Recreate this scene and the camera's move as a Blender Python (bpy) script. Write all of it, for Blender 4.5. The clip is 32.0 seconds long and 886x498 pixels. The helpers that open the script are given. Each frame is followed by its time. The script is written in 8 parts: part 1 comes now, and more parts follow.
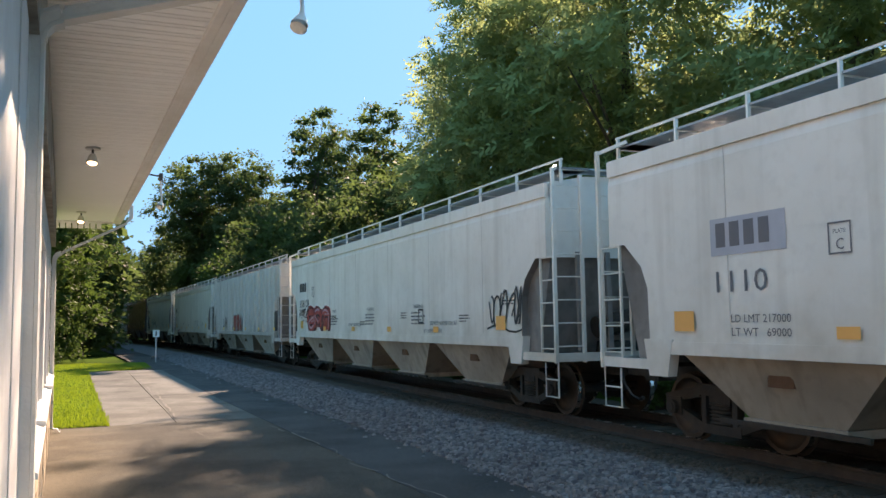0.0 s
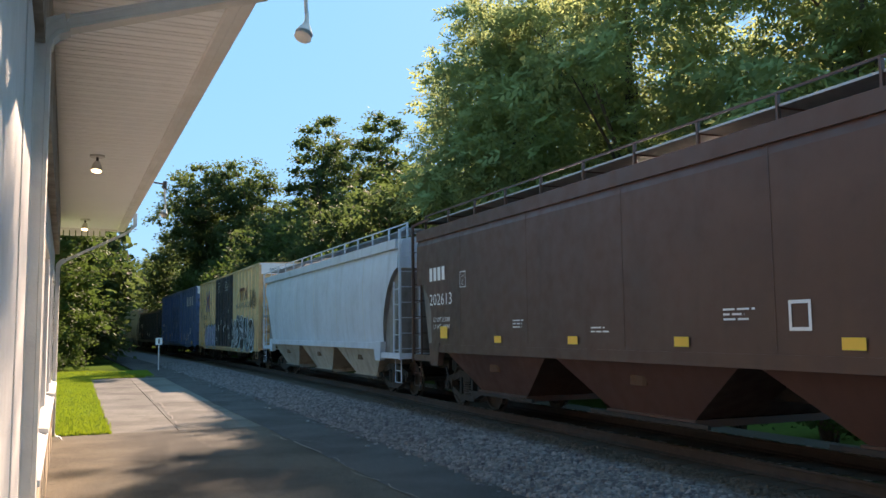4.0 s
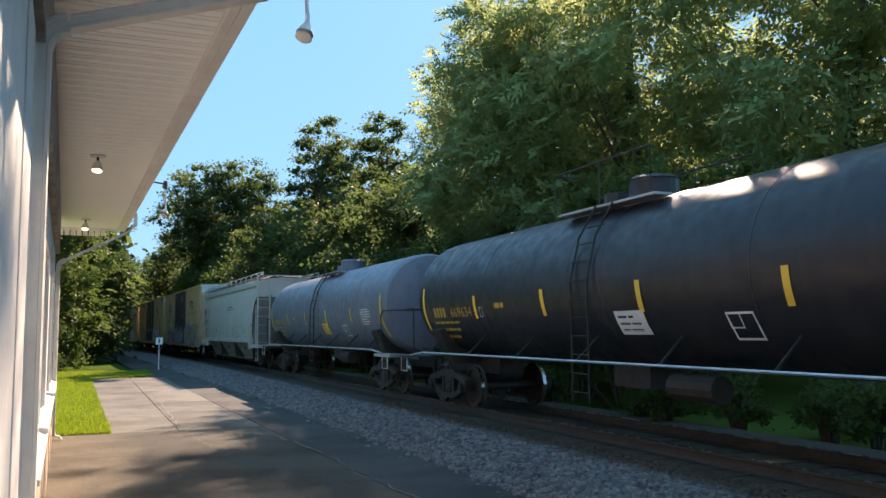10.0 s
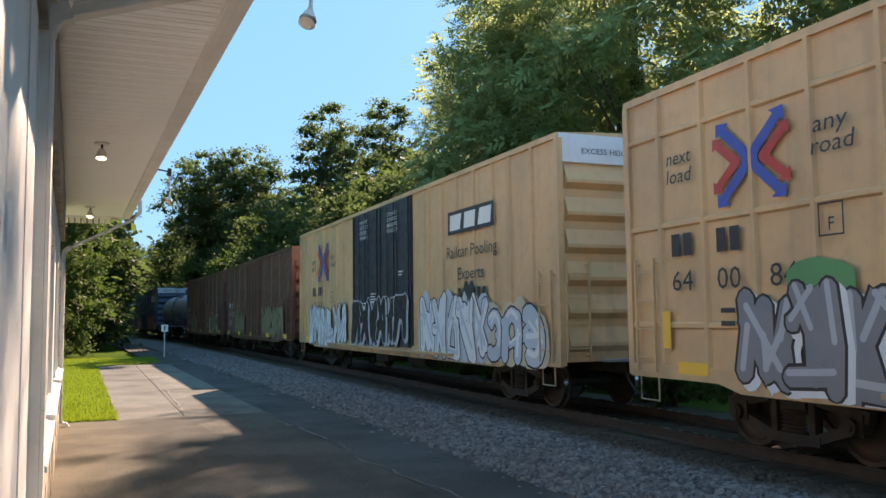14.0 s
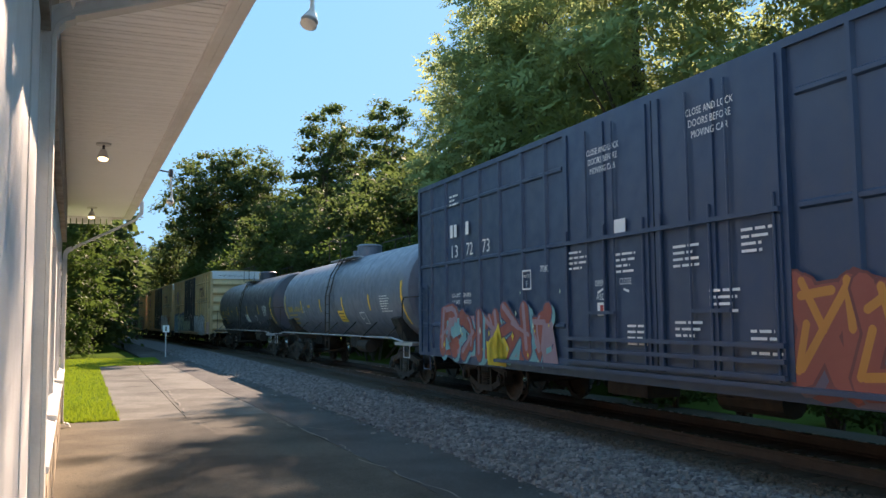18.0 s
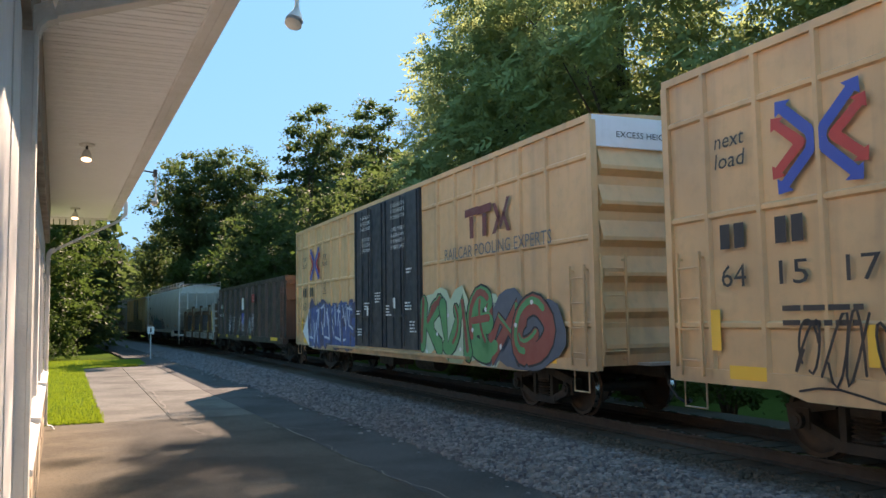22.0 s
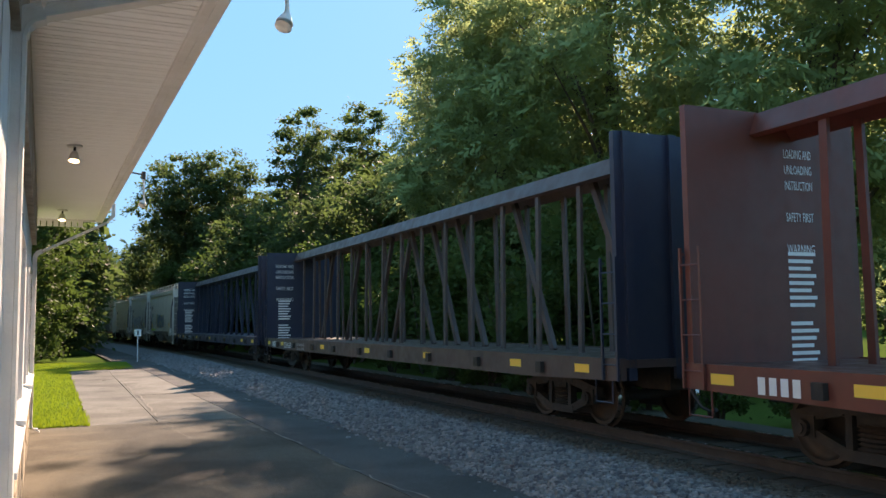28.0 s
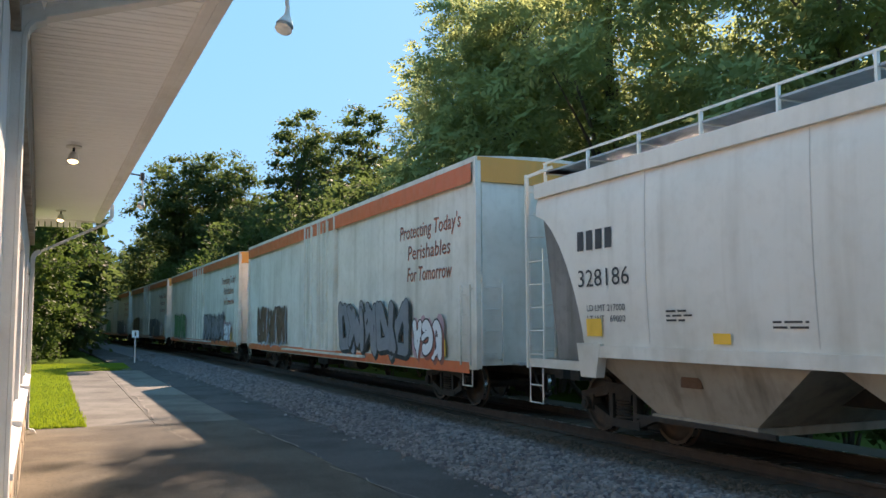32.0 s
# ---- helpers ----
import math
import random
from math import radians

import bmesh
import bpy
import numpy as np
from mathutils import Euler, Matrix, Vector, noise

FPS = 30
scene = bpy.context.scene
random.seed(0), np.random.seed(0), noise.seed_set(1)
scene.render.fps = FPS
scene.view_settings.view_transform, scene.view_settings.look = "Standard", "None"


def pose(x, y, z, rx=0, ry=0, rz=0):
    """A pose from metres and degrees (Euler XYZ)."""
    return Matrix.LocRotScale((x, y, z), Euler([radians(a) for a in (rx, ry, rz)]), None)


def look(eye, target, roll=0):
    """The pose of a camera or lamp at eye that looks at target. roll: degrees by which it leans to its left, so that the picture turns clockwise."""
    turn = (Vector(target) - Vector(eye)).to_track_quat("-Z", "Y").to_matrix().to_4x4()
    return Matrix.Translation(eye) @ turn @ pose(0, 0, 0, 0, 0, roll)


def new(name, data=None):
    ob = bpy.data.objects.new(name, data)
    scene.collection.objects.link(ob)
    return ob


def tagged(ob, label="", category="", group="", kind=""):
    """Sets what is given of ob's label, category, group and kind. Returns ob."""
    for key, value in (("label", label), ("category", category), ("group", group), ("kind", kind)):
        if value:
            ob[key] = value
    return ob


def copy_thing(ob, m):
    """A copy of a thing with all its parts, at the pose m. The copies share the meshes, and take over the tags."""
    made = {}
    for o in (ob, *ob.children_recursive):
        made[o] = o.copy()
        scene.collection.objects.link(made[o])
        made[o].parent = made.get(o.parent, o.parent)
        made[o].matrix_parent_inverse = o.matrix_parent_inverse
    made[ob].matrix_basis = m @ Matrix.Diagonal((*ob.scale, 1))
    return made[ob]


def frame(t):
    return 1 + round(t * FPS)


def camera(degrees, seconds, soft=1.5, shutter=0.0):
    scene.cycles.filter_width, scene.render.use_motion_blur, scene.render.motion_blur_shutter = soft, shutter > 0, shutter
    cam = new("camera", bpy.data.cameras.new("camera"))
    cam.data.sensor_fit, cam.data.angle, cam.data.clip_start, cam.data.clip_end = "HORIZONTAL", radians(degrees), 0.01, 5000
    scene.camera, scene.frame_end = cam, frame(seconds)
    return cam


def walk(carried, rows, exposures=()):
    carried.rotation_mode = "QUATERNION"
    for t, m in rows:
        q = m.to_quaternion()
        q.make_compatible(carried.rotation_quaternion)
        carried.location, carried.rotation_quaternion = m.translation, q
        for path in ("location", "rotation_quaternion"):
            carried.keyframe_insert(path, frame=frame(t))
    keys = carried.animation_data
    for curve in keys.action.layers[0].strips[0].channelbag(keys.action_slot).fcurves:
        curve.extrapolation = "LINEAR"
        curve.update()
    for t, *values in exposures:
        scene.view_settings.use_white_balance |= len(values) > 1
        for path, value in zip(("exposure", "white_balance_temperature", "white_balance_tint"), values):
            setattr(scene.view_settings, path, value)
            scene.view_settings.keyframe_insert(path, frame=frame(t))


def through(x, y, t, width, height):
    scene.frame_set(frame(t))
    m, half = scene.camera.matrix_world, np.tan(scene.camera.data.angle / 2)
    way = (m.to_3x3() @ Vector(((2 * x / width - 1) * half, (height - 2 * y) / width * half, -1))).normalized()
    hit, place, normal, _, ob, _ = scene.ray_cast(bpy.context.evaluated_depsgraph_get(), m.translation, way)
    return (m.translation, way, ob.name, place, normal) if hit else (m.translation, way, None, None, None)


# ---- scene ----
cam = camera(55.49, 32.0)
EYE = (0.0, 0.0, 1.6)


def aim(yaw, pitch, roll):
    """The standing eye, turned by degrees."""
    a, b = radians(yaw), radians(pitch)
    ahead = Vector((-math.sin(a) * math.cos(b), math.cos(a) * math.cos(b), math.sin(b)))
    return look(EYE, Vector(EYE) + ahead, roll)


PATH = [
    (0, aim(-22.36, 4.89, -0.88)), (0.5, aim(-22.33, 4.97, -1.02)), (1, aim(-22.33, 5.08, -1.04)), (1.5, aim(-22.30, 5.23, -0.91)),
    (2, aim(-22.23, 5.34, -0.87)), (2.5, aim(-22.18, 5.38, -0.82)), (3, aim(-22.17, 5.46, -0.68)), (3.5, aim(-22.16, 5.53, -0.63)),
    (5.5, aim(-22.08, 5.14, -0.67)), (6, aim(-22.13, 5.01, -0.78)), (6.5, aim(-22.22, 5.07, -0.89)), (7, aim(-22.32, 5.13, -0.93)),
    (7.5, aim(-22.35, 5.25, -0.79)), (8, aim(-22.29, 5.28, -0.67)), (8.5, aim(-22.26, 5.37, -0.44)), (9, aim(-22.20, 5.43, -0.43)),
    (9.5, aim(-22.14, 5.52, -0.42)), (10, aim(-22.13, 5.52, -0.52)), (10.5, aim(-22.09, 5.50, -0.49)), (11, aim(-22.07, 5.33, -0.67)),
    (11.5, aim(-22.09, 5.26, -0.61)), (12, aim(-22.08, 5.16, -0.66)), (12.5, aim(-22.00, 5.08, -0.65)), (13, aim(-21.94, 4.96, -0.68)),
    (13.5, aim(-21.88, 4.76, -0.61)), (14, aim(-21.83, 4.61, -0.67)), (14.5, aim(-21.82, 4.49, -0.81)), (16.5, aim(-21.63, 4.36, -0.71)),
    (17, aim(-21.61, 4.47, -0.56)), (17.5, aim(-21.63, 4.57, -0.59)), (18, aim(-21.74, 4.68, -0.60)), (18.5, aim(-21.83, 4.81, -0.58)),
    (19, aim(-22.03, 4.92, -0.50)), (19.5, aim(-22.30, 4.91, -0.74)), (20, aim(-22.53, 4.90, -0.80)), (20.5, aim(-22.66, 4.82, -0.94)),
    (21, aim(-22.75, 4.78, -0.89)), (21.5, aim(-22.71, 4.73, -1.01)), (22, aim(-22.69, 4.64, -0.92)), (22.5, aim(-22.73, 4.46, -0.96)),
    (23, aim(-22.81, 4.37, -1.02)), (23.5, aim(-22.92, 4.38, -0.92)), (24, aim(-23.02, 4.34, -0.88)), (24.5, aim(-23.02, 4.43, -0.95)),
    (25, aim(-23.13, 4.52, -0.74)), (25.5, aim(-23.23, 4.56, -0.95)), (27.5, aim(-23.36, 4.83, -0.69)), (28, aim(-23.44, 4.90, -0.66)),
    (28.5, aim(-23.52, 4.95, -0.76)), (29, aim(-23.64, 5.09, -0.64)), (29.5, aim(-23.68, 5.15, -0.65)), (30, aim(-23.76, 5.20, -0.74)),
    (30.5, aim(-23.72, 5.18, -0.90)), (31, aim(-23.66, 5.19, -0.69)), (31.5, aim(-23.57, 5.19, -0.46)), (32, aim(-23.55, 5.13, -0.24)),
]
walk(cam, PATH, exposures=[(0, 1.42, 9500, 32), (32, 1.42, 9500, 32)])

# ---- light ----
SUN_AZ, SUN_EL = radians(31), radians(30)  # azimuth to the right of +y
world = bpy.data.worlds.new("sky")
scene.world = world
world.use_nodes = True
wn = world.node_tree
sky = wn.nodes.new("ShaderNodeTexSky")
sky.sky_type, sky.sun_disc = "NISHITA", False
sky.sun_elevation, sky.sun_rotation = SUN_EL, SUN_AZ
sky.air_density, sky.dust_density, sky.ozone_density = 1.0, 0.2, 3.0
hazy = wn.nodes.new("ShaderNodeMix")  # an even blue summer sky over the whole dome
hazy.data_type = "RGBA"
hazy.inputs[0].default_value = 0.9
hazy.inputs[7].default_value = (0.56, 2.98, 6.0, 1)
wn.links.new(sky.outputs[0], hazy.inputs[6])
wn.links.new(hazy.outputs[2], wn.nodes["Background"].inputs[0])
wn.nodes["Background"].inputs[1].default_value = 0.092
sun = new("sun", bpy.data.lights.new("sun", "SUN"))
sun.data.energy, sun.data.angle, sun.data.color = 5.0, radians(0.53), (0.985, 0.985, 0.925)
to_sun = Vector((math.sin(SUN_AZ) * math.cos(SUN_EL), math.cos(SUN_AZ) * math.cos(SUN_EL), math.sin(SUN_EL)))
sun.matrix_world = look(to_sun * 60, (0, 0, 0))


# ---- materials ----
def ramp(nt, stops):
    r = nt.nodes.new("ShaderNodeValToRGB")
    while len(r.color_ramp.elements) < len(stops):
        r.color_ramp.elements.new(0.5)
    for e, (p, c) in zip(r.color_ramp.elements, stops):
        e.position, e.color = p, (*c, 1)
    return r


def noisy(nt, vec, scale, detail=4.0, stretch=None):
    if stretch:
        m = nt.nodes.new("ShaderNodeMapping")
        m.inputs["Scale"].default_value = stretch
        nt.links.new(vec, m.inputs["Vector"])
        vec = m.outputs[0]
    n = nt.nodes.new("ShaderNodeTexNoise")
    n.inputs["Scale"].default_value, n.inputs["Detail"].default_value = scale, detail
    nt.links.new(vec, n.inputs["Vector"])
    return n.outputs["Fac"]


def blend(nt, fac, a, b, mode="MIX"):
    m = nt.nodes.new("ShaderNodeMix")
    m.data_type, m.blend_type = "RGBA", mode
    for sock, val in ((m.inputs[0], fac), (m.inputs[6], a), (m.inputs[7], b)):
        if isinstance(val, (int, float)):
            sock.default_value = val
        elif isinstance(val, tuple):
            sock.default_value = (*val, 1)
        else:
            nt.links.new(val, sock)
    return m.outputs[2]


def span(nt, val, lo, hi, a=0.0, b=1.0):
    m = nt.nodes.new("ShaderNodeMapRange")
    nt.links.new(val, m.inputs[0])
    for i, x in enumerate((lo, hi, a, b)):
        m.inputs[i + 1].default_value = x
    return m.outputs[0]


def material(name, color, dirt=None, rough=0.6, metal=0.0, big=0.6, fine=9.0, amount=0.5, streaks=0.0, bump=0.15, bump_scale=40.0, vary=0.0, spec=0.5, splash=None, ior=1.45):
    """A surface with stains at a large scale, grain at a fine one, streaks down its sides and a fine relief."""
    m = bpy.data.materials.new(name)
    m.use_nodes = True
    nt = m.node_tree
    bsdf = nt.nodes["Principled BSDF"]
    co = nt.nodes.new("ShaderNodeTexCoord").outputs["Object"]
    dirt = dirt or tuple(c * 0.55 for c in color)
    out = blend(nt, span(nt, noisy(nt, co, big, 6), 0.42, 0.75, 0, amount), color, dirt)
    out = blend(nt, span(nt, noisy(nt, co, fine, 5), 0.5, 0.8, 0, amount * 0.6), out, dirt)
    if streaks:
        s = noisy(nt, co, 1.0, 5, (3.2, 3.2, 0.22))
        out = blend(nt, span(nt, s, 0.52, 0.75, 0, streaks), out, dirt)
    if splash:  # road dirt thrown up from below: (bottom, top) heights and its strength
        z = nt.nodes.new("ShaderNodeSeparateXYZ")
        nt.links.new(co, z.inputs[0])
        f = blend(nt, 1.0, span(nt, z.outputs[2], splash[1], splash[0], 0, splash[2]), span(nt, noisy(nt, co, 1.6, 6), 0.3, 0.7), "MULTIPLY")
        out = blend(nt, f, out, dirt)
    if vary:
        r = nt.nodes.new("ShaderNodeObjectInfo").outputs["Random"]
        out = blend(nt, span(nt, r, 0, 1, 0, vary), out, dirt)
    nt.links.new(out, bsdf.inputs["Base Color"])
    bsdf.inputs["Metallic"].default_value = metal
    bsdf.inputs["Specular IOR Level"].default_value = spec
    bsdf.inputs["IOR"].default_value = 1.0 if spec < 0.1 else ior
    nt.links.new(span(nt, noisy(nt, co, fine * 0.7, 3), 0.3, 0.7, max(rough - 0.12, 0.05), min(rough + 0.12, 1)), bsdf.inputs["Roughness"])
    if bump:
        b = nt.nodes.new("ShaderNodeBump")
        b.inputs["Strength"].default_value, b.inputs["Distance"].default_value = bump, 0.02
        nt.links.new(noisy(nt, co, bump_scale, 4), b.inputs["Height"])
        nt.links.new(b.outputs[0], bsdf.inputs["Normal"])
    return m


def paint(name, color, **kw):
    return material(name, color, **{**dict(rough=0.45, amount=0.35, streaks=0.35, bump=0.06, bump_scale=3.0, fine=6), **kw})


def leaf_material(name, a, b, through, thin=0.4):
    m = bpy.data.materials.new(name)
    m.use_nodes = True
    nt = m.node_tree
    bsdf = nt.nodes["Principled BSDF"]
    co = nt.nodes.new("ShaderNodeTexCoord").outputs["Object"]
    g = nt.nodes.new("ShaderNodeNewGeometry").outputs["Random Per Island"]
    r = blend(nt, g, a, b)
    r = blend(nt, span(nt, noisy(nt, co, 0.35, 3), 0.35, 0.7), r, tuple(c * 0.6 for c in a))
    nt.links.new(r, bsdf.inputs["Base Color"])
    bsdf.inputs["Roughness"].default_value = 0.68
    bsdf.inputs["Specular IOR Level"].default_value = 0.12
    t = nt.nodes.new("ShaderNodeBsdfTranslucent")
    t.inputs[0].default_value = (*through, 1)
    mix = nt.nodes.new("ShaderNodeMixShader")
    mix.inputs[0].default_value = thin
    nt.links.new(bsdf.outputs[0], mix.inputs[1])
    nt.links.new(t.outputs[0], mix.inputs[2])
    nt.links.new(mix.outputs[0], nt.nodes["Material Output"].inputs[0])
    return m


WHITE_WALL = material("white_wall", (0.66, 0.65, 0.62), (0.48, 0.45, 0.40), 0.75, big=1.5, amount=0.35, streaks=0.25, bump=0.3, bump_scale=25)
SOFFIT = material("soffit_paint", (0.90, 0.91, 0.91), (0.80, 0.79, 0.77), 0.55, big=0.8, amount=0.3, bump=0.05)
TRIM = material("trim_paint", (0.72, 0.71, 0.69), (0.52, 0.49, 0.44), 0.5, big=2, amount=0.4, streaks=0.3)
PIPE = material("pipe_paint", (0.74, 0.72, 0.67), (0.42, 0.38, 0.33), 0.45, big=2, amount=0.4, streaks=0.35)
FRIEZE = material("peeling_board", (0.40, 0.34, 0.27), (0.16, 0.12, 0.09), 0.8, big=2.5, fine=14, amount=0.9)
TAN_STONE = material("tan_stone", (0.46, 0.36, 0.25), (0.24, 0.17, 0.11), 0.85, big=3, amount=0.6, bump=0.5, vary=0.4)
DARK_GLASS = material("dark_pane", (0.03, 0.03, 0.035), rough=0.12, bump=0, amount=0.1)
CONCRETE = material("concrete", (0.192, 0.180, 0.157), (0.075, 0.071, 0.063), 0.88, ior=1.18, big=0.55, fine=24, amount=0.9, bump=0.5, bump_scale=60, vary=0.25)
ASPHALT = material("asphalt", (0.086, 0.084, 0.081), (0.038, 0.037, 0.037), 0.85, ior=1.18, big=0.8, fine=40, amount=0.95, bump=0.5, bump_scale=90)
CRACK = material("crack_filler", (0.20, 0.175, 0.145), (0.08, 0.07, 0.06), 0.9, fine=30, amount=0.7)
LAWN = material("lawn_soil", (0.085, 0.15, 0.02), (0.05, 0.075, 0.016), 0.9, spec=0.05, big=0.5, fine=50, amount=0.7, bump=0.5)
TAN_ASPHALT = material("dusty_asphalt", (0.108, 0.097, 0.080), (0.044, 0.041, 0.036), 0.9, ior=1.18, big=0.7, fine=34, amount=0.95, bump=0.8, bump_scale=70)
GROUND = material("ground_soil", (0.065, 0.11, 0.024), (0.04, 0.05, 0.02), 0.95, spec=0.05, big=0.09, fine=5, amount=0.8, bump=0.6, bump_scale=15)
RUST = material("rusty_steel", (0.16, 0.075, 0.04), (0.07, 0.035, 0.02), 0.8, 0.2, big=2, fine=12, amount=0.8, bump=0.3)
RAILTOP = material("polished_rail", (0.42, 0.40, 0.38), rough=0.25, metal=0.9, bump=0)
TIE = material("creosote_wood", (0.075, 0.05, 0.035), (0.03, 0.022, 0.016), 0.9, big=3, fine=16, amount=0.8, bump=0.5)
BLACK_STEEL = material("truck_steel", (0.036, 0.032, 0.029), (0.07, 0.046, 0.03), 0.7, 0.3, big=2.5, fine=10, amount=0.7, bump=0.3)
WHEEL = material("wheel_steel", (0.055, 0.042, 0.034), (0.10, 0.062, 0.04), 0.6, 0.5, big=4, amount=0.7)
TREAD = material("wheel_tread", (0.5, 0.47, 0.44), rough=0.25, metal=0.95, bump=0)
GALV = material("galvanised_steel", (0.55, 0.56, 0.57), (0.32, 0.30, 0.27), 0.42, 0.7, big=3, amount=0.5)
WHITE_STEEL = paint("white_steel", (0.70, 0.70, 0.69), dirt=(0.33, 0.27, 0.21))
BARK = material("bark", (0.12, 0.09, 0.065), (0.05, 0.04, 0.03), 0.95, big=3, fine=14, amount=0.8, bump=0.8, bump_scale=12)
REFLECT_Y = paint("yellow_reflector", (0.98, 0.52, 0.07), streaks=0.1, amount=0.15)
REFLECT_O = paint("orange_reflector", (0.92, 0.42, 0.12), streaks=0.1, amount=0.15)
INK = paint("black_lettering", (0.035, 0.035, 0.038), streaks=0, amount=0.25)
CHALK = paint("white_lettering", (0.78, 0.78, 0.76), streaks=0, amount=0.25)
YELLOW_INK = paint("yellow_lettering", (0.62, 0.34, 0.06), streaks=0, amount=0.25)
MAROON_INK = paint("maroon_lettering", (0.20, 0.045, 0.04), streaks=0, amount=0.3)
RED_INK = paint("red_lettering", (0.62, 0.06, 0.05), streaks=0.1, amount=0.3)
BLUE_INK = paint("blue_lettering", (0.03, 0.09, 0.40), streaks=0.1, amount=0.3)
ORANGE_INK = paint("orange_lettering", (0.60, 0.17, 0.04), streaks=0.1, amount=0.3)
GREY_INK = paint("grey_lettering", (0.14, 0.14, 0.15), streaks=0, amount=0.3)
LAMP_WHITE = material("lamp_enamel", (0.75, 0.74, 0.70), (0.4, 0.36, 0.3), 0.35, big=6, amount=0.35)
DARK_METAL = material("dark_bracket", (0.05, 0.05, 0.05), rough=0.5, metal=0.6)
BULB = bpy.data.materials.new("lit_bulb")
BULB.use_nodes = True
BULB.node_tree.nodes["Principled BSDF"].inputs["Emission Color"].default_value = (1.0, 0.78, 0.48, 1)
BULB.node_tree.nodes["Principled BSDF"].inputs["Emission Strength"].default_value = 3.0
LEAF_A = leaf_material("walnut_leaves", (0.062, 0.098, 0.036), (0.09, 0.132, 0.05), (0.38, 0.46, 0.19), 0.55)
LEAF_B = leaf_material("maple_leaves", (0.040, 0.066, 0.028), (0.072, 0.110, 0.044), (0.13, 0.20, 0.06), 0.40)
LEAF_C = leaf_material("hedge_leaves", (0.048, 0.090, 0.022), (0.085, 0.145, 0.045), (0.09, 0.155, 0.035), 0.38)


def grit(m, soil=True):
    """Tan sand and soil washed up along the foot of the depot wall, and coarse light grit all over."""
    nt = m.node_tree
    bsdf = nt.nodes["Principled BSDF"]
    base = bsdf.inputs["Base Color"].links[0].from_socket
    pos = nt.nodes.new("ShaderNodeNewGeometry").outputs["Position"]
    x = nt.nodes.new("ShaderNodeSeparateXYZ")
    nt.links.new(pos, x.inputs[0])
    w = nt.nodes.new("ShaderNodeMath")
    w.operation = "MULTIPLY_ADD"
    nt.links.new(noisy(nt, pos, 1.3, 6), w.inputs[0])
    w.inputs[1].default_value = -1.6
    nt.links.new(x.outputs[0], w.inputs[2])
    out = blend(nt, span(nt, w.outputs[0], -0.05, -1.15, 0, 0.6), base, (0.20, 0.165, 0.115)) if soil else base
    out = blend(nt, span(nt, noisy(nt, pos, 75, 2), 0.60, 0.72, 0, 0.6), out, (0.24, 0.21, 0.17))
    out = blend(nt, span(nt, noisy(nt, pos, 38, 3), 0.58, 0.70, 0, 0.7), out, (0.035, 0.03, 0.026))
    out = blend(nt, span(nt, noisy(nt, pos, 0.45, 5), 0.52, 0.62, 0, 0.45), out, (0.05, 0.044, 0.038))
    nt.links.new(out, bsdf.inputs["Base Color"])


grit(TAN_ASPHALT)
grit(CONCRETE, False)
grit(ASPHALT, False)
RAIL_RUST = material("rusty_rail", (0.060, 0.043, 0.034), (0.036, 0.027, 0.022), 0.85, 0.1, big=2, fine=12, amount=0.8, bump=0.3)
BLADE = leaf_material("grass_blades", (0.08, 0.15, 0.016), (0.15, 0.23, 0.035), (0.26, 0.36, 0.03))


def stone_material():
    """Grey limestone stones, brown with iron dust near the rails."""
    m = material("ballast_stone", (0.27, 0.265, 0.262), (0.12, 0.118, 0.118), 0.9, ior=1.18, big=6, fine=40, amount=0.6, bump=0.4)
    nt = m.node_tree
    bsdf = nt.nodes["Principled BSDF"]
    base = bsdf.inputs["Base Color"].links[0].from_socket
    g = nt.nodes.new("ShaderNodeNewGeometry")
    x = nt.nodes.new("ShaderNodeSeparateXYZ")
    nt.links.new(g.outputs["Position"], x.inputs[0])
    wave = nt.nodes.new("ShaderNodeMath")
    wave.operation = "MULTIPLY_ADD"
    nt.links.new(noisy(nt, g.outputs["Position"], 1.2, 3), wave.inputs[0])
    wave.inputs[1].default_value = 0.5
    nt.links.new(x.outputs[0], wave.inputs[2])
    y2 = nt.nodes.new("ShaderNodeMath")
    y2.operation = "POWER"
    nt.links.new(x.outputs[1], y2.inputs[0])
    y2.inputs[1].default_value = 2
    off = nt.nodes.new("ShaderNodeMath")
    off.operation = "MULTIPLY_ADD"
    nt.links.new(y2.outputs[0], off.inputs[0])
    off.inputs[1].default_value = 0.00035
    nt.links.new(wave.outputs[0], off.inputs[2])
    tone = blend(nt, span(nt, g.outputs["Random Per Island"], 0, 1, 0, 0.95), base, (0.09, 0.09, 0.10))
    rusty = blend(nt, span(nt, g.outputs["Random Per Island"], 0, 1), (0.070, 0.052, 0.040), (0.115, 0.085, 0.066))
    nt.links.new(blend(nt, span(nt, off.outputs[0], 6.75, 7.2), tone, rusty), bsdf.inputs["Base Color"])
    return m


STONE = stone_material()


# ---- mesh helpers ----
GROW = 1.27  # the depot and its platform are laid out in units of 1.27 m from the eye
SITE = [False]


def site(p):
    """A point of the depot's own plan in metres of the world."""
    return tuple(e + (a - e) * GROW for a, e in zip(p, EYE))


FLOOR = EYE[2] * (1 - GROW)  # level of the platform


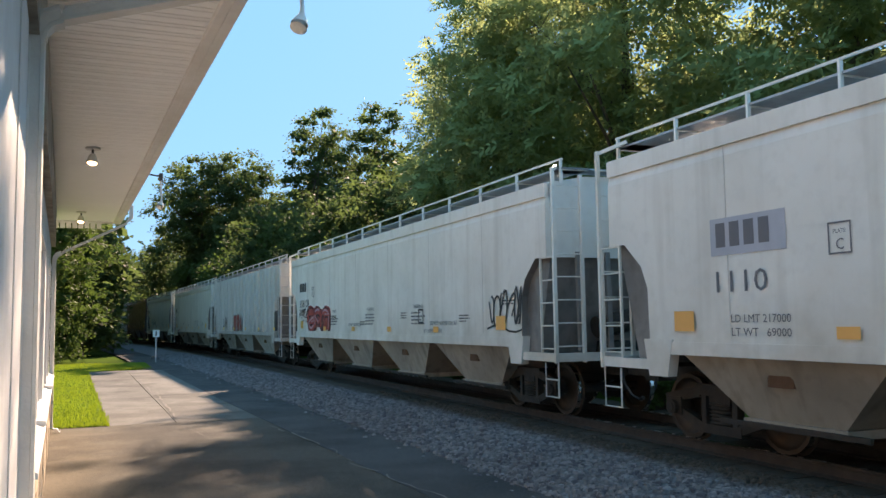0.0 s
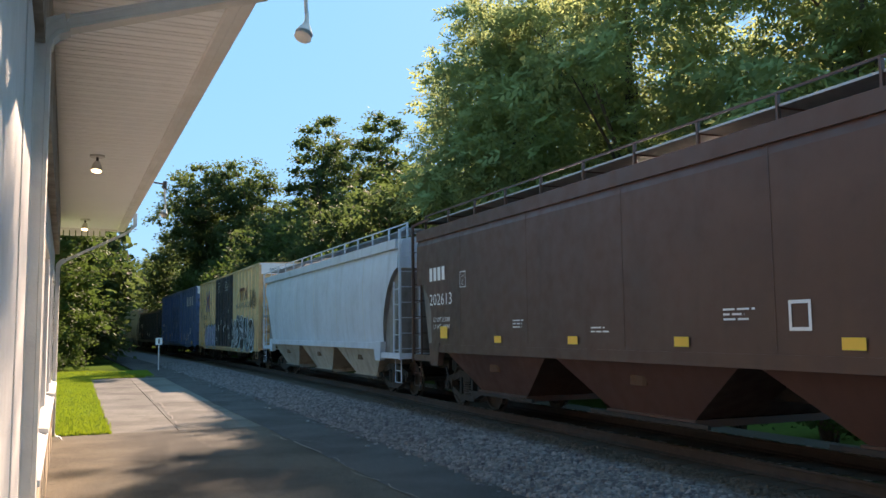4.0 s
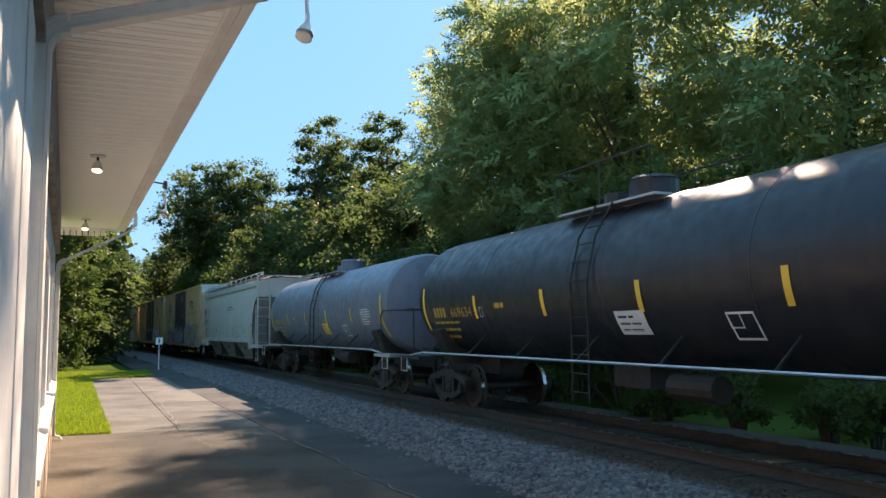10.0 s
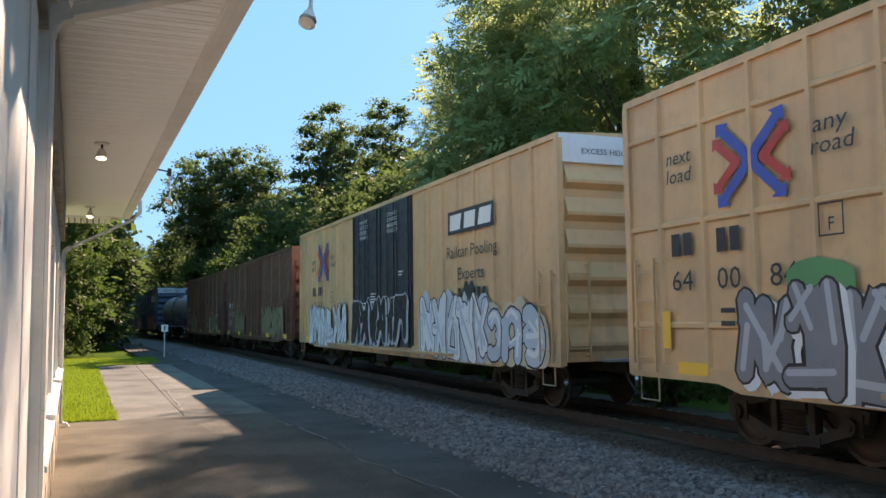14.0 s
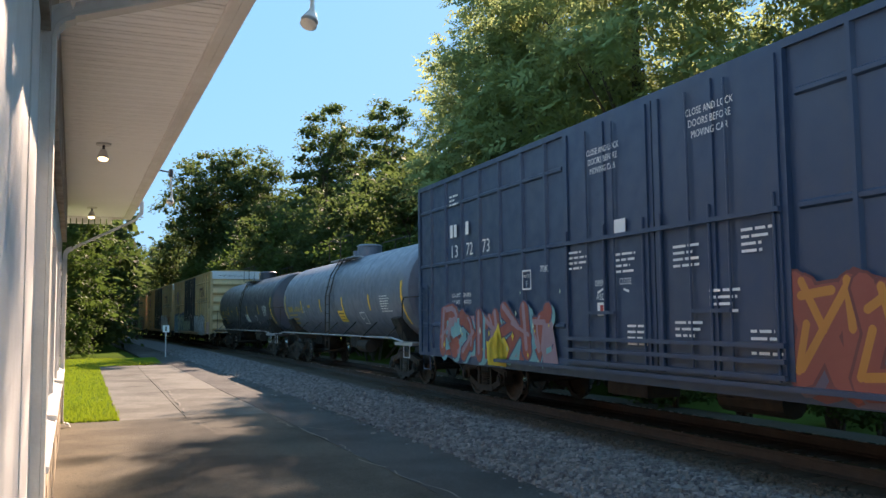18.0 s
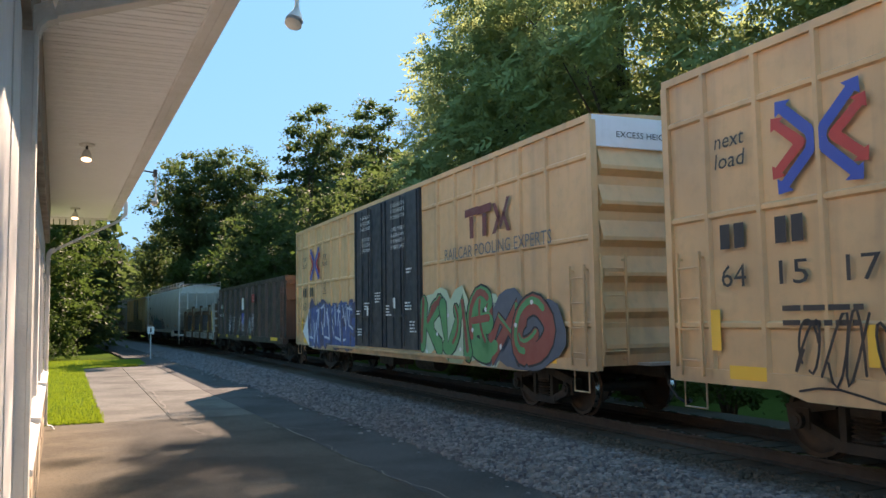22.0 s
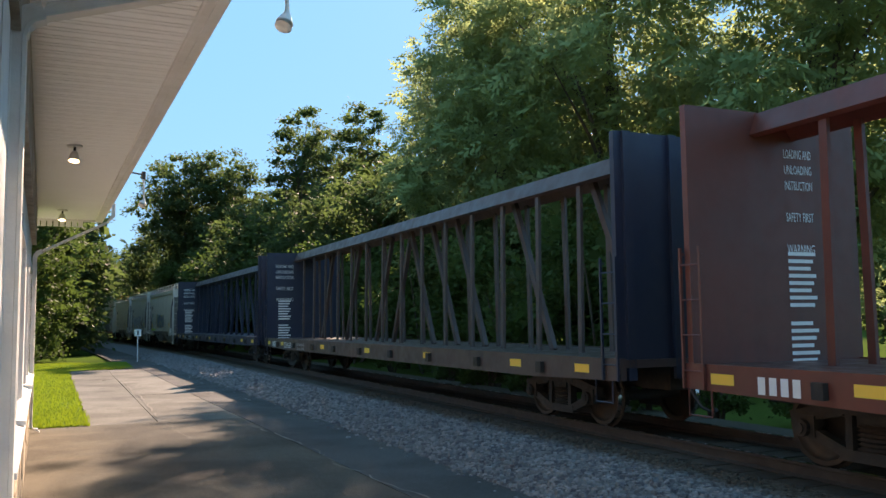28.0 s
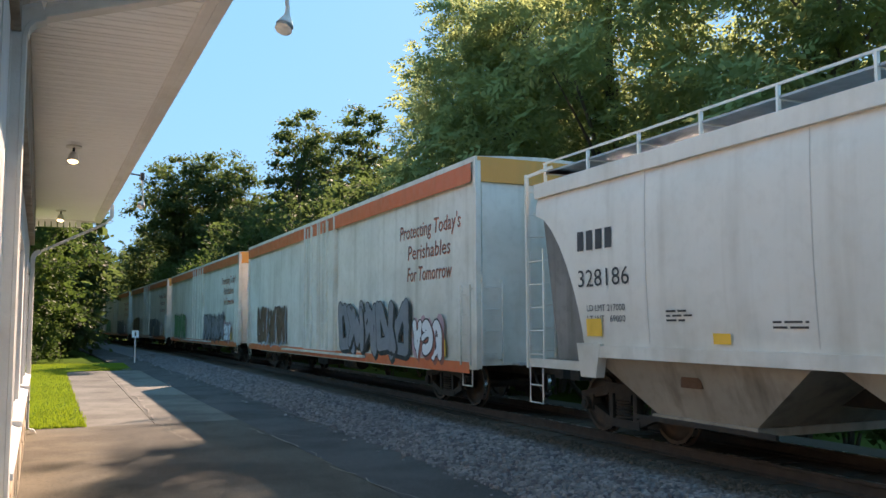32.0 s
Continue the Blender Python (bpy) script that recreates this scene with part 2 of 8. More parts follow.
class Shape:
    """Gathers corners and faces for one mesh."""

    def __init__(self):
        self.v, self.f, self.m, self.smooth = [], [], [], False

    def add(self, verts, faces, mat=0):
        n = len(self.v)
        self.v += [tuple(p) for p in verts]
        self.f += [tuple(i + n for i in q) for q in faces]
        self.m += [mat] * len(faces)
        return self

    def box(self, x0, x1, y0, y1, z0, z1, mat=0):
        p = [(x, y, z) for z in (z0, z1) for y in (y0, y1) for x in (x0, x1)]
        return self.add(p, [(0, 2, 3, 1), (4, 5, 7, 6), (0, 1, 5, 4), (2, 6, 7, 3), (0, 4, 6, 2), (1, 3, 7, 5)], mat)

    def beam(self, a, b, w, h, mat=0):
        """A square bar from a to b."""
        a, b = Vector(a), Vector(b)
        d = (b - a).normalized()
        s = d.cross(Vector((0, 0, 1)) if abs(d.z) < 0.95 else Vector((0, 1, 0))).normalized() * (w / 2)
        u = s.cross(d).normalized() * (h / 2)
        p = [e + i * s + j * u for e in (a, b) for i, j in ((-1, -1), (1, -1), (1, 1), (-1, 1))]
        return self.add(p, [(0, 1, 2, 3), (7, 6, 5, 4), (0, 4, 5, 1), (1, 5, 6, 2), (2, 6, 7, 3), (3, 7, 4, 0)], mat)

    def rings(self, rings, mat=0, caps=True, closed=True):
        """A skin through rings of equal length."""
        n = len(rings[0])
        fs = []
        for i in range(len(rings) - 1):
            for j in range(n if closed else n - 1):
                k = (j + 1) % n
                fs.append((i * n + j, i * n + k, (i + 1) * n + k, (i + 1) * n + j))
        if caps:
            fs += [tuple(range(n - 1, -1, -1)), tuple((len(rings) - 1) * n + j for j in range(n))]
        return self.add([p for r in rings for p in r], fs, mat)

    def prism(self, poly, axis, a, b, mat=0):
        """A flat outline pushed along an axis (0, 1, 2); the outline is in the other two, in order."""
        def put(p, c):
            q = list(p)
            q.insert(axis, c)
            return q
        return self.rings([[put(p, a) for p in poly], [put(p, b) for p in poly]], mat)

    def tube(self, pts, r, n=6, mat=0):
        pts = [Vector(p) for p in pts]
        out = []
        for i, p in enumerate(pts):
            d = (pts[min(i + 1, len(pts) - 1)] - pts[max(i - 1, 0)]).normalized()
            s = d.cross(Vector((0, 0, 1)) if abs(d.z) < 0.9 else Vector((0, 1, 0))).normalized()
            u = s.cross(d)
            rr = r[i] if isinstance(r, (list, tuple)) else r
            out.append([p + rr * (math.cos(2 * math.pi * k / n) * s + math.sin(2 * math.pi * k / n) * u) for k in range(n)])
        return self.rings(out, mat)

    def mesh(self, name, mats):
        me = bpy.data.meshes.new(name)
        me.from_pydata([site(p) for p in self.v] if SITE[0] else self.v, [], self.f)
        for m in mats if isinstance(mats, (list, tuple)) else [mats]:
            me.materials.append(m)
        if any(self.m):
            me.polygons.foreach_set("material_index", self.m)
        if self.smooth:
            me.polygons.foreach_set("use_smooth", [True] * len(self.f))
            me.set_sharp_from_angle(angle=radians(40))
        me.update()
        return me


def part(name, shape, mats, parent, label="", at=None):
    me = shape if isinstance(shape, bpy.types.Mesh) else shape.mesh(name, mats)
    ob = new(name, me)
    ob.parent = parent
    if at is not None:
        ob.matrix_basis = at
    if label:
        ob["label"] = label
    return ob


def thing(name, label, category, group="", kind="", at=None):
    ob = new(name)
    ob.empty_display_size = 0.3
    if at is not None:
        ob.matrix_basis = at
    return tagged(ob, label, category, group, kind)


def solid(name, shape, mats, label, category="", group="", kind=""):
    return tagged(new(name, shape.mesh(name, mats)), label, category, group, kind)


# ---- the line of the track ----
TRACK_X, RAIL_Z, RADIUS, SPEED = 8.70, -0.11, 1425.0, 21.417


def on_track(s, off=0.0):
    """A point at s metres along the curved track and off metres to its right: x, y."""
    a = s / RADIUS
    return TRACK_X - RADIUS * (1 - math.cos(a)) + off * math.cos(a), RADIUS * math.sin(a) + off * math.sin(a)


def strip(profile, s0, s1, step):
    """A band along the track through a cross-section of (offset, z)."""
    sh = Shape()
    n = max(1, round((s1 - s0) / step))
    rows = []
    for i in range(n + 1):
        s = s0 + (s1 - s0) * i / n
        rows.append([(*on_track(s, o), z) for o, z in profile])
    return sh.rings(rows, caps=False, closed=False)


# ---- ground, track bed, platform ----
def ground():
    low = FLOOR - 0.08
    offs = [(-2500, low), (-500, low), (-120, low), (-40, low), (-16, low), (-9, low), (-5.6, low - 0.02), (-3.9, -0.75), (0, -0.75), (3.9, -0.7),
            (5.5, -0.5), (9, -0.3), (14, -0.15), (25, 0.1), (50, 0.4), (120, 1.0), (500, 2.0), (2500, 3.0)]
    sh = Shape()
    ys = [-1500, -400, -120] + list(range(-60, 240, 12)) + [260, 320, 420, 560, 800, 1400, 2500]
    rows = []
    for y in ys:
        r = []
        for o, z in offs:
            x = TRACK_X - RADIUS * (1 - math.cos(min(max(y, -150), 800) / RADIUS)) + o
            r.append((x, y, z + (0.12 * noise.noise((x * 0.15, y * 0.15, 0)) if o > 6 else 0)))
        rows.append(r)
    sh.rings(rows, caps=False, closed=False)
    return solid("ground", sh, GROUND, "rough grassy soil under the trees beside the track", "ground", kind="structure")


ground()
solid("ballast_bed", strip([(-4.4, FLOOR - 0.20), (-3.75, FLOOR - 0.02), (-3.1, -0.345), (-2.2, -0.285), (-1.5, -0.30), (1.5, -0.30), (2.6, -0.31), (4.3, -0.72)], -90, 860, 5), STONE,
      "grey crushed-stone ballast bed, rust brown beside the rails", "ballast", kind="structure")
track = thing("railway_track", "rusty steel railway track on dark wooden sleepers", "track", kind="structure")
RAIL = [(-0.07, -0.175), (0.07, -0.175), (0.07, -0.165), (0.012, -0.14), (0.012, -0.045), (0.036, -0.035), (0.036, -0.004), (0.025, 0), (-0.025, 0), (-0.036, -0.004), (-0.036, -0.035), (-0.012, -0.045), (-0.012, -0.14), (-0.07, -0.165)]
for side in (-0.755, 0.755):
    part("rail", strip([(side + o, RAIL_Z + z) for o, z in RAIL + RAIL[:1]], -90, 860, 8), RAIL_RUST, track)
    part("rail_head", strip([(side - 0.022, RAIL_Z + 0.0015), (side + 0.022, RAIL_Z + 0.0015)], -90, 860, 8), RAILTOP, track, "polished top of the rail")
tie_mesh = Shape().box(-1.3, 1.3, -0.115, 0.115, -0.18, 0).mesh("sleeper", TIE)
for i in range(150):
    s = -16 + i * 0.53
    x, y = on_track(s)
    part("sleeper", tie_mesh, None, track, at=pose(x, y, RAIL_Z - 0.176 + random.uniform(-0.012, 0.0), 0, 0, math.degrees(s / RADIUS) + random.uniform(-1, 1)))


def stones():
    sh = Shape()
    rnd = random.Random(4)
    verts, faces = [], []
    base = [(-1, -1, -.6), (1, -1, -.7), (1, 1, -.6), (-1, 1, -.7), (-.7, -.6, .7), (.8, -.7, .6), (.6, .8, .7), (-.8, .6, .6)]
    quads = [(4, 5, 6, 7), (0, 1, 5, 4), (1, 2, 6, 5), (2, 3, 7, 6), (3, 0, 4, 7)]
    def surface(o):
        if o < -3.1:
            return FLOOR - 0.02 + (o + 3.75) * 0.165
        return -0.345 + 0.06 * (o + 3.1) / 0.9 if o < -2.2 else -0.285 - 0.02 * (o + 2.2)
    for k in range(29000):
        s = 3.6 + 56 * rnd.random() ** 1.9
        edge = -3.62 - 0.009 * s + 0.00007 * s * s
        o = rnd.uniform(edge - 0.1, -1.25 if s < 22 else -1.9)
        if rnd.random() < 0.008:
            o = edge - abs(rnd.gauss(0, 0.25))
        x, y = on_track(s, o)
        z = max(surface(o), FLOOR - 0.01) + 0.006
        r = rnd.uniform(0.018, 0.040) * (1 + s / 75)
        a = rnd.uniform(0, 6.3)
        c, d = math.cos(a) * r, math.sin(a) * r
        tilt, lift = rnd.uniform(-0.5, 0.5), rnd.uniform(0.5, 0.95)
        n = len(verts)
        for px, py, pz in base:
            px, py = px * rnd.uniform(0.6, 1.15), py * rnd.uniform(0.55, 1.0)
            verts.append((x + px * c - py * d, y + px * d + py * c, z + (pz * lift + px * tilt * 0.5) * r + 0.4 * r))
        faces.extend(tuple(i + n for i in q) for q in quads)
    sh.v, sh.f, sh.m = verts, faces, [0] * len(faces)
    return solid("ballast_stones", sh, STONE, "loose grey crushed limestone ballast beside the rails", "gravel", kind="stuff")


stones()


# the building line leans a little away from the track
def wall_x(y):
    return -0.38 - 0.0345 * (y - 5.85)


def eave_x(y):
    return 0.748 - 0.0335 * (y - 4.74)


BUILD_END, EAVE_END, EAVE_Z = 14.45, 16.1, 3.45


SITE[0] = True


def platform():
    pave = thing("pavement", "weathered concrete platform with joints beside the depot", "pavement", kind="structure")
    ys = [-9.0, 14.75, 20.6, 26.6, 32.8]
    for i in range(len(ys) - 1):
        for k in range(1 if i == 0 else 2):
            y0, y1 = ys[i] + 0.008, ys[i + 1] - 0.008
            lo = (lambda y: wall_x(y) + 0.005 if y < 14.8 else 0.215 - 0.0255 * (y - 14.9)) if k == 0 else (lambda y: 1.31 - 0.012 * (y - 10) + 0.008)
            hi = (lambda y: 1.31 - 0.012 * (y - 10) - 0.008) if k == 0 and i else (lambda y: 3.0 - 0.03 * (y - 7) if y < 20 else 2.61 - 0.02 * (y - 20))
            sh = Shape()
            n = 24 if i == 0 else 10
            top = [[(lo(y), y, 0.0), (hi(y), y, 0.0), (hi(y), y, -0.14), (lo(y), y, -0.14)] for y in [y0 + (y1 - y0) * j / n for j in range(n + 1)]]
            dz = random.uniform(-0.006, 0.0)
            sh.rings([[(x, y, z + dz) for x, y, z in r] for r in top])
            part("slab", sh, CONCRETE if y0 > 14.5 else TAN_ASPHALT, pave)
    part("joint_filler", Shape().rings([[(wall_x(-9), -9, -0.02), (2.8, -9, -0.02), (2.8, -9, -0.1), (wall_x(-9), -9, -0.1)],
                                       [(wall_x(14.7), 14.7, -0.02), (2.55, 14.7, -0.02), (2.55, 14.7, -0.1), (wall_x(14.7), 14.7, -0.1)],
                                       [(0.3, 14.72, -0.02), (2.55, 14.72, -0.02), (2.55, 14.72, -0.1), (0.3, 14.72, -0.1)],
                                       [(-0.15, 32.7, -0.02), (2.2, 32.7, -0.02), (2.2, 32.7, -0.1), (-0.15, 32.7, -0.1)]]), CRACK, pave)
    rd = Shape()
    rows = []
    rnd = random.Random(8)
    y = -9.0
    while y < 120:
        q = y * GROW
        inner = (2.85 - 0.03 * (y - 7) if y < 20 else 2.46 - 0.02 * (y - 20)) if y < 33.0 else on_track(q, -6.0)[0] / GROW
        outer = on_track(q, -3.62 - 0.009 * q + 0.00007 * q * q + 0.17 * noise.noise((q * 0.28, 3, 0)) + 0.09 * noise.noise((q * 1.4, 9, 0)))[0] / GROW
        mid = inner + (outer - inner) * 0.5
        rows.append([(inner, y, -0.13), (inner, y, 0.004), (mid, y, 0.012), (outer - 0.08, y, 0.0), (outer, y, -0.03), (outer + 0.05, y, -0.2)])
        y += 0.3 if y < 40 else 3
    rd.rings(rows, caps=False, closed=False)
    solid("asphalt_strip", rd, ASPHALT, "worn dark asphalt strip with a ragged edge along the ballast", "road", kind="structure")
    seam = Shape()
    rnd = random.Random(3)
    for a, b, w in (((2.55, 13.4), (2.78, 10.6), 0.05), ((2.78, 10.6), (2.72, 9.4), 0.03), ((2.72, 9.4), (3.0, 6.4), 0.035), ((2.7, 12.6), (3.1, 11.9), 0.03), ((1.32, 20.6), (1.30, 15.4), 0.05), ((1.22, 26), (1.27, 21), 0.03), ((1.31, 14.6), (1.5, 12.2), 0.02), ((0.3, 14.72), (2.4, 14.66), 0.05), ((0.4, 18.4), (1.2, 18.9), 0.02)):
        n = 14
        row = []
        for j in range(n + 1):
            f = j / n
            x, y = a[0] + (b[0] - a[0]) * f + rnd.uniform(-0.035, 0.035), a[1] + (b[1] - a[1]) * f
            h = w * rnd.uniform(0.4, 1.2) / 2
            row.append([(x - 0.6 * h, y, 0.0145), (x + 0.6 * h, y, 0.0145)])
        j = 0
        while j < n - 1:  # the filler has crumbled away in places
            k = min(n, j + rnd.randint(1, 4))
            seam.rings(row[j:k + 1], caps=False, closed=False)
            j = k + (rnd.random() < 0.6)
    solid("pavement_crack", seam, CRACK, "pale crumbling crack along the edge of the concrete", "crack", kind="structure")


platform()


def lawn():
    sh = Shape()
    rows = []
    for i in range(25):
        y = 14.85 + i * 1.02
        r = 0.20 - 0.0255 * (y - 14.9) if y < 32.9 else min(2.0, 0.20 - 0.0255 * 18 + (y - 32.9) * 2.4)
        rows.append([(-30, y, -0.02), (-8, y, 0.0), (-2, y, 0.01), (r - 0.02, y, 0.012), (r, y, -0.12)])
    sh.rings(rows, caps=False, closed=False)
    solid("lawn", sh, LAWN, "bright mown lawn beside the platform", "lawn", kind="structure")
    g = Shape()
    rnd = random.Random(5)
    vs, fs = [], []
    for k in range(34000):
        y = 14.75 + 24.5 * rnd.random() ** 1.5
        right = (0.20 - 0.0255 * (y - 14.9) if y < 32.9 else 2.0 - 0.3 * (y - 32.9)) + rnd.gauss(0, 0.03)
        x = right - (right + 2.6) * rnd.random()
        h, a, w = rnd.uniform(0.03, 0.085), rnd.uniform(0, 6.3), rnd.uniform(0.006, 0.013)
        dx, dy = math.cos(a), math.sin(a)
        n = len(vs)
        lean = rnd.uniform(0, 0.05)
        vs += [(x - dy * w, y + dx * w, -0.01), (x + dy * w, y - dx * w, -0.01), (x + dx * lean, y + dy * lean, h)]
        fs.append((n, n + 1, n + 2))
    g.v, g.f, g.m = vs, fs, [0] * len(fs)
    solid("grass", g, BLADE, "short bright green grass blades on the lawn", "grass", kind="stuff")


lawn()


# ---- the depot ----
def depot():
    sh = Shape()
    t = 0.25
    segs = [(-9.0, 6.9, 0.0, EAVE_Z), (6.9, 8.6, 0.0, 0.92), (6.9, 8.6, 2.3, EAVE_Z), (8.6, 10.9, 0.0, EAVE_Z), (10.9, 12.6, 0, 0.92), (10.9, 12.6, 2.3, EAVE_Z), (12.6, BUILD_END, 0.0, EAVE_Z)]
    for y0, y1, z0, z1 in segs:
        sh.rings([[(wall_x(y0) - t, y0, z0), (wall_x(y0), y0, z0), (wall_x(y0), y0, z1), (wall_x(y0) - t, y0, z1)],
                  [(wall_x(y1) - t, y1, z0), (wall_x(y1), y1, z0), (wall_x(y1), y1, z1), (wall_x(y1) - t, y1, z1)]])
    sh.box(-7.6, wall_x(BUILD_END) - t, BUILD_END - 0.25, BUILD_END, 0, EAVE_Z)
    sh.box(-7.6, -7.35, -9, BUILD_END - 0.25, 0, EAVE_Z)
    sh.box(-7.35, wall_x(-9) - t, -9, -8.75, 0, EAVE_Z)
    solid("wall_east", sh, WHITE_WALL, "white painted masonry wall of the old depot", "wall", kind="structure")
    base = thing("wall_base", "tan stone base course of the depot wall", "wall base", kind="structure")
    rnd = random.Random(6)
    for row in range(3):
        y = 4.75
        while y < BUILD_END:
            n = min(y + rnd.uniform(0.5, 0.8), BUILD_END)
            d = 0.045 + rnd.uniform(-0.008, 0.008)
            b = Shape()
            b.rings([[(wall_x(q) + 0.001, q, row * 0.28 + 0.003), (wall_x(q) + d, q, row * 0.28 + 0.006), (wall_x(q) + d, q, row * 0.28 + 0.268), (wall_x(q) + 0.001, q, row * 0.28 + 0.274)] for q in (y + 0.006, n - 0.006)])
            part("stone", b, TAN_STONE, base)
            y = n
    cap = Shape()
    cap.rings([[(wall_x(q) + 0.001, q, 0.84), (wall_x(q) + 0.085, q, 0.84), (wall_x(q) + 0.085, q, 0.87), (wall_x(q) + 0.02, q, 0.90), (wall_x(q) + 0.001, q, 0.90)] for q in (4.75, BUILD_END)])
    part("cap", cap, TRIM, base, "white moulded cap of the base course")
    for i, (y0, y1) in enumerate(((6.9, 8.6), (10.9, 12.6))):
        w = thing("window_%d" % (i + 1), "tall white framed window with dark panes in the depot wall", "window", kind="structure")
        fr = Shape()
        for a, b in ((y0, y0 + 0.09), (y1 - 0.09, y1), ((y0 + y1) / 2 - 0.03, (y0 + y1) / 2 + 0.03)):
            fr.rings([[(wall_x(q) - 0.14, q, 0.92), (wall_x(q) - 0.05, q, 0.92), (wall_x(q) - 0.05, q, 2.30), (wall_x(q) - 0.14, q, 2.30)] for q in (a, b)])
        for a, b in ((0.92, 1.0), (2.22, 2.30), (1.60, 1.65)):
            fr.rings([[(wall_x(q) - 0.135, q, a), (wall_x(q) - 0.055, q, a), (wall_x(q) - 0.055, q, b), (wall_x(q) - 0.135, q, b)] for q in (y0 + 0.09, y1 - 0.09)])
        part("window_frame", fr, TRIM, w)
        for a, b in ((y0 + 0.09, (y0 + y1) / 2 - 0.03), ((y0 + y1) / 2 + 0.03, y1 - 0.09)):
            for c, d in ((1.0, 1.60), (1.65, 2.22)):
                part("pane", Shape().rings([[(wall_x(q) - 0.115, q, c), (wall_x(q) - 0.105, q, c), (wall_x(q) - 0.105, q, d), (wall_x(q) - 0.115, q, d)] for q in (a, b)]), DARK_GLASS, w)
        sill = Shape().rings([[(wall_x(q) - 0.13, q, 0.885), (wall_x(q) + 0.09, q, 0.885), (wall_x(q) + 0.09, q, 0.92), (wall_x(q) - 0.13, q, 0.94)] for q in (y0 - 0.06, y1 + 0.06)])
        part("window_sill", sill, TRIM, w, "white projecting sill")
        trim = Shape()
        for a, b in ((y0 - 0.11, y0), (y1, y1 + 0.11)):
            trim.rings([[(wall_x(q) + 0.001, q, 0.945), (wall_x(q) + 0.028, q, 0.945), (wall_x(q) + 0.028, q, 2.41), (wall_x(q) + 0.001, q, 2.41)] for q in (a, b)])
        trim.rings([[(wall_x(q) + 0.001, q, 2.30), (wall_x(q) + 0.032, q, 2.30), (wall_x(q) + 0.032, q, 2.43), (wall_x(q) + 0.001, q, 2.43)] for q in (y0, y1)])
        part("casing", trim, TRIM, w)
    # wide flat boards beside the first downspout
    boards = thing("wall_boards", "white painted vertical boards at the end bay of the depot wall", "wall boards", kind="structure")
    for y0, y1, d in ((1.6, 3.12, 0.026), (3.145, 3.72, 0.03)):
        part("board", Shape().rings([[(wall_x(q) + 0.001, q, 0.02), (wall_x(q) + d, q, 0.02), (wall_x(q) + d, q, 2.84), (wall_x(q) + 0.001, q, 2.84)] for q in (y0, y1)]), TRIM, boards)
    fz = Shape().rings([[(wall_x(q) + 0.001, q, 2.85), (wall_x(q) + 0.065, q, 2.85), (wall_x(q) + 0.065, q, EAVE_Z - 0.012), (wall_x(q) + 0.001, q, EAVE_Z - 0.012)] for q in (-9, BUILD_END)])
    solid("trim_frieze", fz, FRIEZE, "peeling brown frieze board under the soffit", "trim", kind="structure")
    # soffit of grooved boards, two narrow grooves to each board
    sf = Shape()
    y = -9.0
    k = 0
    while y < EAVE_END - 0.02:
        n = min(y + (0.062 if k % 2 else 0.105), EAVE_END)
        for a, b, z in ((y, n - 0.012, EAVE_Z), (n - 0.012, n, EAVE_Z + 0.022)):
            xa, xb = (-7.9 if a > BUILD_END else wall_x(a) + 0.002), eave_x(a) - 0.02
            sf.box(xa, xb, a, b, z, EAVE_Z + 0.03)
        y, k = n, k + 1
    solid("ceiling_soffit", sf, SOFFIT, "cream painted grooved board soffit under the wide eave", "soffit", kind="structure")
    ff = Shape()
    ff.rings([[(eave_x(q) - 0.06, q, EAVE_Z - 0.03), (eave_x(q), q, EAVE_Z - 0.03), (eave_x(q), q, EAVE_Z + 0.2), (eave_x(q) - 0.06, q, EAVE_Z + 0.2)] for q in (-9, EAVE_END)])
    ff.box(-7.9, eave_x(EAVE_END) - 0.06, EAVE_END - 0.05, EAVE_END, EAVE_Z - 0.03, EAVE_Z + 0.2)
    ff.rings([[(eave_x(q) - 0.125, q, EAVE_Z - 0.016), (eave_x(q) - 0.115, q, EAVE_Z - 0.024), (eave_x(q) - 0.061, q, EAVE_Z - 0.024), (eave_x(q) - 0.061, q, EAVE_Z - 0.001), (eave_x(q) - 0.125, q, EAVE_Z - 0.001)] for q in (-9, EAVE_END - 0.06)])
    solid("trim_fascia", ff, TRIM, "white painted fascia board along the eave", "trim", kind="structure")
    dent = thing("trim_end_slats", "white slatted trim hanging under the end of the eave", "trim", kind="structure")
    for j in range(16):
        x = -1.5 + j * 0.098
        part("slat", Shape().box(x, x + 0.078, EAVE_END - 0.12, EAVE_END - 0.06, EAVE_Z - 0.13, EAVE_Z - 0.001), TRIM, dent)
    rf = Shape()
    rf.rings([[(eave_x(q) + 0.03, q, EAVE_Z + 0.2), (eave_x(q) + 0.03, q, EAVE_Z + 0.235), (-3.6, q, EAVE_Z + 2.2), (-8.0, q, EAVE_Z + 0.235), (-8.0, q, EAVE_Z + 0.2), (-3.6, q, EAVE_Z + 2.16)] for q in (-9.1, EAVE_END + 0.05)])
    for q in (-8.9, BUILD_END - 0.1):
        rf.prism([(-7.6, EAVE_Z + 0.035), (wall_x(q), EAVE_Z + 0.035), (-3.6, EAVE_Z + 2.0)], 1, q - 0.1, q + 0.1)
    solid("roof", rf, FRIEZE, "brown shingled depot roof above the eave", "roof", kind="structure")
    gut = Shape()
    prof = [(0.002, 0.05), (0.002, 0.17), (0.015, 0.17), (0.015, 0.065), (0.075, 0.065), (0.10, 0.11), (0.105, 0.17), (0.122, 0.17), (0.118, 0.10), (0.09, 0.05)]
    gut.rings([[(eave_x(q) + 0.002 + a * 0.5, q, EAVE_Z + b) for a, b in prof] for q in (-9, EAVE_END)])
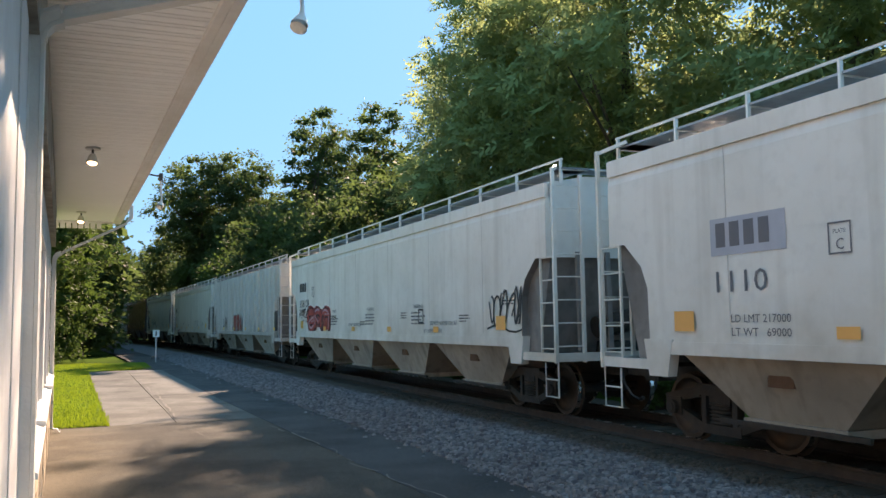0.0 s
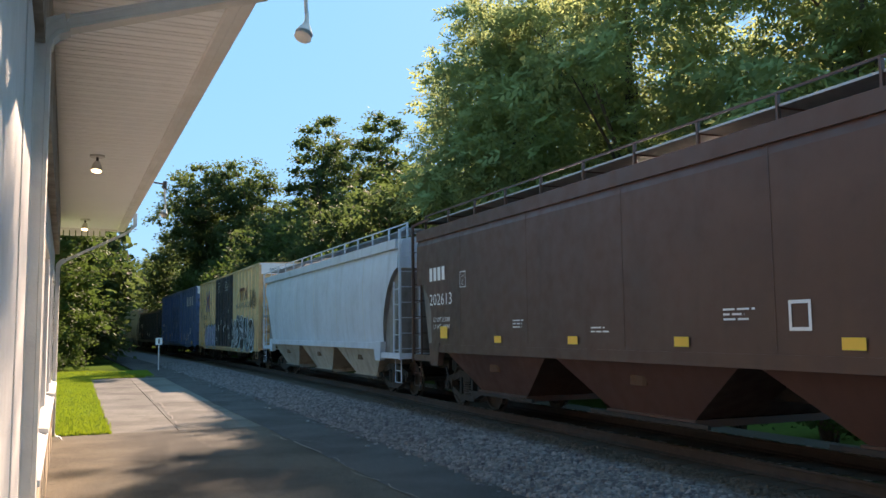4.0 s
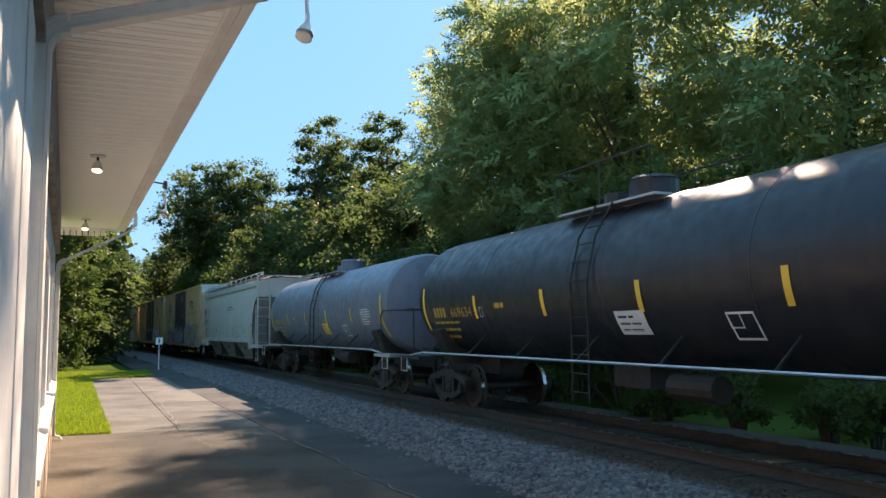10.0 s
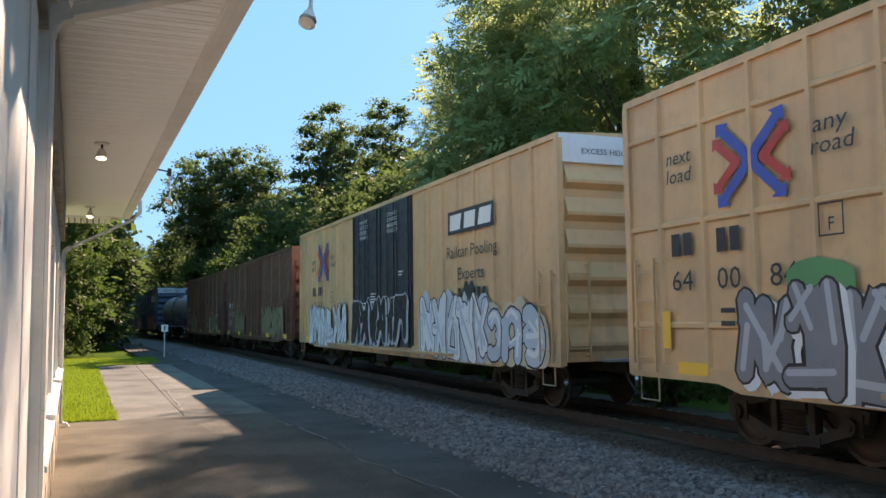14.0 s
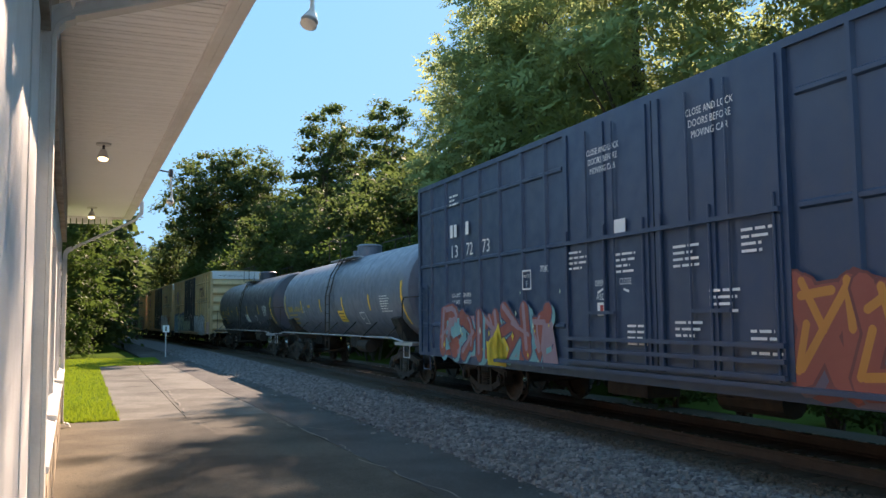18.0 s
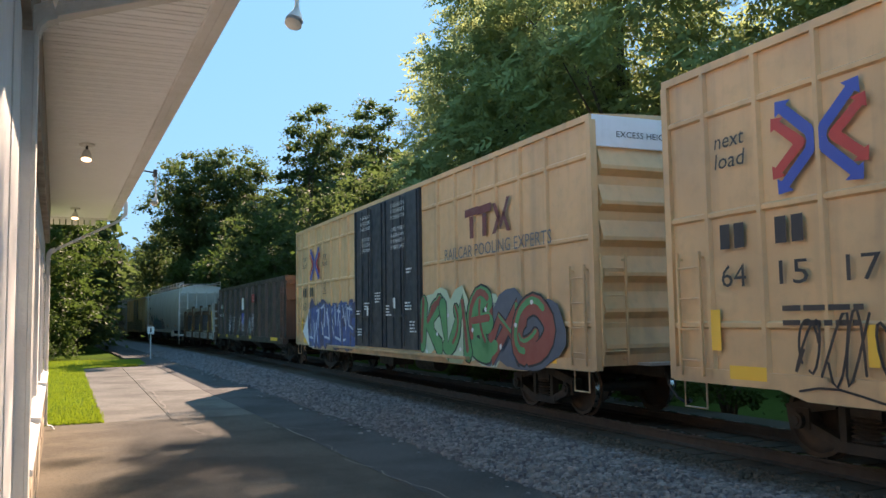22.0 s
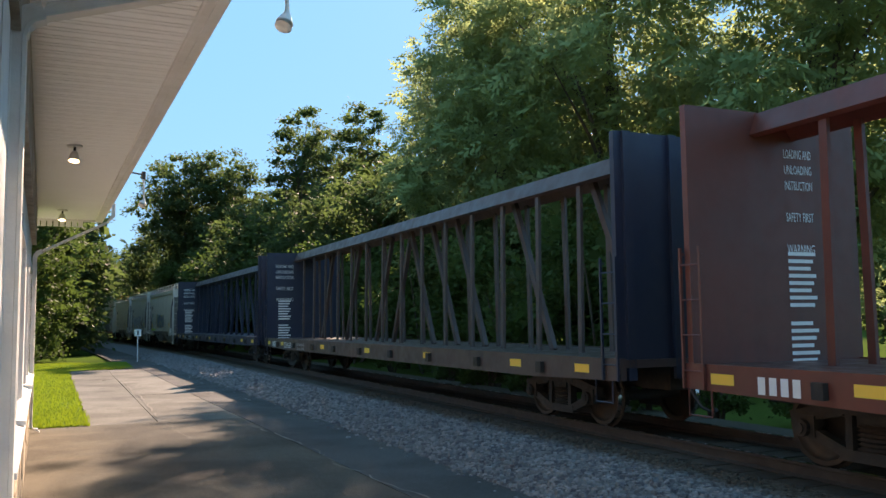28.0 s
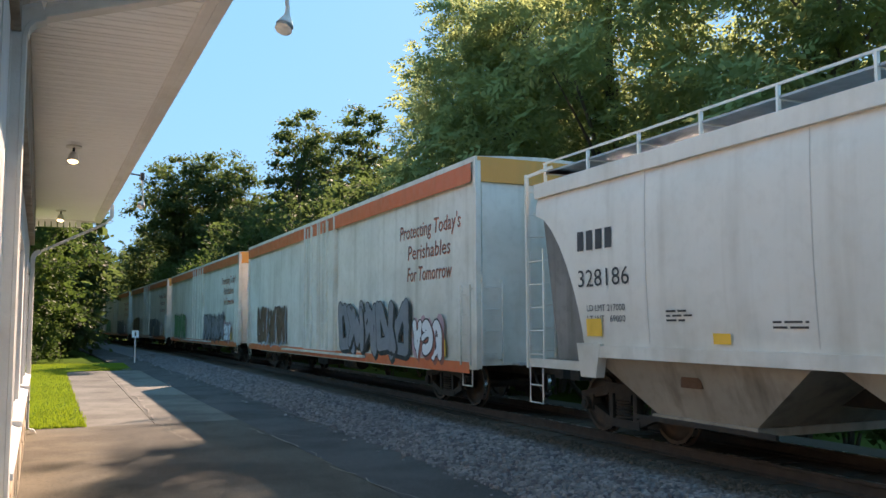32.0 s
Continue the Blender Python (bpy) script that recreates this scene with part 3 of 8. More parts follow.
    solid("gutter", gut, TRIM, "white metal gutter along the eave", "gutter", kind="structure")


depot()


def downspout(y, foot, lean):
    """A ribbed pipe from the gutter, back under the soffit and down the wall."""
    d = thing("downspout", "off-white ribbed metal downspout on the depot wall", "downspout")
    x = wall_x(y) + 0.05
    w = 0.03 if foot else 0.037
    def ring(cx, cy, cz, ax, ay, az):
        return [(cx + ax * i * w, cy + j * 0.045, cz + az * i * w) for i, j in ((-1, -1), (-0.6, -1), (-0.5, -0.9), (0.5, -0.9), (0.6, -1), (1, -1), (1, 1), (-1, 1))]
    p = Shape()
    zb = 0.12 if foot else 0.02
    zt = lean[2]
    p.rings([ring(x, y, zb, 1, 0, 0), ring(x, y, zt, 1, 0, 0)])
    part("pipe", p, PIPE, d)
    e = Shape()
    pts = [(x, zt), (x + 0.012, zt + 0.05), (x + 0.045, zt + 0.09), (x + 0.1, zt + 0.115)]
    tan = [(1, 0), (0.85, -0.5), (0.6, -0.8), (0.3, -0.95)]
    e.rings([ring(a, y, b, 1.12 * t[0], 0, 1.12 * t[1]) for (a, b), t in zip(pts, tan)])
    part("elbow", e, PIPE, d, "crimped elbow")
    s = Shape()
    ex, ez = eave_x(y) + 0.05, EAVE_Z + 0.06
    mx, mz = ex - 0.1, lean[3]
    slope = (mz - pts[-1][1]) / (mx - pts[-1][0])
    nrm = math.hypot(1, slope)
    tilt = (-slope / nrm * -1, -1 / nrm)
    s.rings([ring(pts[-1][0], y, pts[-1][1], -tilt[0] * 1.0, 0, tilt[1]), ring(mx, y, mz, -tilt[0], 0, tilt[1]), ring(ex, y, mz + 0.12, 0.9, 0, -0.4), ring(ex, y, ez, 1, 0, 0)])
    part("offset_pipe", s, PIPE, d)
    for z in ((0.45, 1.5, 2.5) if foot else ()):
        part("strap", Shape().box(wall_x(y) + 0.002, x + 0.03, y - 0.045, y + 0.045, z, z + 0.03), PIPE, d)
    if foot:
        f = Shape()
        f.rings([ring(x, y, 0.14, 1, 0, 0), ring(x + 0.012, y, 0.08, 1, 0, -0.35), ring(x + 0.12, y, 0.035, 0.55, 0, -0.9)])
        part("shoe", f, PIPE, d, "turned-out foot of the pipe")
    return d


downspout(3.95, False, (0, 0, 2.84, 3.24))
downspout(14.2, True, (0, 0, 2.62, 3.2))


def soffit_light(x, y):
    d = thing("ceiling_spotlight", "small bronze spotlight with a lit bulb on the soffit", "light", "spotlights under the eave")
    a = Shape()
    a.tube([(x, y, EAVE_Z), (x, y, EAVE_Z - 0.02)], 0.075, 16)
    part("canopy", a, TRIM, d)
    b = Shape()
    b.tube([(x, y, EAVE_Z - 0.02), (x, y - 0.005, EAVE_Z - 0.075)], 0.012, 8)
    part("stem", b, DARK_METAL, d)
    c = Shape()
    c.tube([(x, y, EAVE_Z - 0.07), (x - 0.002, y - 0.01, EAVE_Z - 0.10), (x - 0.006, y - 0.03, EAVE_Z - 0.17)], [0.025, 0.042, 0.06], 14)
    part("shade", c, PIPE, d)
    e = Shape()
    e.tube([(x - 0.006, y - 0.03, EAVE_Z - 0.171), (x - 0.007, y - 0.033, EAVE_Z - 0.182)], [0.05, 0.03], 14)
    part("bulb", e, BULB, d, "glowing bulb")
    return d


soffit_light(-0.067, 9.35)
soffit_light(-0.26, 14.7)


def arm_lamp(y, reach, drop):
    d = thing("floodlight", "white bulb floodlight hanging from an arm at the eave", "lamp", "floodlights along the eave")
    x0, z0 = eave_x(y) + 0.0, EAVE_Z + 0.10
    x1 = x0 + reach
    part("arm", Shape().tube([(x0, y, z0), (x1, y, z0 - 0.03)], 0.011, 8), DARK_METAL, d)
    part("bracket", Shape().box(x0 + 0.001, x0 + 0.018, y - 0.05, y + 0.05, z0 - 0.06, z0 + 0.06), DARK_METAL, d)
    part("knuckle", Shape().tube([(x1, y, z0 + 0.01), (x1, y, z0 - 0.09)], 0.026, 10), DARK_METAL, d)
    part("stem", Shape().tube([(x1, y, z0 - 0.09), (x1 + 0.01, y, z0 - drop + 0.1)], 0.011, 8), GALV, d)
    h = Shape()
    h.smooth = True
    z = z0 - drop
    h.tube([(x1 + 0.012, y, z + 0.105), (x1 + 0.010, y, z + 0.06), (x1 + 0.008, y, z + 0.045), (x1 + 0.002, y - 0.004, z + 0.018), (x1 - 0.006, y - 0.010, z - 0.012), (x1 - 0.014, y - 0.018, z - 0.036), (x1 - 0.018, y - 0.022, z - 0.044)], [0.010, 0.013, 0.018, 0.034, 0.047, 0.046, 0.030], 20)
    part("bulb", h, LAMP_WHITE, d, "frosted white floodlight bulb")
    return d


arm_lamp(4.31, 0.21, 0.36)
arm_lamp(11.35, 0.21, 0.40)


def sign_post():
    d = thing("track_sign", "small white square sign on a thin steel post", "sign")
    x, y = 2.42, 39.0
    part("post", Shape().box(x - 0.025, x + 0.025, y - 0.015, y + 0.015, -0.08, 1.38), GALV, d)
    part("panel", Shape().box(x - 0.14, x + 0.14, y - 0.025, y - 0.016, 1.10, 1.40), CHALK, d, "white panel with a dark bar")
    part("mark", Shape().box(x - 0.03, x + 0.03, y - 0.030, y - 0.026, 1.15, 1.35), INK, d)
    return d


sign_post()


SITE[0] = False


# ---- trees ----
def crown(seed, boughs, leaves, size, frond, mat, name="crown"):
    """Leaves in tufts on the upper shells of many small boughs: (x, y, z, radius, flatness)."""
    rnd = np.random.default_rng(seed)
    boughs = np.array(boughs)
    weight = boughs[:, 3] ** 2
    tufts = max(leaves // (7 if frond else 13), 4)
    l = boughs[rnd.choice(len(boughs), tufts, p=weight / weight.sum())]
    d = rnd.normal(size=(tufts, 3))
    d /= np.linalg.norm(d, axis=1)[:, None]
    d[:, 2] = np.where(d[:, 2] < -0.3, -d[:, 2], d[:, 2])
    spread = l[:, 3] * (0.60 + 0.42 * rnd.random(tufts) ** 0.6)
    tip = l[:, :3] + d * spread[:, None] * np.stack([np.ones(tufts), np.ones(tufts), l[:, 4]], 1)
    of = rnd.integers(0, tufts, leaves)
    shift = rnd.normal(size=(leaves, 3)) * (size * 1.05, size * 1.05, size * 0.8)
    c = tip[of] + shift
    inner = leaves // 7  # larger shaded leaves inside the boughs
    c[:inner] = l[of[:inner], :3] + d[of[:inner]] * (l[of[:inner], 3] * 0.45)[:, None]
    ax = d[of] * (0.55, 0.55, 0.1) + shift / size * (0.35, 0.35, 0.15) + rnd.normal(size=(leaves, 3)) * 0.35
    ax[:, 2] -= 0.15
    ax /= np.linalg.norm(ax, axis=1)[:, None]
    sd = np.cross(ax, rnd.normal(size=(leaves, 3)) * 0.95 + (0, 0, 1))
    sd /= np.linalg.norm(sd, axis=1)[:, None] + 1e-9
    ln = size * rnd.uniform(0.65, 1.35, leaves)[:, None]
    ln[:inner] *= 1.2 if frond else 2.2
    if frond:
        vs, k = [], 3
        for i in range(k):
            f = (i + 0.4) / k
            for s in (-1, 1):
                root = c + ax * ln * 1.9 * f - (0, 0, 1) * ln * 0.5 * f * f
                tp = root + (sd * s * 0.85 + ax * 0.5) * ln * (1.0 - 0.35 * f) - (0, 0, 1) * ln * 0.25
                w = ax * ln * 0.27
                mid = (root + tp) / 2
                vs += [root, mid - w, tp, mid + w]
        root = c + ax * ln * 1.9 - (0, 0, 1) * ln * 0.5
        vs += [root, root + ax * ln * 0.4 - sd * ln * 0.17, root + ax * ln * 0.95, root + ax * ln * 0.4 + sd * ln * 0.17]
        v = np.stack(vs, 1).reshape(-1, 3)
    else:
        w = sd * ln * 0.36
        bend = np.cross(ax, sd) * ln * 0.12
        v = np.stack([c, c + ax * ln * 0.5 - w + bend, c + ax * ln, c + ax * ln * 0.5 + w + bend], 1).reshape(-1, 3)
    n = len(v) // 4
    me = bpy.data.meshes.new(name)
    me.vertices.add(len(v))
    me.vertices.foreach_set("co", v.astype(np.float32).ravel())
    me.loops.add(len(v))
    me.loops.foreach_set("vertex_index", np.arange(len(v), dtype=np.int32))
    me.polygons.add(n)
    me.polygons.foreach_set("loop_start", np.arange(0, len(v), 4, dtype=np.int32))
    me.materials.append(mat)
    me.update(calc_edges=True)
    return me


def lump_set(seed, h, r, low, n, slim=1.0, fat=1.0):
    """Boughs of a crown of height h and radius r whose foliage starts at the height low."""
    rnd = random.Random(seed)
    out = []
    for i in range(n):
        f = (i + 0.5) / n
        size = r * fat * rnd.uniform(0.17, 0.32) * (1.1 - 0.35 * f)
        z = low + (h - low - size * 0.7) * f
        reach = max(0.0, r * (0.45 + 0.75 * math.sin(math.pi * (0.12 + 0.83 * f)) ** 0.75) * slim * 0.9 - size)
        a, q = i * 2.39996 + rnd.uniform(-0.5, 0.5), reach * rnd.uniform(0.45, 1.05) ** 0.6
        out.append((q * math.cos(a), q * math.sin(a), z, size, rnd.uniform(0.5, 0.75)))
    for i in range(n // 6):
        f = (i + 0.5) / (n // 6)
        a, q = rnd.uniform(0, 6.28), r * 0.25 * rnd.random()
        out.append((q * math.cos(a), q * math.sin(a), low + (h - low) * (0.1 + 0.72 * f), r * fat * 0.36 * slim, 0.9))
    return out


def trunk_shape(seed, h, lumps, thick):
    rnd = random.Random(seed)
    sh = Shape()
    sh.smooth = True
    bend = [(rnd.uniform(-0.25, 0.25) * i, rnd.uniform(-0.25, 0.25) * i) for i in range(6)]
    pts = [(bend[i][0] * 0.5, bend[i][1] * 0.5, h * 0.78 * i / 5 - 0.4 * (i == 0)) for i in range(6)]
    sh.tube(pts, [thick * 1.35, thick, thick * 0.8, thick * 0.62, thick * 0.4, thick * 0.16], 9)
    for lx, ly, lz, lr, _ in lumps[:: max(1, len(lumps) // 12)]:
        zb = max(h * 0.16, lz - 0.45 * h * rnd.uniform(0.3, 0.6))
        k = min(4, int(zb / (h * 0.78) * 5))
        f = zb / (h * 0.78) * 5 - k
        bx = pts[k][0] + (pts[k + 1][0] - pts[k][0]) * f
        by = pts[k][1] + (pts[k + 1][1] - pts[k][1]) * f
        mx, my, mz = (bx + lx) / 2 + rnd.uniform(-.3, .3), (by + ly) / 2 + rnd.uniform(-.3, .3), (zb + lz) / 2 + 0.3
        w = thick * rnd.uniform(0.25, 0.42)
        sh.tube([(bx, by, zb), (mx, my, mz), (lx, ly, lz)], [w, w * 0.65, w * 0.22], 6)
    return sh


def tree_kind(seed, h, r, low, lumps, leaves, size, frond, mat, thick, label, slim=1.0, fat=1.0):
    ls = lump_set(seed, h, r, low, lumps, slim, fat)
    ob = thing("tree", label, "tree", "trees along the railway")
    part("trunk", trunk_shape(seed, h, ls, thick), BARK, ob)
    part("crown", crown(seed, ls, leaves, size, frond, mat), None, ob)
    return ob


def shrub_kind(seed, h, r, leaves, size, mat, label, frond=False):
    rnd = random.Random(seed)
    ls = [(rnd.uniform(-r, r) * 0.7, rnd.uniform(-r, r) * 0.7, h * rnd.uniform(0.15, 0.85), r * rnd.uniform(0.3, 0.5), 0.9) for _ in range(14)]
    ob = thing("shrub", label, "shrub", "undergrowth along the railway")
    st = Shape()
    for l in ls[:7]:
        st.tube([(l[0] * 0.2, l[1] * 0.2, -0.3), (l[0] * 0.6, l[1] * 0.6, l[2] * 0.5), l[:3]], [0.05, 0.035, 0.012], 5)
    part("stem", st, BARK, ob)
    part("crown", crown(seed, ls, leaves, size, frond, mat), None, ob)
    return ob


def plant(kinds, spots):
    used = set()
    for k, x, y, z, turn, size in spots:
        m = pose(x, y, z, 0, 0, turn) @ Matrix.Scale(size, 4)
        if k in used:
            ob = copy_thing(kinds[k], pose(x, y, z, 0, 0, turn))
            ob.scale = (size, size, size)
        else:
            kinds[k].matrix_basis = m
            used.add(k)


WALNUT = "tall walnut tree with feathery leaves behind the track"
MAPLE = "broad leafy tree with dark green crown beside the railway"
SLIM = "slender upright leafy tree with open crown beside the railway"
plant([tree_kind(11, 20, 6.6, 3.0, 60, 8600, 0.27, True, LEAF_A, 0.34, WALNUT), tree_kind(12, 18, 6.2, 3.0, 54, 7600, 0.27, True, LEAF_A, 0.30, WALNUT)],
      [(0, 20.2, 28.5, -0.2, 20, 1.08), (1, 20.6, 18.5, -0.2, 80, 1.1), (0, 26.5, 25.0, -0.2, 150, 0.62), (1, 17.6, 34.5, -0.2, 250, 0.94), (0, 22.8, 43.0, -0.1, 60, 1.12)])
plant([tree_kind(21, 19.5, 6.6, 1.2, 105, 34000, 0.25, False, LEAF_B, 0.34, MAPLE), tree_kind(22, 20.7, 5.6, 2.0, 85, 27000, 0.25, False, LEAF_B, 0.28, MAPLE),
       tree_kind(23, 20.3, 3.5, 6.0, 46, 12000, 0.23, False, LEAF_B, 0.2, SLIM), tree_kind(24, 9.5, 3.6, 0.3, 70, 30000, 0.15, False, LEAF_C, 0.2, MAPLE),
       tree_kind(26, 12, 4.6, 0.8, 60, 14000, 0.215, False, LEAF_B, 0.2, MAPLE), tree_kind(27, 17, 6.2, 1.0, 50, 4800, 0.66, False, LEAF_B, 0.30, MAPLE)],
      [(0, 10.1, 91.4, -0.3, 0, 1.0), (1, 14.1, 91.0, -0.3, 60, 1.0), (1, 9.8, 121.0, -0.3, 140, 0.78), (1, 8.6, 150.0, -0.3, 40, 0.72), (1, 6.6, 178.0, -0.3, 220, 0.8), (0, 18.6, 104.0, -0.2, 90, 0.92),
       (2, 17.3, 69.9, -0.2, 0, 1.0), (2, 23.3, 71.3, -0.1, 110, 1.06), (2, 20.6, 76.0, -0.1, 200, 0.98), (0, 27.0, 78.0, 0, 30, 0.92),
       (4, 13.6, 50.5, -0.3, 10, 0.84), (4, 16.4, 46.0, -0.3, 130, 0.96), (4, 12.3, 63.5, -0.3, 250, 0.95), (4, 17.6, 57.0, -0.2, 300, 1.05), (4, 22.0, 52.0, 0, 77, 1.1), (4, 14.6, 74.0, -0.3, 200, 1.0), (4, 25.0, 44.0, 0, 177, 1.0), (4, 12.6, 81.0, -0.3, 20, 0.95), (4, 12.9, 57.5, -0.3, 320, 0.8), (4, 10.6, 106.0, -0.3, 60, 0.95), (4, 9.6, 132.0, -0.3, 160, 1.0),
       (5, 24.0, 96.0, 0, 200, 1.05), (5, 24.0, 62.0, 0, 300, 0.85), (5, 16.0, 128.0, 0, 90, 0.9), (5, 12.0, 200.0, 0, 90, 0.8), (5, 1.5, 215.0, 0, 60, 0.98), (5, 9.0, 205.0, 0, 160, 0.95), (5, -6.0, 245.0, 0, 10, 0.8), (5, 29.0, 40.0, 0.1, 170, 0.8), (5, 60.0, 62.0, 0.3, 80, 0.9), (5, 62.0, 50.0, 0.3, 33, 0.8), (5, 66.0, 40.0, 0.3, 133, 0.7),
       # rows added out of sight left of the track, blocking skylight on far cars
       *[(5, on_track(s, -6.6)[0], s, FLOOR - 0.1, s * 7 % 360, k) for s, k in ((96, 0.55), (110, 0.62), (124, 0.7), (138, 0.75), (152, 0.8), (168, 0.85), (186, 0.9), (206, 1.0))],
       *[(5, on_track(s, -8.2)[0], s, FLOOR - 0.1, s * 13 % 360, k) for s, k in ((66, 0.62), (76, 0.66), (86, 0.7))],
       # kind 5 here is also added behind the eave to darken the far cars
       (5, -7.4, 63.0, FLOOR - 0.1, 75, 1.15), (5, -7.2, 76.0, FLOOR - 0.1, 115, 1.2), (5, -7.0, 90.0, FLOOR - 0.1, 155, 1.2), (5, -7.0, 104.0, FLOOR - 0.1, 195, 1.2), (3, -3.5, 54.0, FLOOR - 0.1, 0, 1.35), (3, -4.6, 61.0, FLOOR - 0.1, 200, 1.35), (5, -9.0, 52.0, FLOOR - 0.1, 100, 0.8), (5, -10.5, 57.0, FLOOR - 0.1, 15, 1.0), (5, -10.2, 72.0, FLOOR - 0.1, 60, 1.0), (5, -9.6, 88.0, FLOOR - 0.1, 70, 0.95), (5, -12.0, 112.0, FLOOR - 0.1, 190, 1.0), (5, -18.0, 145.0, FLOOR - 0.1, 10, 0.9), (5, -25.0, 180.0, FLOOR - 0.1, 60, 1.0)])
HEDGE = "dense green shrub growing behind the track"
shrubs = [shrub_kind(31, 4.2, 2.4, 2800, 0.17, LEAF_C, HEDGE), shrub_kind(32, 6.0, 2.6, 3200, 0.19, LEAF_C, HEDGE), shrub_kind(33, 1.1, 0.7, 1500, 0.085, LEAF_C, "low bright weeds beside the rails")]
rnd = random.Random(77)
spots = []
for s in (17.5, 20, 22.5, 25, 27.5, 30, 33, 36, 39, 42.5, 46, 50, 54, 58, 63, 68, 74, 80, 87, 95, 104, 114, 125, 138, 152, 168):
    x, y = on_track(s, 5.2 + rnd.uniform(-0.3, 1.3))
    spots.append((1 if rnd.random() < 0.55 or s > 70 else 0, x, y, -0.3, rnd.uniform(0, 360), rnd.uniform(0.85, 1.15) * (1.0 if s < 52 else 1.45)))
for x, y, k in ((19, 13.5, 0), (23, 26, 1), (17.5, 22.5, 0), (20, 40, 1), (26, 41, 1), (17.2, 21.6, 0), (19.2, 24.0, 1), (19.6, 28.5, 1), (18, 33, 1), (23.5, 30.5, 1)):
    spots.append((k, x, y, -0.2, rnd.uniform(0, 360), 1.0))
for s, o in ((6.5, 3.6), (8.5, 4.2), (10.5, 3.4), (12.5, 4.4), (13.5, 3.2), (17, 3.6), (18.5, 4.4), (21, 3.4), (24.5, 4.0), (27, 3.5), (29.5, 4.2), (32, 3.3), (7.4, 5.2), (11.4, 5.6), (23.2, 2.7), (22.6, 2.75), (14.8, 2.5), (15.6, 2.7), (20, 2.6), (9.3, 3.2), (7.6, 3.0), (11.5, 3.5), (25.5, 2.8)):
    x, y = on_track(s, o)
    spots.append((2, x, y, -0.4, rnd.uniform(0, 360), rnd.uniform(0.75, 1.0)))
for x, y in ((-3.3, 50.2), (-2.2, 52.0), (-5.6, 49.4)):
    spots.append((0, x, y, FLOOR - 0.1, rnd.uniform(0, 360), 0.55))
plant(shrubs, spots)


# ---- freight cars: x across (the platform side is negative), y along the track, z above the rails ----
HW = 1.6
FONT_CACHE = {}


def letters(text, size, width=0.0):
    """Flat letters as a mesh outline: corners and faces, 1 unit along x, standing on y = 0."""
    key = (text, round(size, 3), round(width, 3))
    if key not in FONT_CACHE:
        cu = bpy.data.curves.new("lettering", "FONT")
        cu.body, cu.size, cu.align_x, cu.fill_mode, cu.resolution_u = text, size * 1.38, "CENTER", "FRONT", 2
        cu.space_line = 0.95
        ob = bpy.data.objects.new("lettering", cu)
        me = bpy.data.meshes.new_from_object(ob)
        vs = [tuple(v.co) for v in me.vertices]
        fs = [tuple(p.vertices) for p in me.polygons]
        bpy.data.objects.remove(ob)
        bpy.data.curves.remove(cu)
        bpy.data.meshes.remove(me)
        k = 1.0
        if width and vs:
            k = width / (max(v[0] for v in vs) - min(v[0] for v in vs))
        FONT_CACHE[key] = [(v[0] * k, v[1]) for v in vs], fs
    return FONT_CACHE[key]


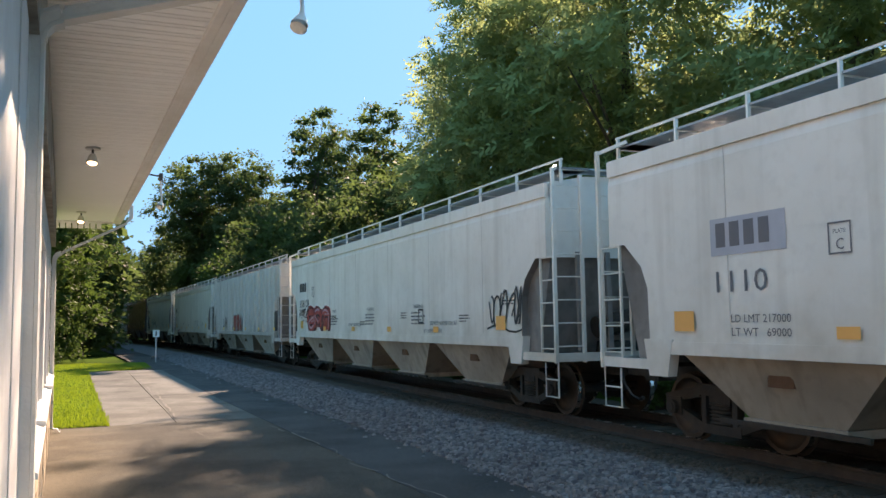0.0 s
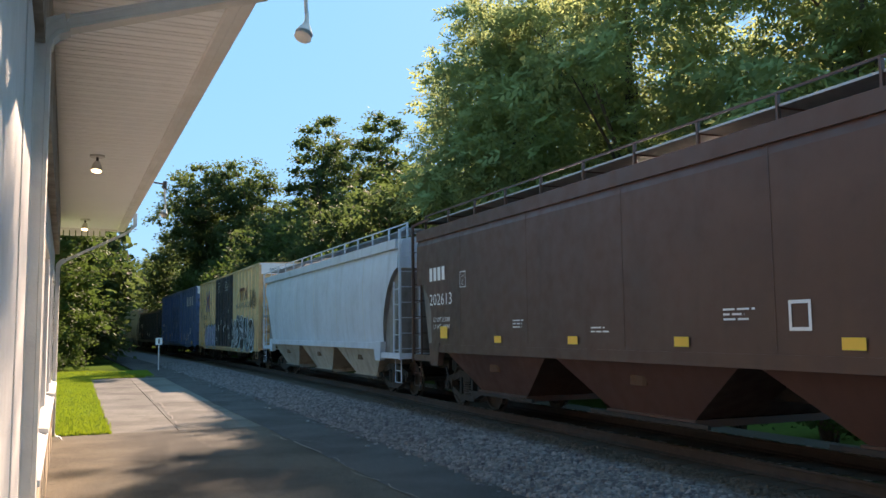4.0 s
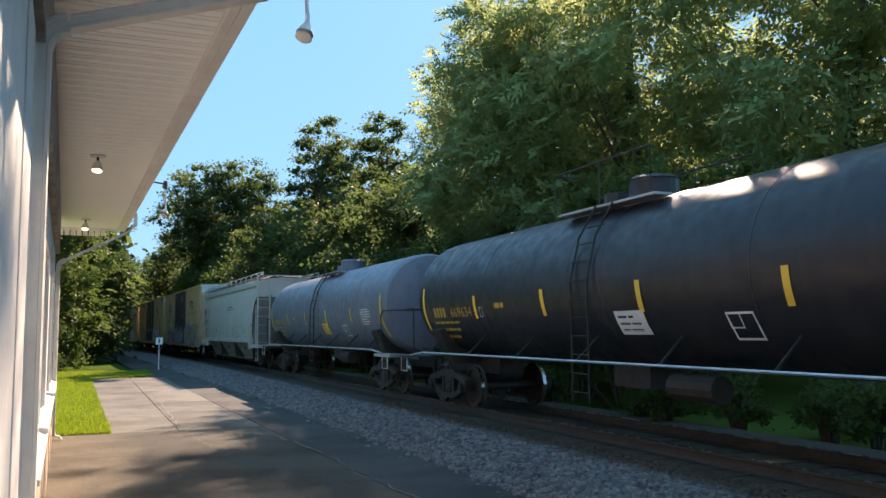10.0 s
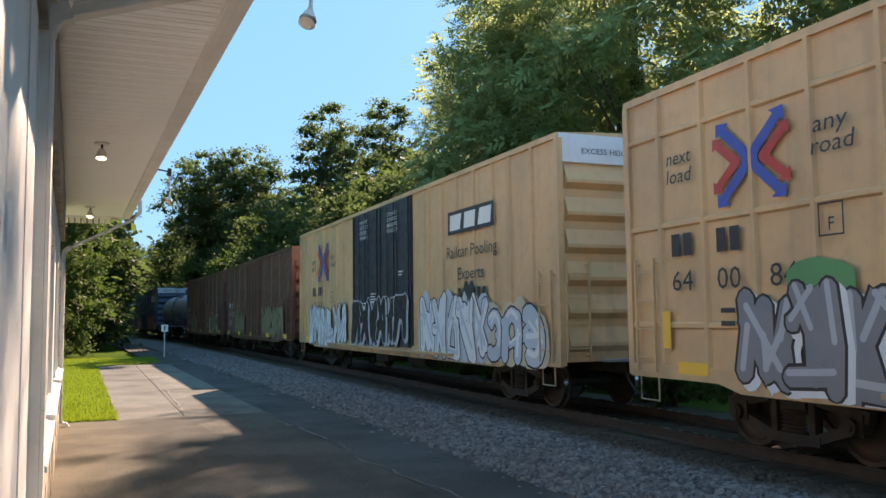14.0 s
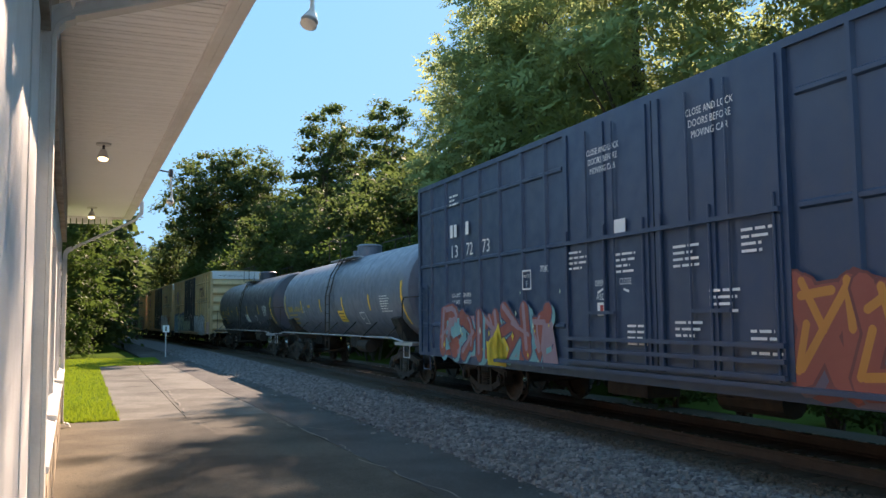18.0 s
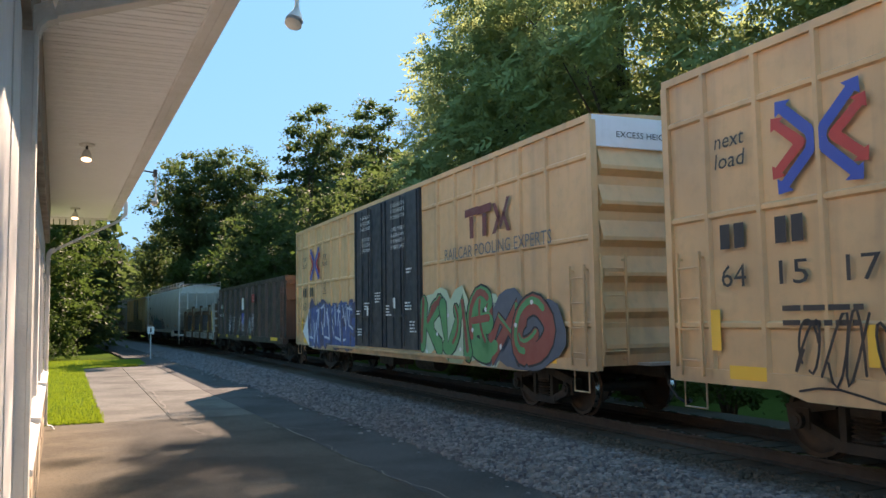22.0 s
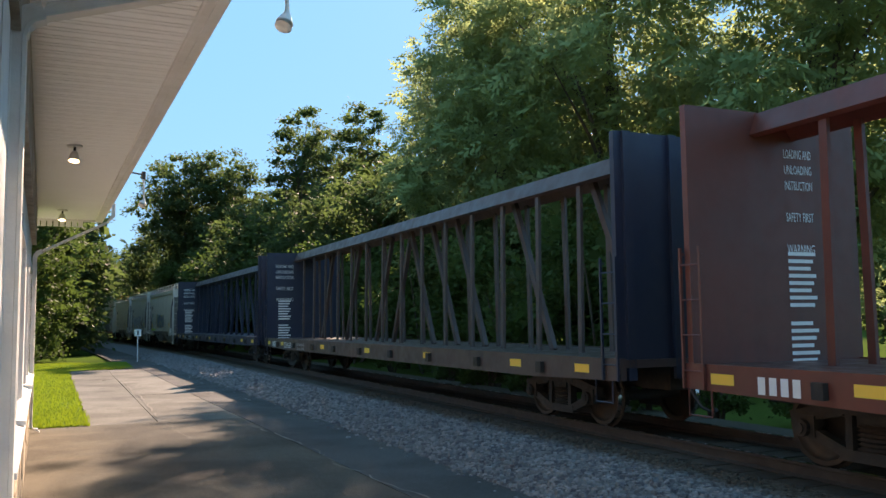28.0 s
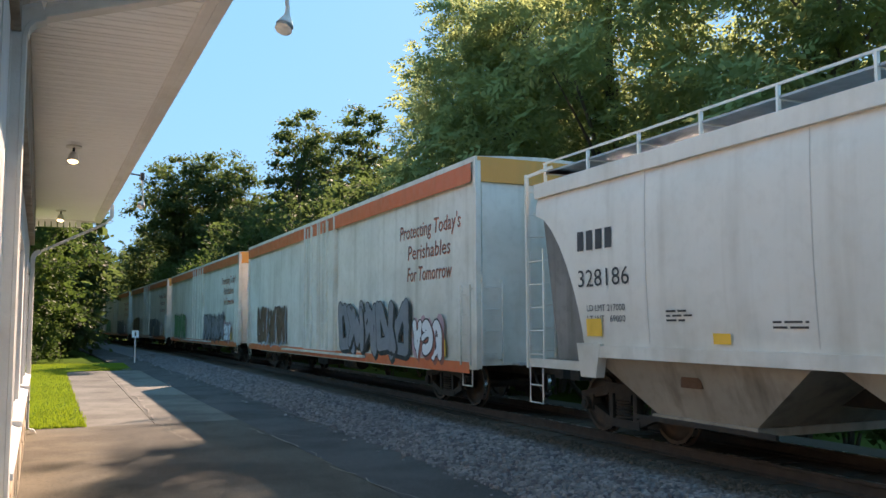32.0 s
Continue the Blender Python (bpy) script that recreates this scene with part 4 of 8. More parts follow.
class Side:
    """Lays marks on the platform side of a car: u runs to the right from the car's far end, w is the height above the rails."""

    def __init__(self, car, length, x=-HW, depth=0.006, bend=None, low=0.76):
        self.car, self.half, self.x, self.depth, self.bend, self.low = car, length / 2, x, depth, bend, low

    def point(self, u, w, lift=0.0):
        w = max(w, self.low)
        x = self.bend(w) if self.bend else self.x
        return (x - self.depth - lift, self.half - u, w)

    def text(self, text, u, w, size, mat, width=0.0, slant=0.0):
        vs, fs = letters(text, size, width)
        part("lettering", Shape().add([self.point(u + a + slant * b, w + b) for a, b in vs], fs), mat, self.car)

    def bars(self, count, u, w, size, mat, gap=0.35, slant=0.0):
        """Plain bars in place of a mark of that many characters."""
        sh = Shape()
        cw = size * 0.56
        u0 = u - (count * cw + (count - 1) * gap * size) / 2
        for i in range(count):
            a = u0 + i * (cw + gap * size)
            sh.add([self.point(p + slant * q, w + q) for p, q in ((a, 0), (a + cw, 0), (a + cw, size), (a, size))], [(0, 1, 2, 3)])
        part("mark", sh, mat, self.car)

    def lines(self, u, w, width, rows, mat, height=0.035, pitch=0.075):
        """Small unreadable lines of print."""
        sh = Shape()
        rnd = random.Random(int(u * 100 + w * 37))
        for i in range(rows):
            a, e = u, u + width * rnd.uniform(0.6, 1.0)
            while a < e:
                b = min(a + rnd.uniform(0.08, 0.3), e)
                z = w - i * pitch
                sh.add([self.point(p, q) for p, q in ((a, z), (b, z), (b, z + height), (a, z + height))], [(0, 1, 2, 3)])
                a = b + 0.04
        part("print", sh, mat, self.car)

    def rect(self, u, w, width, height, mat, name="panel", lift=0.0, frame=None):
        sh = Shape()
        n = 6 if self.bend else 1
        sh.rings([[self.point(u, w + height * k / n, lift), self.point(u + width, w + height * k / n, lift)] for k in range(n + 1)], caps=False, closed=False)
        return part(name, sh, mat, self.car)

    def outline(self, u, w, width, height, mat, t=0.02):
        sh = Shape()
        for a, b, c, d in ((0, 0, width, t), (0, height - t, width, t), (0, t, t, height - 2 * t), (width - t, t, t, height - 2 * t)):
            sh.add([self.point(u + p, w + q) for p, q in ((a, b), (a + c, b), (a + c, b + d), (a, b + d))], [(0, 1, 2, 3)])
        part("frame_mark", sh, mat, self.car)

    def polys(self, polys, mats, name="graffiti", label=""):
        """Flat painted shapes: (layer, material number, outline)."""
        sh = Shape()
        for layer, m, pts in polys:
            sh.add([self.point(u, w, 0.0015 * layer) for u, w in pts], [tuple(range(len(pts)))], m)
        return part(name, sh, mats, self.car, label)


def colour(name, c):
    if name not in bpy.data.materials:
        paint(name, c, streaks=0.12, amount=0.25)
    return bpy.data.materials[name]


SPRAY = {"black": (0.02, 0.02, 0.024), "white": (0.72, 0.74, 0.76), "silver": (0.42, 0.44, 0.48), "red": (0.55, 0.07, 0.06), "pink": (0.55, 0.30, 0.33), "blue": (0.055, 0.11, 0.28), "sky": (0.16, 0.42, 0.62),
         "teal": (0.10, 0.36, 0.38), "green": (0.05, 0.30, 0.12), "mint": (0.42, 0.58, 0.42), "lilac": (0.36, 0.34, 0.52), "purple": (0.085, 0.072, 0.135), "yellow": (0.75, 0.52, 0.05), "orange": (0.62, 0.22, 0.05), "cream": (0.60, 0.50, 0.36), "brown": (0.16, 0.08, 0.05), "mauve": (0.34, 0.21, 0.24), "plum": (0.13, 0.10, 0.14), "maroon": (0.20, 0.05, 0.05), "ice": (0.46, 0.54, 0.62), "olive": (0.24, 0.20, 0.12), "brick": (0.36, 0.08, 0.06), "slate": (0.10, 0.12, 0.16), "murk": (0.085, 0.10, 0.08), "steel": (0.21, 0.22, 0.24), "blue_haze": (0.12, 0.24, 0.42)}


def spray(n):
    return colour("spray_" + n, SPRAY[n])


def blob(rnd, cx, cy, rx, ry, n=16, rough=0.13):
    ph = [rnd.uniform(0, 6.28) for _ in range(3)]
    out = []
    for i in range(n):
        a = 2 * math.pi * i / n
        k = 1 + rough * (math.sin(2 * a + ph[0]) + 0.6 * math.sin(3 * a + ph[1]) + 0.4 * math.sin(5 * a + ph[2]))
        out.append((cx + math.cos(a) * rx * k, cy + math.sin(a) * ry * k))
    return out


def arc(cx, cy, rx, ry, a0, a1, n=12):
    return [(cx + rx * math.cos(radians(a0 + (a1 - a0) * i / n)), cy + ry * math.sin(radians(a0 + (a1 - a0) * i / n))) for i in range(n + 1)]


# fat spray-can strokes in a square of -1 to 1
STROKES = [
    [arc(0, 0, 1, 1, 100, 450, 18)],
    [arc(0, 0, 1, 1, 55, 310, 14)],
    [arc(0, 0.5, 0.9, 0.5, 30, 270, 9) + arc(0, -0.5, 0.9, 0.5, 90, -150, 9)],
    [arc(0, 0, 1, 1, 60, 300, 14), [(-0.8, 0.05), (0.55, 0.15)]],
    [[(-0.85, -1), (-0.9, 0.2), (-0.8, 1)], arc(-0.1, 0.35, 0.95, 0.6, 140, 0, 8) + [(0.9, -1)]],
    [[(-0.95, 1), (-0.9, -0.3)] + arc(0, -0.3, 0.9, 0.7, 180, 360, 10) + [(0.9, 1)]],
    [[(-0.8, 1), (-0.85, -1)], [(0.85, 1), (-0.4, 0.05), (0.95, -1)]],
    [[(-0.95, -1), (-0.1, 1), (0.95, -1)], [(-0.5, -0.25), (0.55, -0.3)]],
    [[(-0.8, -1), (-0.8, 0.95)] + arc(-0.1, 0.45, 0.9, 0.5, 120, -100, 8) + [(0.9, -1)]],
    [[(-0.95, -0.95), (-0.8, 1), (0.7, -0.95), (0.9, 1)]],
]


def ribbon(pts, r):
    """Quads along a stroke, with blunt rounded ends."""
    n = len(pts)
    left, right = [], []
    for i, (x, y) in enumerate(pts):
        (ax, ay), (bx, by) = pts[max(i - 1, 0)], pts[min(i + 1, n - 1)]
        d = math.hypot(bx - ax, by - ay) or 1
        nx, ny = -(by - ay) / d * r, (bx - ax) / d * r
        left.append((x + nx, y + ny))
        right.append((x - nx, y - ny))
    out = [[right[i], right[i + 1], left[i + 1], left[i]] for i in range(n - 1)]
    for (x, y), (qx, qy) in ((pts[0], pts[1]), (pts[-1], pts[-2])):
        a = math.atan2(y - qy, x - qx)
        out.append([(x + r * 0.8 * math.cos(a + radians(g)) if abs(g) < 80 else x + r * math.cos(a + radians(g)), y + r * 0.8 * math.sin(a + radians(g)) if abs(g) < 80 else y + r * math.sin(a + radians(g))) for g in (-90, -45, 0, 45, 90)])
    return out


def graffiti(side, seed, u, w, width, height, count, fill, edge, back=None, shine=None, extra=None, style="bubble"):
    """Overlapping painted letter shapes with a dark edge, a thrown shadow and a cloud behind."""
    rnd = random.Random(seed)
    names = [back or edge, edge, fill, shine or fill, extra or fill]
    mats = [spray(n) for n in names]
    if back:
        out = []
        for i in range(count + 2):
            out.append((0.1 + 0.1 * (i % 4), 0, blob(rnd, u + width * (i + 0.5) / (count + 2), w + height * rnd.uniform(0.4, 0.62), width / count * 0.6, height * rnd.uniform(0.42, 0.58))))
        side.polys(out, mats, "paint_cloud")
    step = width / count
    for i in range(count):
        out = []
        cx, cy = u + step * (i + 0.5), w + height * (0.5 + rnd.uniform(-0.05, 0.05))
        rx, ry = step * rnd.uniform(0.56, 0.66), height * rnd.uniform(0.44, 0.52)
        lean = rnd.uniform(-0.16, 0.16)
        if style == "block":  # flat slabs of several colours
            for k in range(9):
                qx, qy = cx + rx * rnd.uniform(-0.8, 0.8), cy + ry * rnd.uniform(-0.75, 0.75)
                a, b, sk = rx * rnd.uniform(0.16, 0.5), ry * rnd.uniform(0.18, 0.62), rx * rnd.uniform(-0.2, 0.2)
                if k < 2:
                    a, b, qy = rx * 0.42, ry, cy
                    qx = cx + rx * (0.5 if k else -0.5)
                lo, hi = max(w, qy - b), min(w + height, qy + b)
                out.append((0.8 + 0.25 * k, rnd.randrange(5), [(qx - a - sk, lo), (qx + a - sk, lo + 0.06 * (k % 3)), (qx + a * 0.8 + sk, hi), (qx - a * 0.9 + sk, hi - 0.05 * (k % 2))]))
            side.polys(out, mats)
            continue
        if style == "wild":  # sharp interlocked bars
            r = min(rx * 1.2, ry) * rnd.uniform(0.20, 0.26)
            a, b, c = sorted(rnd.uniform(-1, 1) for _ in range(3))
            glyph = [[(-1, -1), (-0.85, 0.1), (-1.05, 1.1)], [(0.9, 1), (0.8, rnd.uniform(-0.3, 0.3)), (1.05, -1.15)], [(-1, b), (rnd.uniform(-0.3, 0.3), c), (1, a)]]
            glyph = rnd.sample(glyph, 2 + (rnd.random() < 0.6)) + [[(rnd.uniform(-1, 0), 1), (rnd.uniform(-0.4, 0.6), 0), (rnd.uniform(0, 1), -1)], [(-0.9, rnd.choice((-0.95, 0.9))), (0.95, rnd.choice((-0.8, 0.95)))]]
        else:
            r = min(rx * 1.25, ry) * rnd.uniform(0.25, 0.31)
            glyph = STROKES[rnd.randrange(len(STROKES))] + [rnd.choice((arc(rnd.uniform(-0.4, 0.4), rnd.uniform(-0.4, 0.4), 0.5, 0.45, 20, 240, 8), [(-1, rnd.uniform(-1, 1)), (0.1, rnd.uniform(-0.6, 0.6)), (1, rnd.uniform(-1, 1))], arc(0.5, 0.2, 0.7, 0.9, 150, 300, 8)))]
        flip, turn = rnd.choice((1, -1)), rnd.choice((1, 1, -1))
        bow = rnd.uniform(-0.3, 0.3)
        glyph = [[(p * flip + bow * o * o, o * turn) for p, o in st] for st in glyph]
        base = 3.4 * (i % 2)
        e = 0.04
        for k, st in enumerate(glyph):
            if k == len(glyph) - 1 and style != "wild":
                r *= 0.6
            line = [(cx + (rx - r) * (p + lean * o + 0.06 * math.sin(3 * o + i)), cy + (ry - r) * (o + 0.06 * math.sin(4 * p + i))) for p, o in st]
            if extra:
                out += [(base + 0.3 + 0.04 * k, 4, [(p + 0.09, o - 0.07) for p, o in f]) for f in ribbon(line, r + e)]
            out += [(base + 0.9 + 0.04 * k + 0.01 * j, 1, f) for j, f in enumerate(ribbon(line, r + e))]
            out += [(base + 1.7 + 0.04 * k + 0.01 * j, 2, f) for j, f in enumerate(ribbon(line, r))]
            if shine:
                out += [(base + 2.4 + 0.04 * k, 3, f) for f in ribbon([(p - 0.15 * r, o + 0.42 * r) for p, o in line[: max(2, len(line) * 2 // 3)]], r * 0.34)]
        side.polys(out, mats)


def scrawl(side, seed, u, w, width, height, ink="black", strokes=9, t=0.022):
    """A thin hand-drawn tag: leaning looped strokes."""
    rnd = random.Random(seed)
    out = []
    n = max(2, min(strokes // 2 + 1, int(width / height * 2.2) + 1))
    for i in range(n):
        cx, cy = u + width * (i + 0.5) / n, w + height * (0.5 + rnd.uniform(-0.1, 0.1))
        rx, ry = width / n * rnd.uniform(0.42, 0.6), height * rnd.uniform(0.34, 0.52)
        for k in range(rnd.randint(1, 2)):
            a, b, p1, p2 = rnd.uniform(0.7, 1.5), rnd.uniform(0.9, 2.1), rnd.uniform(0, 6.3), rnd.uniform(0, 6.3)
            end = rnd.randint(9, 15)
            line = [(cx + rx * (math.sin(0.36 * q * a + p1) + 0.35 * math.sin(0.36 * q * b + p2)), cy + ry * math.sin(0.36 * q * b + p2)) for q in range(end)]
            out += [(0.2 * (i % 3) + 0.05 * k + 0.004 * q, 0, f) for q, f in enumerate(ribbon(line, t * 0.8))]
    if strokes > 8:
        out += [(0.7, 0, f) for f in ribbon([(u + width * f / 6, w - 0.05 + 0.06 * math.sin(f)) for f in range(7)], t * 0.6)]
    side.polys(out, [spray(ink)])


# running gear shared by all cars
def wheel_mesh():
    sh = Shape()
    sh.smooth = True
    prof = [(0.0, 0.10), (0.07, 0.10), (0.085, 0.035), (0.14, 0.02), (0.33, -0.005), (0.38, 0.02), (0.40, 0.055), (0.455, 0.055), (0.455, -0.03), (0.49, -0.045), (0.49, -0.07), (0.40, -0.07), (0.38, -0.02), (0.12, -0.03), (0.0, -0.06)]
    n = 15
    rows = [[(-x, r * math.cos(2 * math.pi * k / n), r * math.sin(2 * math.pi * k / n)) for k in range(n)] for r, x in [(max(r, 0.004), x) for r, x in prof]]
    sh.rings(rows)
    sh.m = [1 if len(f) == 4 and 7 * n <= i < 8 * n else 0 for i, f in enumerate(sh.f)]
    return sh.mesh("wheel", [WHEEL, TREAD])


def frame_mesh():
    """Cast side frame with two windows, spring opening and axle boxes, in its own place."""
    sh = Shape()
    sh.beam((0, -1.1, 0.56), (0, -0.38, 0.70), 0.13, 0.14)
    sh.beam((0, 1.1, 0.56), (0, 0.38, 0.70), 0.13, 0.14)
    sh.beam((0, -0.42, 0.73), (0, 0.42, 0.73), 0.14, 0.15)
    sh.beam((0, -0.98, 0.46), (0, -0.36, 0.24), 0.13, 0.12)
    sh.beam((0, 0.98, 0.46), (0, 0.36, 0.24), 0.13, 0.12)
    sh.beam((0, -0.42, 0.22), (0, 0.42, 0.22), 0.15, 0.12)
    for y in (-0.30, 0.30):
        sh.beam((0, y, 0.24), (0, y, 0.70), 0.12, 0.09)
    for y in (-0.89, 0.89):
        sh.box(-0.09, 0.07, y - 0.15, y + 0.15, 0.36, 0.60)
        sh.tube([(-0.15, y, 0.455), (-0.08, y, 0.455)], 0.10, 12)
        sh.tube([(-0.17, y, 0.455), (-0.15, y, 0.455)], 0.06, 10)
    return sh.mesh("side_frame", BLACK_STEEL)


def spring_mesh():
    sh = Shape()
    rows = []
    for k in range(13):
        r = 0.085 if k % 2 else 0.06
        rows.append([(-0.03 + r * 0.8 * math.cos(a), 2.6 * r * math.sin(a), 0.28 + 0.024 * k) for a in [2 * math.pi * i / 14 for i in range(14)]])
    sh.rings(rows)
    return sh.mesh("springs", WHEEL)


WHEEL_ME, FRAME_ME, SPRING_ME = wheel_mesh(), frame_mesh(), spring_mesh()
BOLSTER_ME = Shape().box(-1.05, 1.05, -0.2, 0.2, 0.52, 0.78).mesh("truck", BLACK_STEEL)
AXLE_ME = Shape().tube([(-0.9, 0, 0.455), (0.9, 0, 0.455)], 0.085, 12).mesh("axle", BLACK_STEEL)


def truck(car, y):
    b = part("truck", BOLSTER_ME, None, car, "rusty black two-axle truck", at=pose(0, y, 0))
    for x in (-1.0, 1.0):
        part("side_frame", FRAME_ME, None, b, at=pose(x, 0, 0, 0, 0, 0 if x < 0 else 180))
        part("spring", SPRING_ME, None, b, at=pose(x, 0, 0))
    for q in (-0.89, 0.89):
        part("axle", AXLE_ME, None, b, at=pose(0, q, 0))
        for x in (-0.76, 0.76):
            part("wheel", WHEEL_ME, None, b, at=pose(x, q, 0.455, 0, 0, 0 if x < 0 else 180))


COUPLER = Shape().box(-0.12, 0.12, -0.55, 0.55, 0.74, 0.96).box(-0.2, 0.2, -0.75, -0.45, 0.68, 1.02).mesh("coupler", BLACK_STEEL)
HOSE = Shape().tube([(-0.35, 0, 0.8), (-0.36, -0.1, 0.6), (-0.33, -0.25, 0.42), (-0.3, -0.42, 0.36)], 0.022, 6).tube([(-0.3, -0.42, 0.36), (-0.29, -0.5, 0.40)], 0.035, 6).mesh("air_hose", DARK_METAL)


def ladder(car, x, y0, y1, z0, z1, rungs, mat, out=0.07, name="ladder", post=0.035):
    """A ladder on a side (x fixed): two stiles and rungs, standing off by out."""
    sh = Shape()
    s = -1 if x < 0 else 1
    xo = x + s * out
    for y in (y0, y1):
        sh.beam((xo, y, z0), (xo, y, z1), post, post)
    for i in range(rungs):
        z = z0 + (z1 - z0) * (i + 0.5) / rungs
        sh.tube([(xo, y0, z), (xo, y1, z)], 0.013, 6)
    for z in (z0 + 0.08, z1 - 0.08):
        for y in (y0, y1):
            sh.beam((xo, y, z), (x, y, z), 0.03, 0.03)
    return part(name, sh, mat, car)


def end_ladder(car, y, x0, x1, z0, z1, rungs, mat, out=0.08):
    sh = Shape()
    s = -1 if y < 0 else 1
    yo = y + s * out
    for x in (x0, x1):
        sh.beam((x, yo, z0), (x, yo, z1), 0.035, 0.035)
        for z in (z0 + 0.08, z1 - 0.08):
            sh.beam((x, yo, z), (x, y, z), 0.03, 0.03)
    for i in range(rungs):
        z = z0 + (z1 - z0) * (i + 0.5) / rungs
        sh.tube([(x0, yo, z), (x1, yo, z)], 0.013, 6)
    return part("end_ladder", sh, mat, car)


def stirrup(car, y, mat, z=0.74, w=0.42):
    part("stirrup", Shape().tube([(-HW + 0.03, y - w / 2, z), (-HW + 0.03, y - w / 2, z - 0.32), (-HW + 0.03, y + w / 2, z - 0.32), (-HW + 0.03, y + w / 2, z)], 0.015, 6), mat, car)


def running_gear(car, length, inset):
    for s in (-1, 1):
        truck(car, s * (length / 2 - inset))
    part("coupler", COUPLER, None, car, at=pose(0, -length / 2 - 0.1, 0))
    part("coupler", COUPLER, None, car, at=pose(0, length / 2 + 0.1, 0, 0, 0, 180))
    part("air_hose", HOSE, None, car, at=pose(0, -length / 2 - 0.05, 0))


def brake_wheel(car, x, y, z, mat, r=0.27):
    sh = Shape()
    sh.tube([(x + r * math.cos(a), y, z + r * math.sin(a)) for a in [2 * math.pi * k / 18 for k in range(19)]], 0.018, 6)
    for k in range(5):
        a = 2 * math.pi * k / 5
        sh.beam((x, y, z), (x + r * math.cos(a), y, z + r * math.sin(a)), 0.03, 0.015)
    sh.box(x - 0.14, x + 0.14, y + 0.03, y + 0.16, z - 0.14, z + 0.14)
    part("brake_wheel", sh, mat, car)


# ---- boxcars ----
def boxcar(label, length, body, door, grid=False, eave=4.84, sill=0.74, end_top=None, door_half=2.48, ribs=7, plug=True, roof_mat=None, stripes=True, ladder_mat=None, group="boxcars in the train", skirt=0.0, smooth_end=False):
    car = thing("boxcar", label, "boxcar", group)
    h = length / 2
    lm = ladder_mat or body
    sh = Shape()
    x = HW - 0.055
    roof = [(-x - 0.05, eave - 0.10), (-x - 0.05, eave), (-x * 0.5, eave + 0.05), (0, eave + 0.08), (x * 0.5, eave + 0.05), (x + 0.05, eave), (x + 0.05, eave - 0.10)]
    sh.prism([(-x, sill + 0.18), (-x, eave - 0.08), (x, eave - 0.08), (x, sill + 0.18)], 1, -h + 0.06, h - 0.06)
    part("body", sh, body, car)
    rf = Shape().prism(roof, 1, -h + 0.01, h - 0.01)
    n = int(length / 1.25)
    for i in range(n):
        y = -h + length * (i + 0.5) / n
        rf.prism([(-x - 0.03, eave + 0.01), (0, eave + 0.115), (x + 0.03, eave + 0.01), (x + 0.03, eave - 0.02), (0, eave + 0.08), (-x - 0.03, eave - 0.02)], 1, y - 0.05, y + 0.05)
    part("roof", rf, roof_mat or body, car)
    # side posts, sill and top chord on both sides
    for s in (-1, 1):
        ys = []
        for a, b in ((-h, -door_half), (door_half, h)):
            if ribs == 7:  # the posts' distances from the car's ends
                ends = ((1.40, 2.33, 3.28, 4.27, 5.16, 6.10) if a < 0 else (0.8, 1.70, 2.60, 3.52, 4.45, 5.40, 6.28)) if grid else (0.95, 1.82, 2.54, 3.44, 4.31, 5.12, 5.95)
                ys += [a + q if a < 0 else b - q for q in ends]
            else:
                ys += [a + (b - a) * (i + 0.5) / ribs for i in range(ribs)]
        for y in ys:
            p = Shape()
            p.prism([(s * x, y - 0.055), (s * (x + 0.05), y - 0.03), (s * (x + 0.05), y + 0.03), (s * x, y + 0.055)], 2, sill + 0.16, eave - 0.1)
            part("side_post", p, body, car)
        if grid:
            for z in (sill + (eave - sill) * f for f in (0.20, 0.532, 0.844)):
                for a, b in ((-h + 0.06, -door_half - 0.1), (door_half + 0.1, h - 0.06)):
                    g = Shape().prism([(s * x, z - 0.05), (s * (x + 0.04), z - 0.025), (s * (x + 0.04), z + 0.025), (s * x, z + 0.05)][::s], 1, a, b)
                    part("side_rail", g, body, car)
        c = Shape()
        c.box(*sorted((s * (x - 0.02), s * (x + 0.05))), -h + 0.05, -h + 1.9, sill + 0.1, sill + 0.28)
        c.box(*sorted((s * (x - 0.02), s * (x + 0.05))), h - 1.9, h - 0.05, sill + 0.1, sill + 0.28)
        c.prism([(-h + 1.9, sill + 0.1), (-h + 2.3, sill - skirt), (h - 2.3, sill - skirt), (h - 1.9, sill + 0.1), (h - 1.9, sill + 0.28), (-h + 1.9, sill + 0.28)], 0, s * (x - 0.02), s * (x + 0.05))
        part("side_sill", c, body, car)
        for y in (-h + 0.05, h - 0.05):
            part("corner_post", Shape().box(*sorted((s * (x - 0.06), s * (x + 0.052))), y - 0.06, y + 0.06, sill + 0.12, eave - 0.09), body, car)
        # doors
        k = 2 if plug else 1
        for i in range(k):
            a, b = -door_half + 2 * door_half * i / k, -door_half + 2 * door_half * (i + 1) / k
            d = Shape().box(*sorted((s * x, s * (x + 0.075))), a + 0.015, b - 0.015, sill + 0.22, eave - 0.11)
            leaf = part("door", d, door, car, "dark sliding side door")
            if plug:
                for f in (0.06, 0.5, 0.94):
                    y = a + (b - a) * f
                    part("door_post", Shape().box(*sorted((s * (x + 0.076), s * (x + 0.11))), y - 0.045, y + 0.045, sill + 0.24, eave - 0.14), door, leaf)
                for y in (a + (b - a) * 0.38, a + (b - a) * 0.68):
                    part("lock_rod", Shape().tube([(s * (x + 0.115), y, sill + 0.3), (s * (x + 0.115), y, eave - 0.2)], 0.018, 6), door, leaf)
